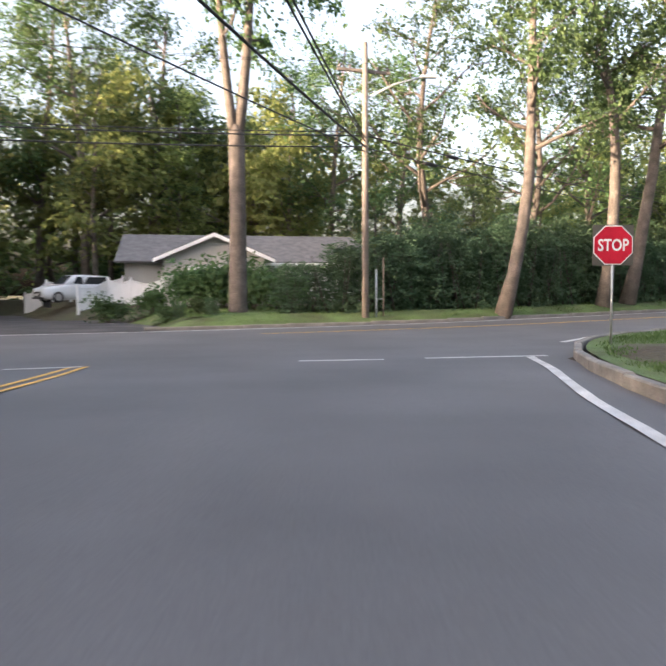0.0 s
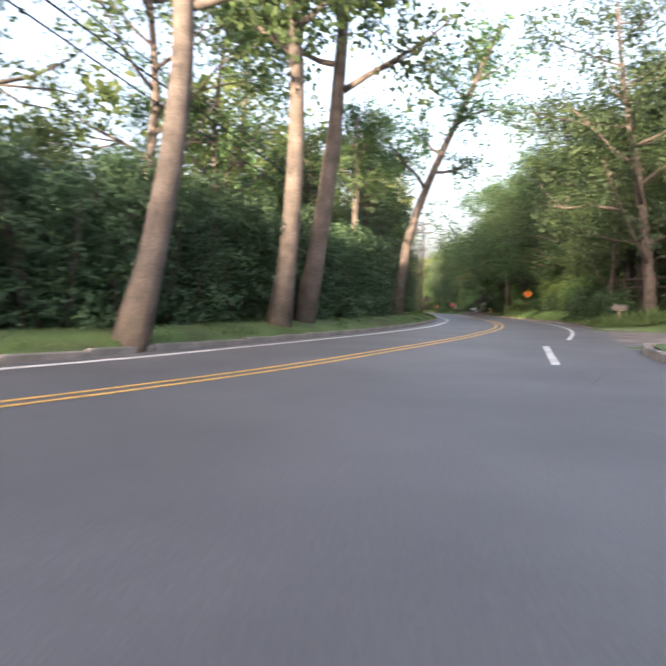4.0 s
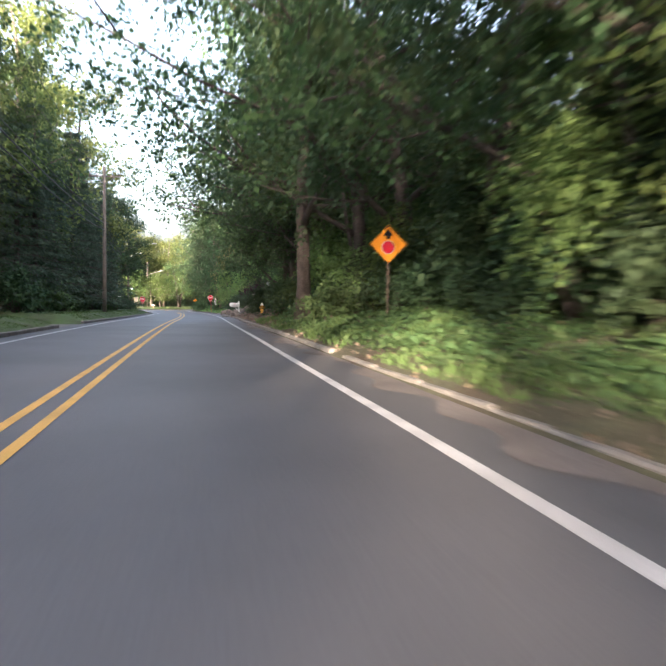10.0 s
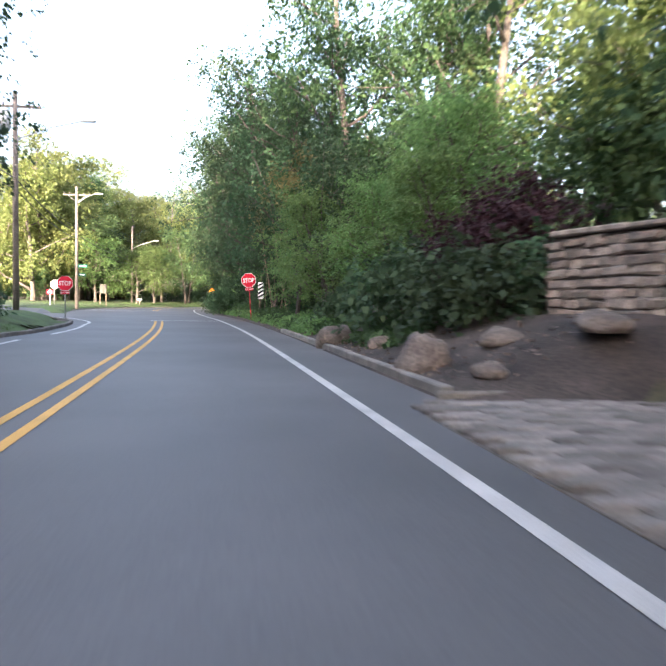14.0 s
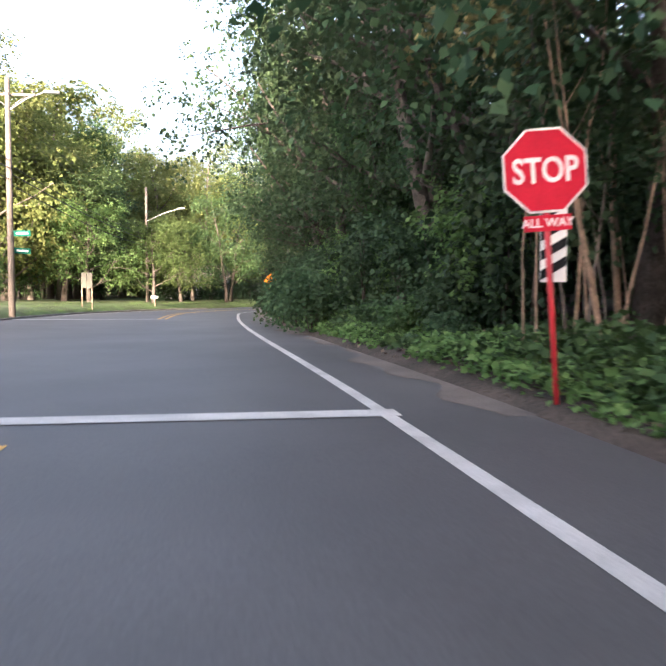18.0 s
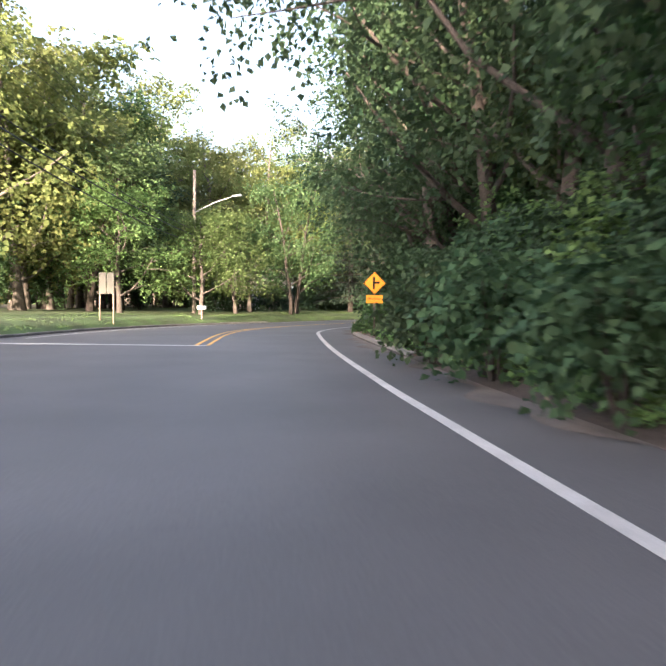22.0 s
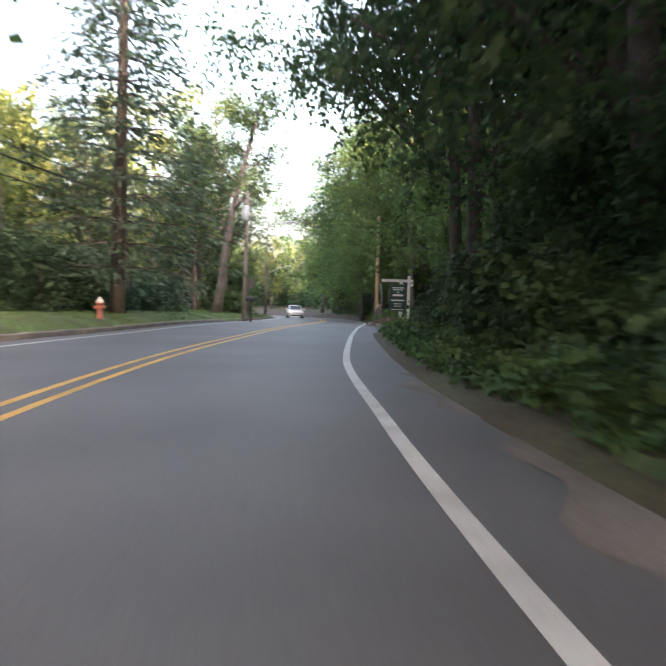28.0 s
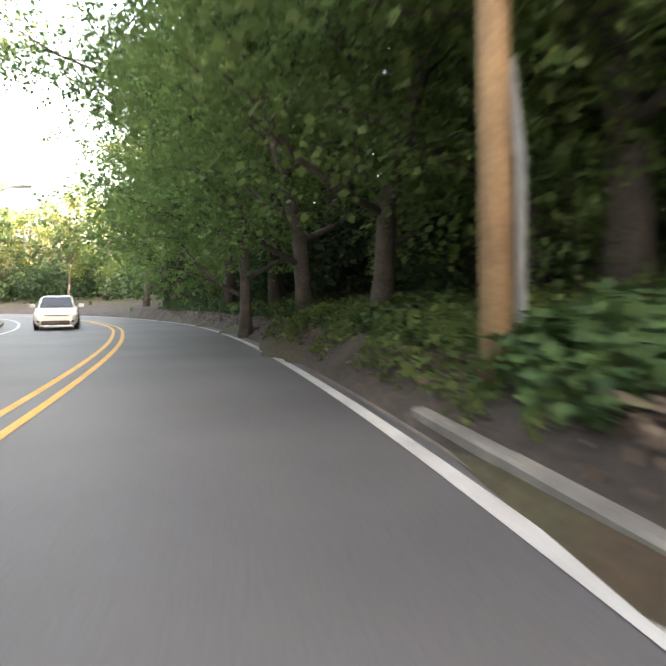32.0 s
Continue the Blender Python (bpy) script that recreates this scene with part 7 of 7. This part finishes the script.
# hanging board, white post, tan board
hx, hy = 163.2, 146.45
hs = empty("hanging_sign", pose(hx, hy, gz(hx, hy), 0, 0, -88), "dark green sign board hung from a pale wooden post", "sign")
zt = 4.62 - gz(hx, hy)
part("post", bevelled(-0.05, -0.05, -0.3, 0.05, 0.05, zt, 0.01), WHITE_WOOD, hs)
part("arm", bevelled(-0.95, -0.04, zt - 0.22, 0.14, 0.04, zt - 0.13, 0.01), WHITE_WOOD, hs)
part("board", bevelled(-0.66, -0.015, zt - 1.25, -0.08, 0.015, zt - 0.3, 0.006), BOARD_GREEN, hs, "dark green board")
for k, (w, h) in enumerate(((0.4, 0.03), (0.34, 0.03), (0.1, 0.03), (0.36, 0.06), (0.46, 0.045), (0.28, 0.022), (0.26, 0.022), (0.44, 0.02))):
    z = zt - 0.42 - (0, 0.07, 0.16, 0.26, 0.44, 0.56, 0.64, 0.76)[k]
    part("text_bar", bevelled(-0.37 - w / 2, -0.02, z - h / 2, -0.37 + w / 2, -0.014, z + h / 2, 0.002, seg=1), SIGN_WHITE, hs, "unreadable pale lettering bar")
for x in (-0.58, -0.16):
    bm = bmesh.new()
    tube(bm, [(x, 0, zt - 0.22), (x, 0, zt - 0.3)], 0.008, 5)
    part("hook", bm, STEEL, hs)
hx, hy = 166.15, 146.85
wp = empty("white_post", pose(hx, hy, gz(hx, hy), 0, 0, -85), "white wooden post with a tan notice board", "post")
zt = 4.55 - gz(hx, hy)
part("shaft", bevelled(-0.07, -0.07, -0.3, 0.07, 0.07, zt, 0.012), WHITE_WOOD, wp)
part("cap", bevelled(-0.09, -0.09, zt, 0.09, 0.09, zt + 0.04, 0.012), WHITE_WOOD, wp)
part("board", bevelled(-0.5, -0.02, zt - 0.75, -0.1, 0.02, zt - 0.3, 0.008), RAW_WOOD, wp, "tan notice board")
for k in range(6):
    part("text_bar", bevelled(-0.46, -0.026, zt - 0.7 + 0.062 * k, -0.14, -0.019, zt - 0.675 + 0.062 * k, 0.001, seg=1), SIGN_BACK, wp, "unreadable lettering bar")

# retaining wall of blocks, drain, stump
rw = empty("retaining_wall", pose(181.0, 146.4, gz(181, 146.4) - 0.1, 0, 0, 238), "low retaining wall of brown concrete blocks", "wall")
bm0 = bevelled(-0.2, -0.11, -0.075, 0.2, 0.11, 0.075, 0.012, seg=1)
meb = bpy.data.meshes.new("block")
bm0.to_mesh(meb)
bm0.free()
meb.materials.append(BLOCK)
for j in range(4):
    for i in range(24 if j < 3 else 22):
        o = new("block", meb)
        o.parent = rw
        o.matrix_basis = Matrix.Translation((0.2 + i * 0.405 + (0.2 if j % 2 else 0), random.uniform(-0.006, 0.006), 0.08 + j * 0.152))
part("coping", bevelled(-0.02, -0.14, 0.61, 9.9, 0.14, 0.68, 0.012), BLOCK, rw)
IRON = mat("cast_iron", (0.16, 0.145, 0.13), 0.75, 0.3, var=0.3, scale=10, bump=0.3)
dx, dy = 179.35, 149.2
dn = empty("storm_drain", pose(dx, dy, road_z(dx, dy) - 0.006, 0, 0, 5), "iron storm drain grate at the driveway's mouth", "drain")
part("pit", bevelled(-0.46, -0.3, -0.05, 0.46, 0.3, 0.004, 0.002, seg=1), SIGN_BLACK, dn)
for k in range(13):
    part("bar", bevelled(-0.44 + k * 0.069, -0.28, 0.0, -0.405 + k * 0.069, 0.28, 0.022, 0.004, seg=1), IRON, dn)
part("hood", bevelled(0.2, -0.72, 0.0, 0.8, -0.34, 0.14, 0.03), KERB, dn, "concrete drain hood")
sx, sy = 184.05, 149.1
st = empty("tree_stump", pose(sx, sy, gz(sx, sy)), "splintered broken tree stump at the wood's edge", "stump")
bm = bmesh.new()
tube(bm, [(0, 0, -0.2), (0.02, 0, 0.1), (0.03, 0.01, 0.3), (0.06, 0.02, 0.5), (0.1, 0.03, 0.7), (0.14, 0.04, 0.86)], [0.36, 0.27, 0.235, 0.21, 0.16, 0.05], 18)
for v in bm.verts:
    v.co += Vector((noise.noise(v.co * 5), noise.noise(v.co * 5 + Vector((5, 0, 0))), 0)) * 0.1
    v.co.z += 0.12 * noise.noise(v.co * 7) * max(0, v.co.z)
part("trunk", bm, DARK_BARK, st)
for px, py, h0, h1, r in ((-0.02, 0.1, 0.5, 1.12, 0.09), (0.06, 0.14, 0.45, 0.9, 0.07), (0.02, 0.0, 0.6, 0.98, 0.05)):
    bm = bmesh.new()
    tube(bm, [(px, py, h0), (px - 0.02, py, (h0 + h1) / 2), (px - 0.05, py + 0.03, h1)], [r, r * 0.7, 0.008], 6)
    part("splinter", bm, NEW_POLE, st, "pale torn splinter")


# ---- house, fence ----
HX, HY, HR = -17.2, 7.9, 14
hz = gz(HX, HY - 2) - 0.3
house = empty("house", pose(HX, HY, hz, 0, 0, HR), "low beige clapboard house with a grey shingle roof", "house")


def clapboards(name, x0, x1, y, z0, z1, parent, peak=None, face=-1):
    """Overlapping boards; above z1 they shorten into a gable up to peak."""
    wall = part(name, bevelled(x0, y + 0.002, z0, x1, y + 0.1, z1, 0.004, seg=1), SIDING, parent)
    z, top_ = z0, peak or z1
    while z < top_ - 0.02:
        h = min(0.16, top_ - z)
        a, b = x0, x1
        bm = bmesh.new()
        if z > z1:
            u = (z - z1) / (peak - z1)
            m = (x0 + x1) / 2
            a, b = m - (m - x0) * (1 - u), m + (x1 - m) * (1 - u)
        vs = [bm.verts.new(p) for p in ((a, y - 0.03, z), (b, y - 0.03, z), (b, y - 0.008, z + h), (a, y - 0.008, z + h), (a, y + 0.1, z), (b, y + 0.1, z), (b, y + 0.1, z + h), (a, y + 0.1, z + h))]
        for f in ((0, 1, 2, 3), (5, 4, 7, 6), (3, 2, 6, 7), (1, 0, 4, 5), (1, 5, 6, 2), (4, 0, 3, 7)):
            bm.faces.new([vs[i] for i in f])
        part("board", bm, SIDING, wall)
        z += 0.16
    return wall


clapboards("front_wall", -2.75, 2.75, 0, 0, 2.9, house, 4.15)
part("body", bevelled(-2.7, 0.1, 0, 2.7, 4, 2.9, 0.01, seg=1), SIDING, house)
part("main_body", bevelled(-5.2, 3.2, 0, 9.6, 10.5, 2.85, 0.01, seg=1), SIDING, house)


def slab(pts, thick, material, name, parent):
    bm = bmesh.new()
    n = (Vector(pts[1]) - Vector(pts[0])).cross(Vector(pts[2]) - Vector(pts[0])).normalized() * thick
    a = [bm.verts.new(p) for p in pts]
    b = [bm.verts.new(Vector(p) + n) for p in pts]
    bm.faces.new(a[::-1])
    bm.faces.new(b)
    for k in range(len(pts)):
        bm.faces.new((a[k], a[(k + 1) % len(pts)], b[(k + 1) % len(pts)], b[k]))
    return part(name, bm, material, parent)


for s in (-1, 1):
    pts = [(0, -0.45, 4.25), (0, 7, 4.25), (s * 3.25, 7, 2.85), (s * 3.25, -0.45, 2.85)]
    slab(pts if s > 0 else pts[::-1], -0.12, SHINGLE, "roof", house)
    bm = bmesh.new()
    a, b = Vector((0, -0.47, 4.14)), Vector((s * 3.28, -0.47, 2.72))
    vs = [bm.verts.new(p + Vector((0, dy, dz))) for p in (a, b) for dy in (0, 0.04) for dz in (0, 0.2)]
    for f in ((0, 1, 5, 4), (2, 6, 7, 3), (1, 3, 7, 5), (0, 4, 6, 2), (4, 5, 7, 6), (0, 2, 3, 1)):
        bm.faces.new([vs[i] for i in f])
    part("bargeboard", bm, VINYL, house, "white gable board")
slab([(-5.7, 2.7, 2.85), (10.1, 2.7, 2.85), (9.0, 6.8, 4.75), (-5.7, 6.8, 4.75)], 0.12, SHINGLE, "roof", house)
slab([(-5.7, 6.8, 4.75), (9.0, 6.8, 4.75), (10.1, 11, 2.85), (-5.7, 11, 2.85)], 0.12, SHINGLE, "roof", house)
slab([(10.1, 2.7, 2.85), (10.1, 11, 2.85), (9.0, 6.8, 4.75)], 0.12, SHINGLE, "roof", house)
bm = bmesh.new()
bm.faces.new([bm.verts.new(p) for p in ((-5.25, 2.9, 2.85), (-5.25, 6.8, 4.62), (-5.25, 10.6, 2.85))])
part("gable_end", bm, SIDING, house)
part("gutter", bevelled(2.75, 2.6, 2.72, 10.1, 2.75, 2.88, 0.02), VINYL, house, "white gutter")
for x in (3.6, 6.6, 9.4):
    part("porch_column", bevelled(x - 0.06, 2.7, 0, x + 0.06, 2.82, 2.75, 0.01), VINYL, house, "white porch column")
for x0, x1, z0, z1, y in ((-1.0, 0.3, 1.3, 2.5, -0.03), (4.4, 5.8, 1.1, 2.4, 3.16), (7.4, 8.6, 1.1, 2.4, 3.16)):
    win = part("window", bevelled(x0, y - 0.03, z0, x1, y + 0.03, z1, 0.01), VINYL, house, "white-framed window")
    for a, b in ((x0 + 0.06, (x0 + x1) / 2 - 0.03), ((x0 + x1) / 2 + 0.03, x1 - 0.06)):
        part("pane", bevelled(a, y - 0.04, z0 + 0.06, b, y - 0.028, z1 - 0.06, 0.004, seg=1), GLASS, win)
for x in (-1.42, 0.34):
    part("shutter", bevelled(x, -0.06, 1.25, x + 0.38, -0.025, 2.55, 0.01), VINYL, house, "white window shutter")
part("door", bevelled(3.0, 3.12, 0.1, 3.95, 3.18, 2.15, 0.01), VINYL, house)


def picket_fence(pts, h, label):
    t = empty("vinyl_fence", pose(0, 0, 0), label, "fence", "white fences")
    for k, (x, y) in enumerate(pts):
        g = gz(x, y)
        part("fence_post", bevelled(x - 0.07, y - 0.07, g - 0.2, x + 0.07, y + 0.07, g + h + 0.15, 0.012), VINYL, t)
        bm = bmesh.new()
        tube(bm, [(x, y, g + h + 0.15), (x, y, g + h + 0.25)], [0.1, 0.01], 4)
        part("post_cap", bm, VINYL, t)
    for (x0, y0), (x1, y1) in zip(pts, pts[1:]):
        g0, g1 = gz(x0, y0), gz(x1, y1)
        n = 8
        for i in range(n):
            bm = bmesh.new()
            u, v = i / n + 0.004, (i + 1) / n - 0.004
            dip = [0.22 * math.sin(math.pi * w) for w in (u, v)]
            lo = [(x0 + (x1 - x0) * w, y0 + (y1 - y0) * w) for w in (u, v)]
            gg = [g0 + (g1 - g0) * w for w in (u, v)]
            d = Vector((y1 - y0, x0 - x1, 0)).normalized() * 0.02
            vs = []
            for sgn in (-1, 1):
                for (px, py), z, hh in ((lo[0], gg[0], 0.06), (lo[1], gg[1], 0.06), (lo[1], gg[1], h - dip[1]), (lo[0], gg[0], h - dip[0])):
                    vs.append(bm.verts.new((px + d.x * sgn, py + d.y * sgn, z + hh)))
            for f in ((0, 1, 2, 3), (7, 6, 5, 4), (3, 2, 6, 7), (1, 0, 4, 5), (0, 3, 7, 4), (2, 1, 5, 6)):
                bm.faces.new([vs[i2] for i2 in f])
            part("board", bm, VINYL, t)
        bm = bmesh.new()
        tube(bm, [(x0, y0, g0 + h + 0.02), ((x0 + x1) / 2, (y0 + y1) / 2, (g0 + g1) / 2 + h - 0.22), (x1, y1, g1 + h + 0.02)], 0.04, 6)
        part("top_rail", bm, VINYL, t)
    return t


picket_fence([(-33.6, 18.0), (-31.6, 17.2), (-29.4, 16.3), (-27.2, 15.6), (-25.2, 15.0)], 1.5, "white vinyl privacy fence with a dipped top")
picket_fence([(-25.0, 7.9), (-24.2, 10.2), (-22.6, 9.6), (-20.6, 9.2)], 1.4, "white vinyl fence beside the house")
bin_ = empty("rubbish_bin", pose(-30.4, 14.9, gz(-30.4, 14.9), 0, 0, 20), "dark wheeled rubbish bin by the fence", "bin")
bmx = bevelled(-0.3, -0.3, 0.05, 0.3, 0.3, 0.95, 0.04)
for v in bmx.verts:
    if v.co.z < 0.5:
        v.co.x *= 0.82
        v.co.y *= 0.82
part("body", bmx, MAILBLACK, bin_)
part("lid", bevelled(-0.33, -0.34, 0.95, 0.33, 0.32, 1.03, 0.03), MAILBLACK, bin_)


def far_house(x, y, z, rz, width, wall_mat, label):
    """A small gabled house behind trees."""
    t = empty("house", pose(x, y, z, 0, 0, rz), label, "house", "houses")
    w, d, h = width / 2, 7.0, 3.1
    wall = part("wall", bevelled(-w, 0, -0.6, w, d, h, 0.02, seg=1), wall_mat, t)
    bm = bmesh.new()
    for yy in (0.0, d):
        bm.faces.new([bm.verts.new(p) for p in ((-w, yy, h), (w, yy, h), (0, yy, h + w * 0.55))])
    part("gable", bm, wall_mat, t)
    for sgn in (-1, 1):
        pts = [(0, -0.4, h + w * 0.55 + 0.05), (0, d + 0.4, h + w * 0.55 + 0.05), (sgn * (w + 0.4), d + 0.4, h - 0.17), (sgn * (w + 0.4), -0.4, h - 0.17)]
        slab(pts if sgn > 0 else pts[::-1], -0.14, SHINGLE, "roof", t)
    part("door", bevelled(-0.5, -0.05, 0, 0.5, 0.02, 2.1, 0.02), VINYL, t, "white front door")
    for x0 in (-w * 0.75, w * 0.4):
        win = part("window", bevelled(x0, -0.06, 0.9, x0 + 1.1, 0.02, 2.3, 0.02), VINYL, t, "white-framed window")
        for a in (0.07, 0.58):
            part("pane", bevelled(x0 + a, -0.075, 0.98, x0 + a + 0.45, -0.055, 2.22, 0.004, seg=1), GLASS, win)
    for x0 in (-w + 0.12, w - 0.12):
        part("corner_board", bevelled(x0 - 0.1, -0.03, -0.3, x0 + 0.1, 0.01, h, 0.008), VINYL, t)
    return t


# the pinkish glow of sunlight is put into this siding's colour
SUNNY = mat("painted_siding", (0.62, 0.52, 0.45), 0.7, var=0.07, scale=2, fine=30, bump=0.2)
far_house(136.2, 163.0, gz(136.2, 163.0), -25, 7.0, SUNNY, "pale house glimpsed between the lawn trees")
far_house(167.2, 167.6, gz(167.2, 167.6), 5, 6.0, VINYL, "white house glimpsed behind tall trunks")
bx, by = 185.12, 147.02
nbx = empty("tree_box", pose(bx, by, 5.2, 0, 0, 95), "small white box fixed to a slender trunk", "box")
part("body", bevelled(-0.07, -0.07, 0, 0.07, 0.2, 0.19, 0.012), SIGN_WHITE, nbx)
part("lid", bevelled(-0.085, -0.085, 0.19, 0.085, 0.2, 0.21, 0.006), GREY_PAINT, nbx)
bx, by = 137.8, 141.2
lab = empty("small_sign", pose(bx, by, gz(bx, by), 0, 12, -70), "small white plate on a short stake in the weeds", "sign")
hb = 2.85 - gz(bx, by)
part("plate", bevelled(-0.13, 0, hb - 0.06, 0.13, 0.012, hb + 0.06, 0.003, seg=1), SIGN_WHITE, lab)
part("text_bar", bevelled(-0.09, -0.004, hb - 0.02, 0.09, 0.0, hb + 0.02, 0.001, seg=1), SIGN_BACK, lab)
post(lab, hb, 0.012, STEEL, name="stake", y=0.024)


# ---- cars ----
def loft(sections, cap=True):
    """Rings of points joined end to end."""
    bm = bmesh.new()
    rings = [[bm.verts.new(p) for p in s] for s in sections]
    n = len(rings[0])
    for a, b in zip(rings, rings[1:]):
        for k in range(n):
            f = bm.faces.new((a[k], a[(k + 1) % n], b[(k + 1) % n], b[k]))
            f.smooth = True
    if cap:
        bm.faces.new(rings[0][::-1])
        bm.faces.new(rings[-1])
    bmesh.ops.recalc_face_normals(bm, faces=bm.faces)
    return bm


def ring(y, z0, z1, w, shoulder, top_in):
    """A car's cross-section: floor, sill, side, shoulder, deck."""
    half = [(w * 0.86, z0), (w * 0.97, z0 + 0.12), (w, z0 + (z1 - z0) * 0.45), (w * 0.985, z0 + (z1 - z0) * 0.8), (w * shoulder, z1 - 0.015), (w * top_in, z1), (w * 0.35, z1 + 0.015)]
    return [(x, y, z) for x, z in half] + [(-x, y, z) for x, z in half[::-1]]


def car(x, y, rz, paint, label, tall=False, sleek=False):
    """Front towards -y."""
    t = empty("car", pose(x, y, max(road_z(x, y), gz(x, y) + 0.02), 0, 0, rz), label, "car", "cars")
    L, W, H = (4.7, 0.94, 1.72) if tall else (4.5, 0.88, 1.46)
    belt = 1.08 if tall else 0.92
    f = L / 2
    secs = [ring(-f, 0.34, belt - 0.36, W * 0.72, 0.9, 0.7), ring(-f + 0.12, 0.24, belt - 0.22, W * 0.9, 0.92, 0.75), ring(-f + 0.5, 0.2, belt - 0.12, W * 0.98, 0.93, 0.8),
            ring(-f + 1.25, 0.2, belt, W, 0.94, 0.84), ring(0.2, 0.2, belt + 0.03, W, 0.94, 0.86), ring(f - 0.9, 0.2, belt + 0.06, W, 0.94, 0.86), ring(f - 0.25, 0.24, belt + 0.03, W * 0.95, 0.93, 0.82), ring(f, 0.36, belt - 0.1, W * 0.82, 0.9, 0.75)]
    body = part("body", loft(secs), paint, t)

    def hoop(y0, w0, z0, w1, y1, z1):
        return [(-w0, y0, z0), (-w1, y1, z1 - 0.05), (-w1 * 0.85, y1, z1), (w1 * 0.85, y1, z1), (w1, y1, z1 - 0.05), (w0, y0, z0)]
    y_ws, y_rt, y_rb, y_rr = (-f + 1.3, -f + 2.0, f - 1.1 if not tall else f - 0.5, f - 0.25)
    hoops = [hoop(y_ws, W * 0.86, belt - 0.02, W * 0.84, y_ws + 0.02, belt), hoop(y_ws + 0.35, W * 0.86, belt, W * 0.78, y_ws + 0.42, belt + (H - belt) * 0.62),
             hoop(y_rt, W * 0.86, belt, W * 0.72, y_rt, H - 0.03), hoop(0.3, W * 0.86, belt, W * 0.72, 0.3, H), hoop(y_rb, W * 0.86, belt, W * 0.7, y_rb, H - 0.06), hoop(y_rr, W * 0.82, belt, W * 0.66, y_rr, belt + 0.08)]
    part("cabin", loft(hoops), paint, t)
    bm = bmesh.new()
    za, zb_ = belt + 0.03, H - 0.1
    bm.faces.new([bm.verts.new(p) for p in ((-W * 0.76, y_ws + 0.02, za), (W * 0.76, y_ws + 0.02, za), (W * 0.62, y_rt - 0.07, zb_), (-W * 0.62, y_rt - 0.07, zb_))])
    wsn = part("windscreen", bm, GLASS, t, "dark windscreen")
    wsn.location = (0, -0.05, 0.03)
    for s in (-1, 1):
        for y0, y1 in ((y_ws + 0.55, 0.15), (0.22, y_rb - 0.1)):
            bm = bmesh.new()
            pts = [(s * W * 0.885, y0, belt + 0.05), (s * W * 0.885, y1, belt + 0.05), (s * W * 0.76, y1 - 0.02, H - 0.14), (s * W * 0.76, y0 + 0.3, H - 0.14)]
            bm.faces.new([bm.verts.new(p) for p in pts])
            part("side_window", bm, GLASS, t)
        bm = bevelled(s * W * 1.12 - 0.11, y_ws + 0.35, belt + 0.02, s * W * 1.12 + 0.11, y_ws + 0.45, belt + 0.17, 0.03)
        part("mirror", bm, paint, t)
        # headlight
        bm = bmesh.new()
        y0 = -f + 0.02
        vs = [(s * W * 0.5, y0 - 0.02, belt - 0.34), (s * W * 0.86, y0 + 0.16, belt - 0.3), (s * W * 0.93, y0 + 0.36, belt - 0.2), (s * W * 0.6, y0 + 0.04, belt - 0.25)]
        bm.faces.new([bm.verts.new(p) for p in vs])
        h = part("headlight", bm, LENS, t, "clear headlight")
        h.location = (0, -0.02, 0.01)
        if sleek:
            bm = bmesh.new()
            bm.faces.new([bm.verts.new(p) for p in ((s * W * 0.46, y0 - 0.03, 0.34), (s * W * 0.8, y0 + 0.06, 0.34), (s * W * 0.82, y0 + 0.08, 0.52))])
            part("air_intake", bm, TRIM, t).location = (0, -0.03, 0)
        for y0 in (-f + 0.85, f - 0.85):
            wh = new("wheel")
            wh.parent = t
            wh.location = (s * (W - 0.09), y0, 0.33)
            bm = bmesh.new()
            tube(bm, [(-0.1, 0, 0), (-0.09, 0, 0), (0.09, 0, 0), (0.1, 0, 0)], [0.28, 0.33, 0.33, 0.28], 20)
            part("tyre", bm, RUBBER, wh)
            bm = bmesh.new()
            tube(bm, [(-0.106, 0, 0), (0.106, 0, 0)], [0.22, 0.22], 16)
            part("rim", bm, RIM, wh)
    if sleek:
        part("grille", bevelled(-W * 0.62, -f - 0.05, 0.23, W * 0.62, -f + 0.1, 0.4, 0.04), TRIM, t, "wide black lower grille")
        part("badge_strip", bevelled(-W * 0.5, -f - 0.03, 0.6, W * 0.5, -f + 0.1, 0.635, 0.012), TRIM, t, "thin dark strip between the headlights")
        part("splitter", bevelled(-W * 0.72, -f - 0.05, 0.17, W * 0.72, -f + 0.2, 0.225, 0.02), paint, t)
    else:
        part("grille", bevelled(-W * 0.46, -f - 0.035, 0.36, W * 0.46, -f + 0.1, belt - 0.42, 0.03), TRIM, t, "black grille")
    if not sleek:
        part("bumper", bevelled(-W * 0.7, -f - 0.04, 0.22, W * 0.7, -f + 0.2, 0.34, 0.03), TRIM, t)
    part("number_plate", bevelled(-0.17, -f - 0.055, 0.42, 0.17, -f - 0.03, 0.55, 0.004, seg=1), SIGN_WHITE, t, "white plate with a plain bar")
    return t


car(213.6, 160.9, -75, CAR_WHITE, "white sedan coming along the far lane", sleek=True)
car(19.0, 0.7, -40, CAR_BLACK, "black sport utility vehicle waiting in the driveway", tall=True)
car(-27.2, 12.2, -38, CAR_WHITE, "white sport utility vehicle parked on the driveway", tall=True)
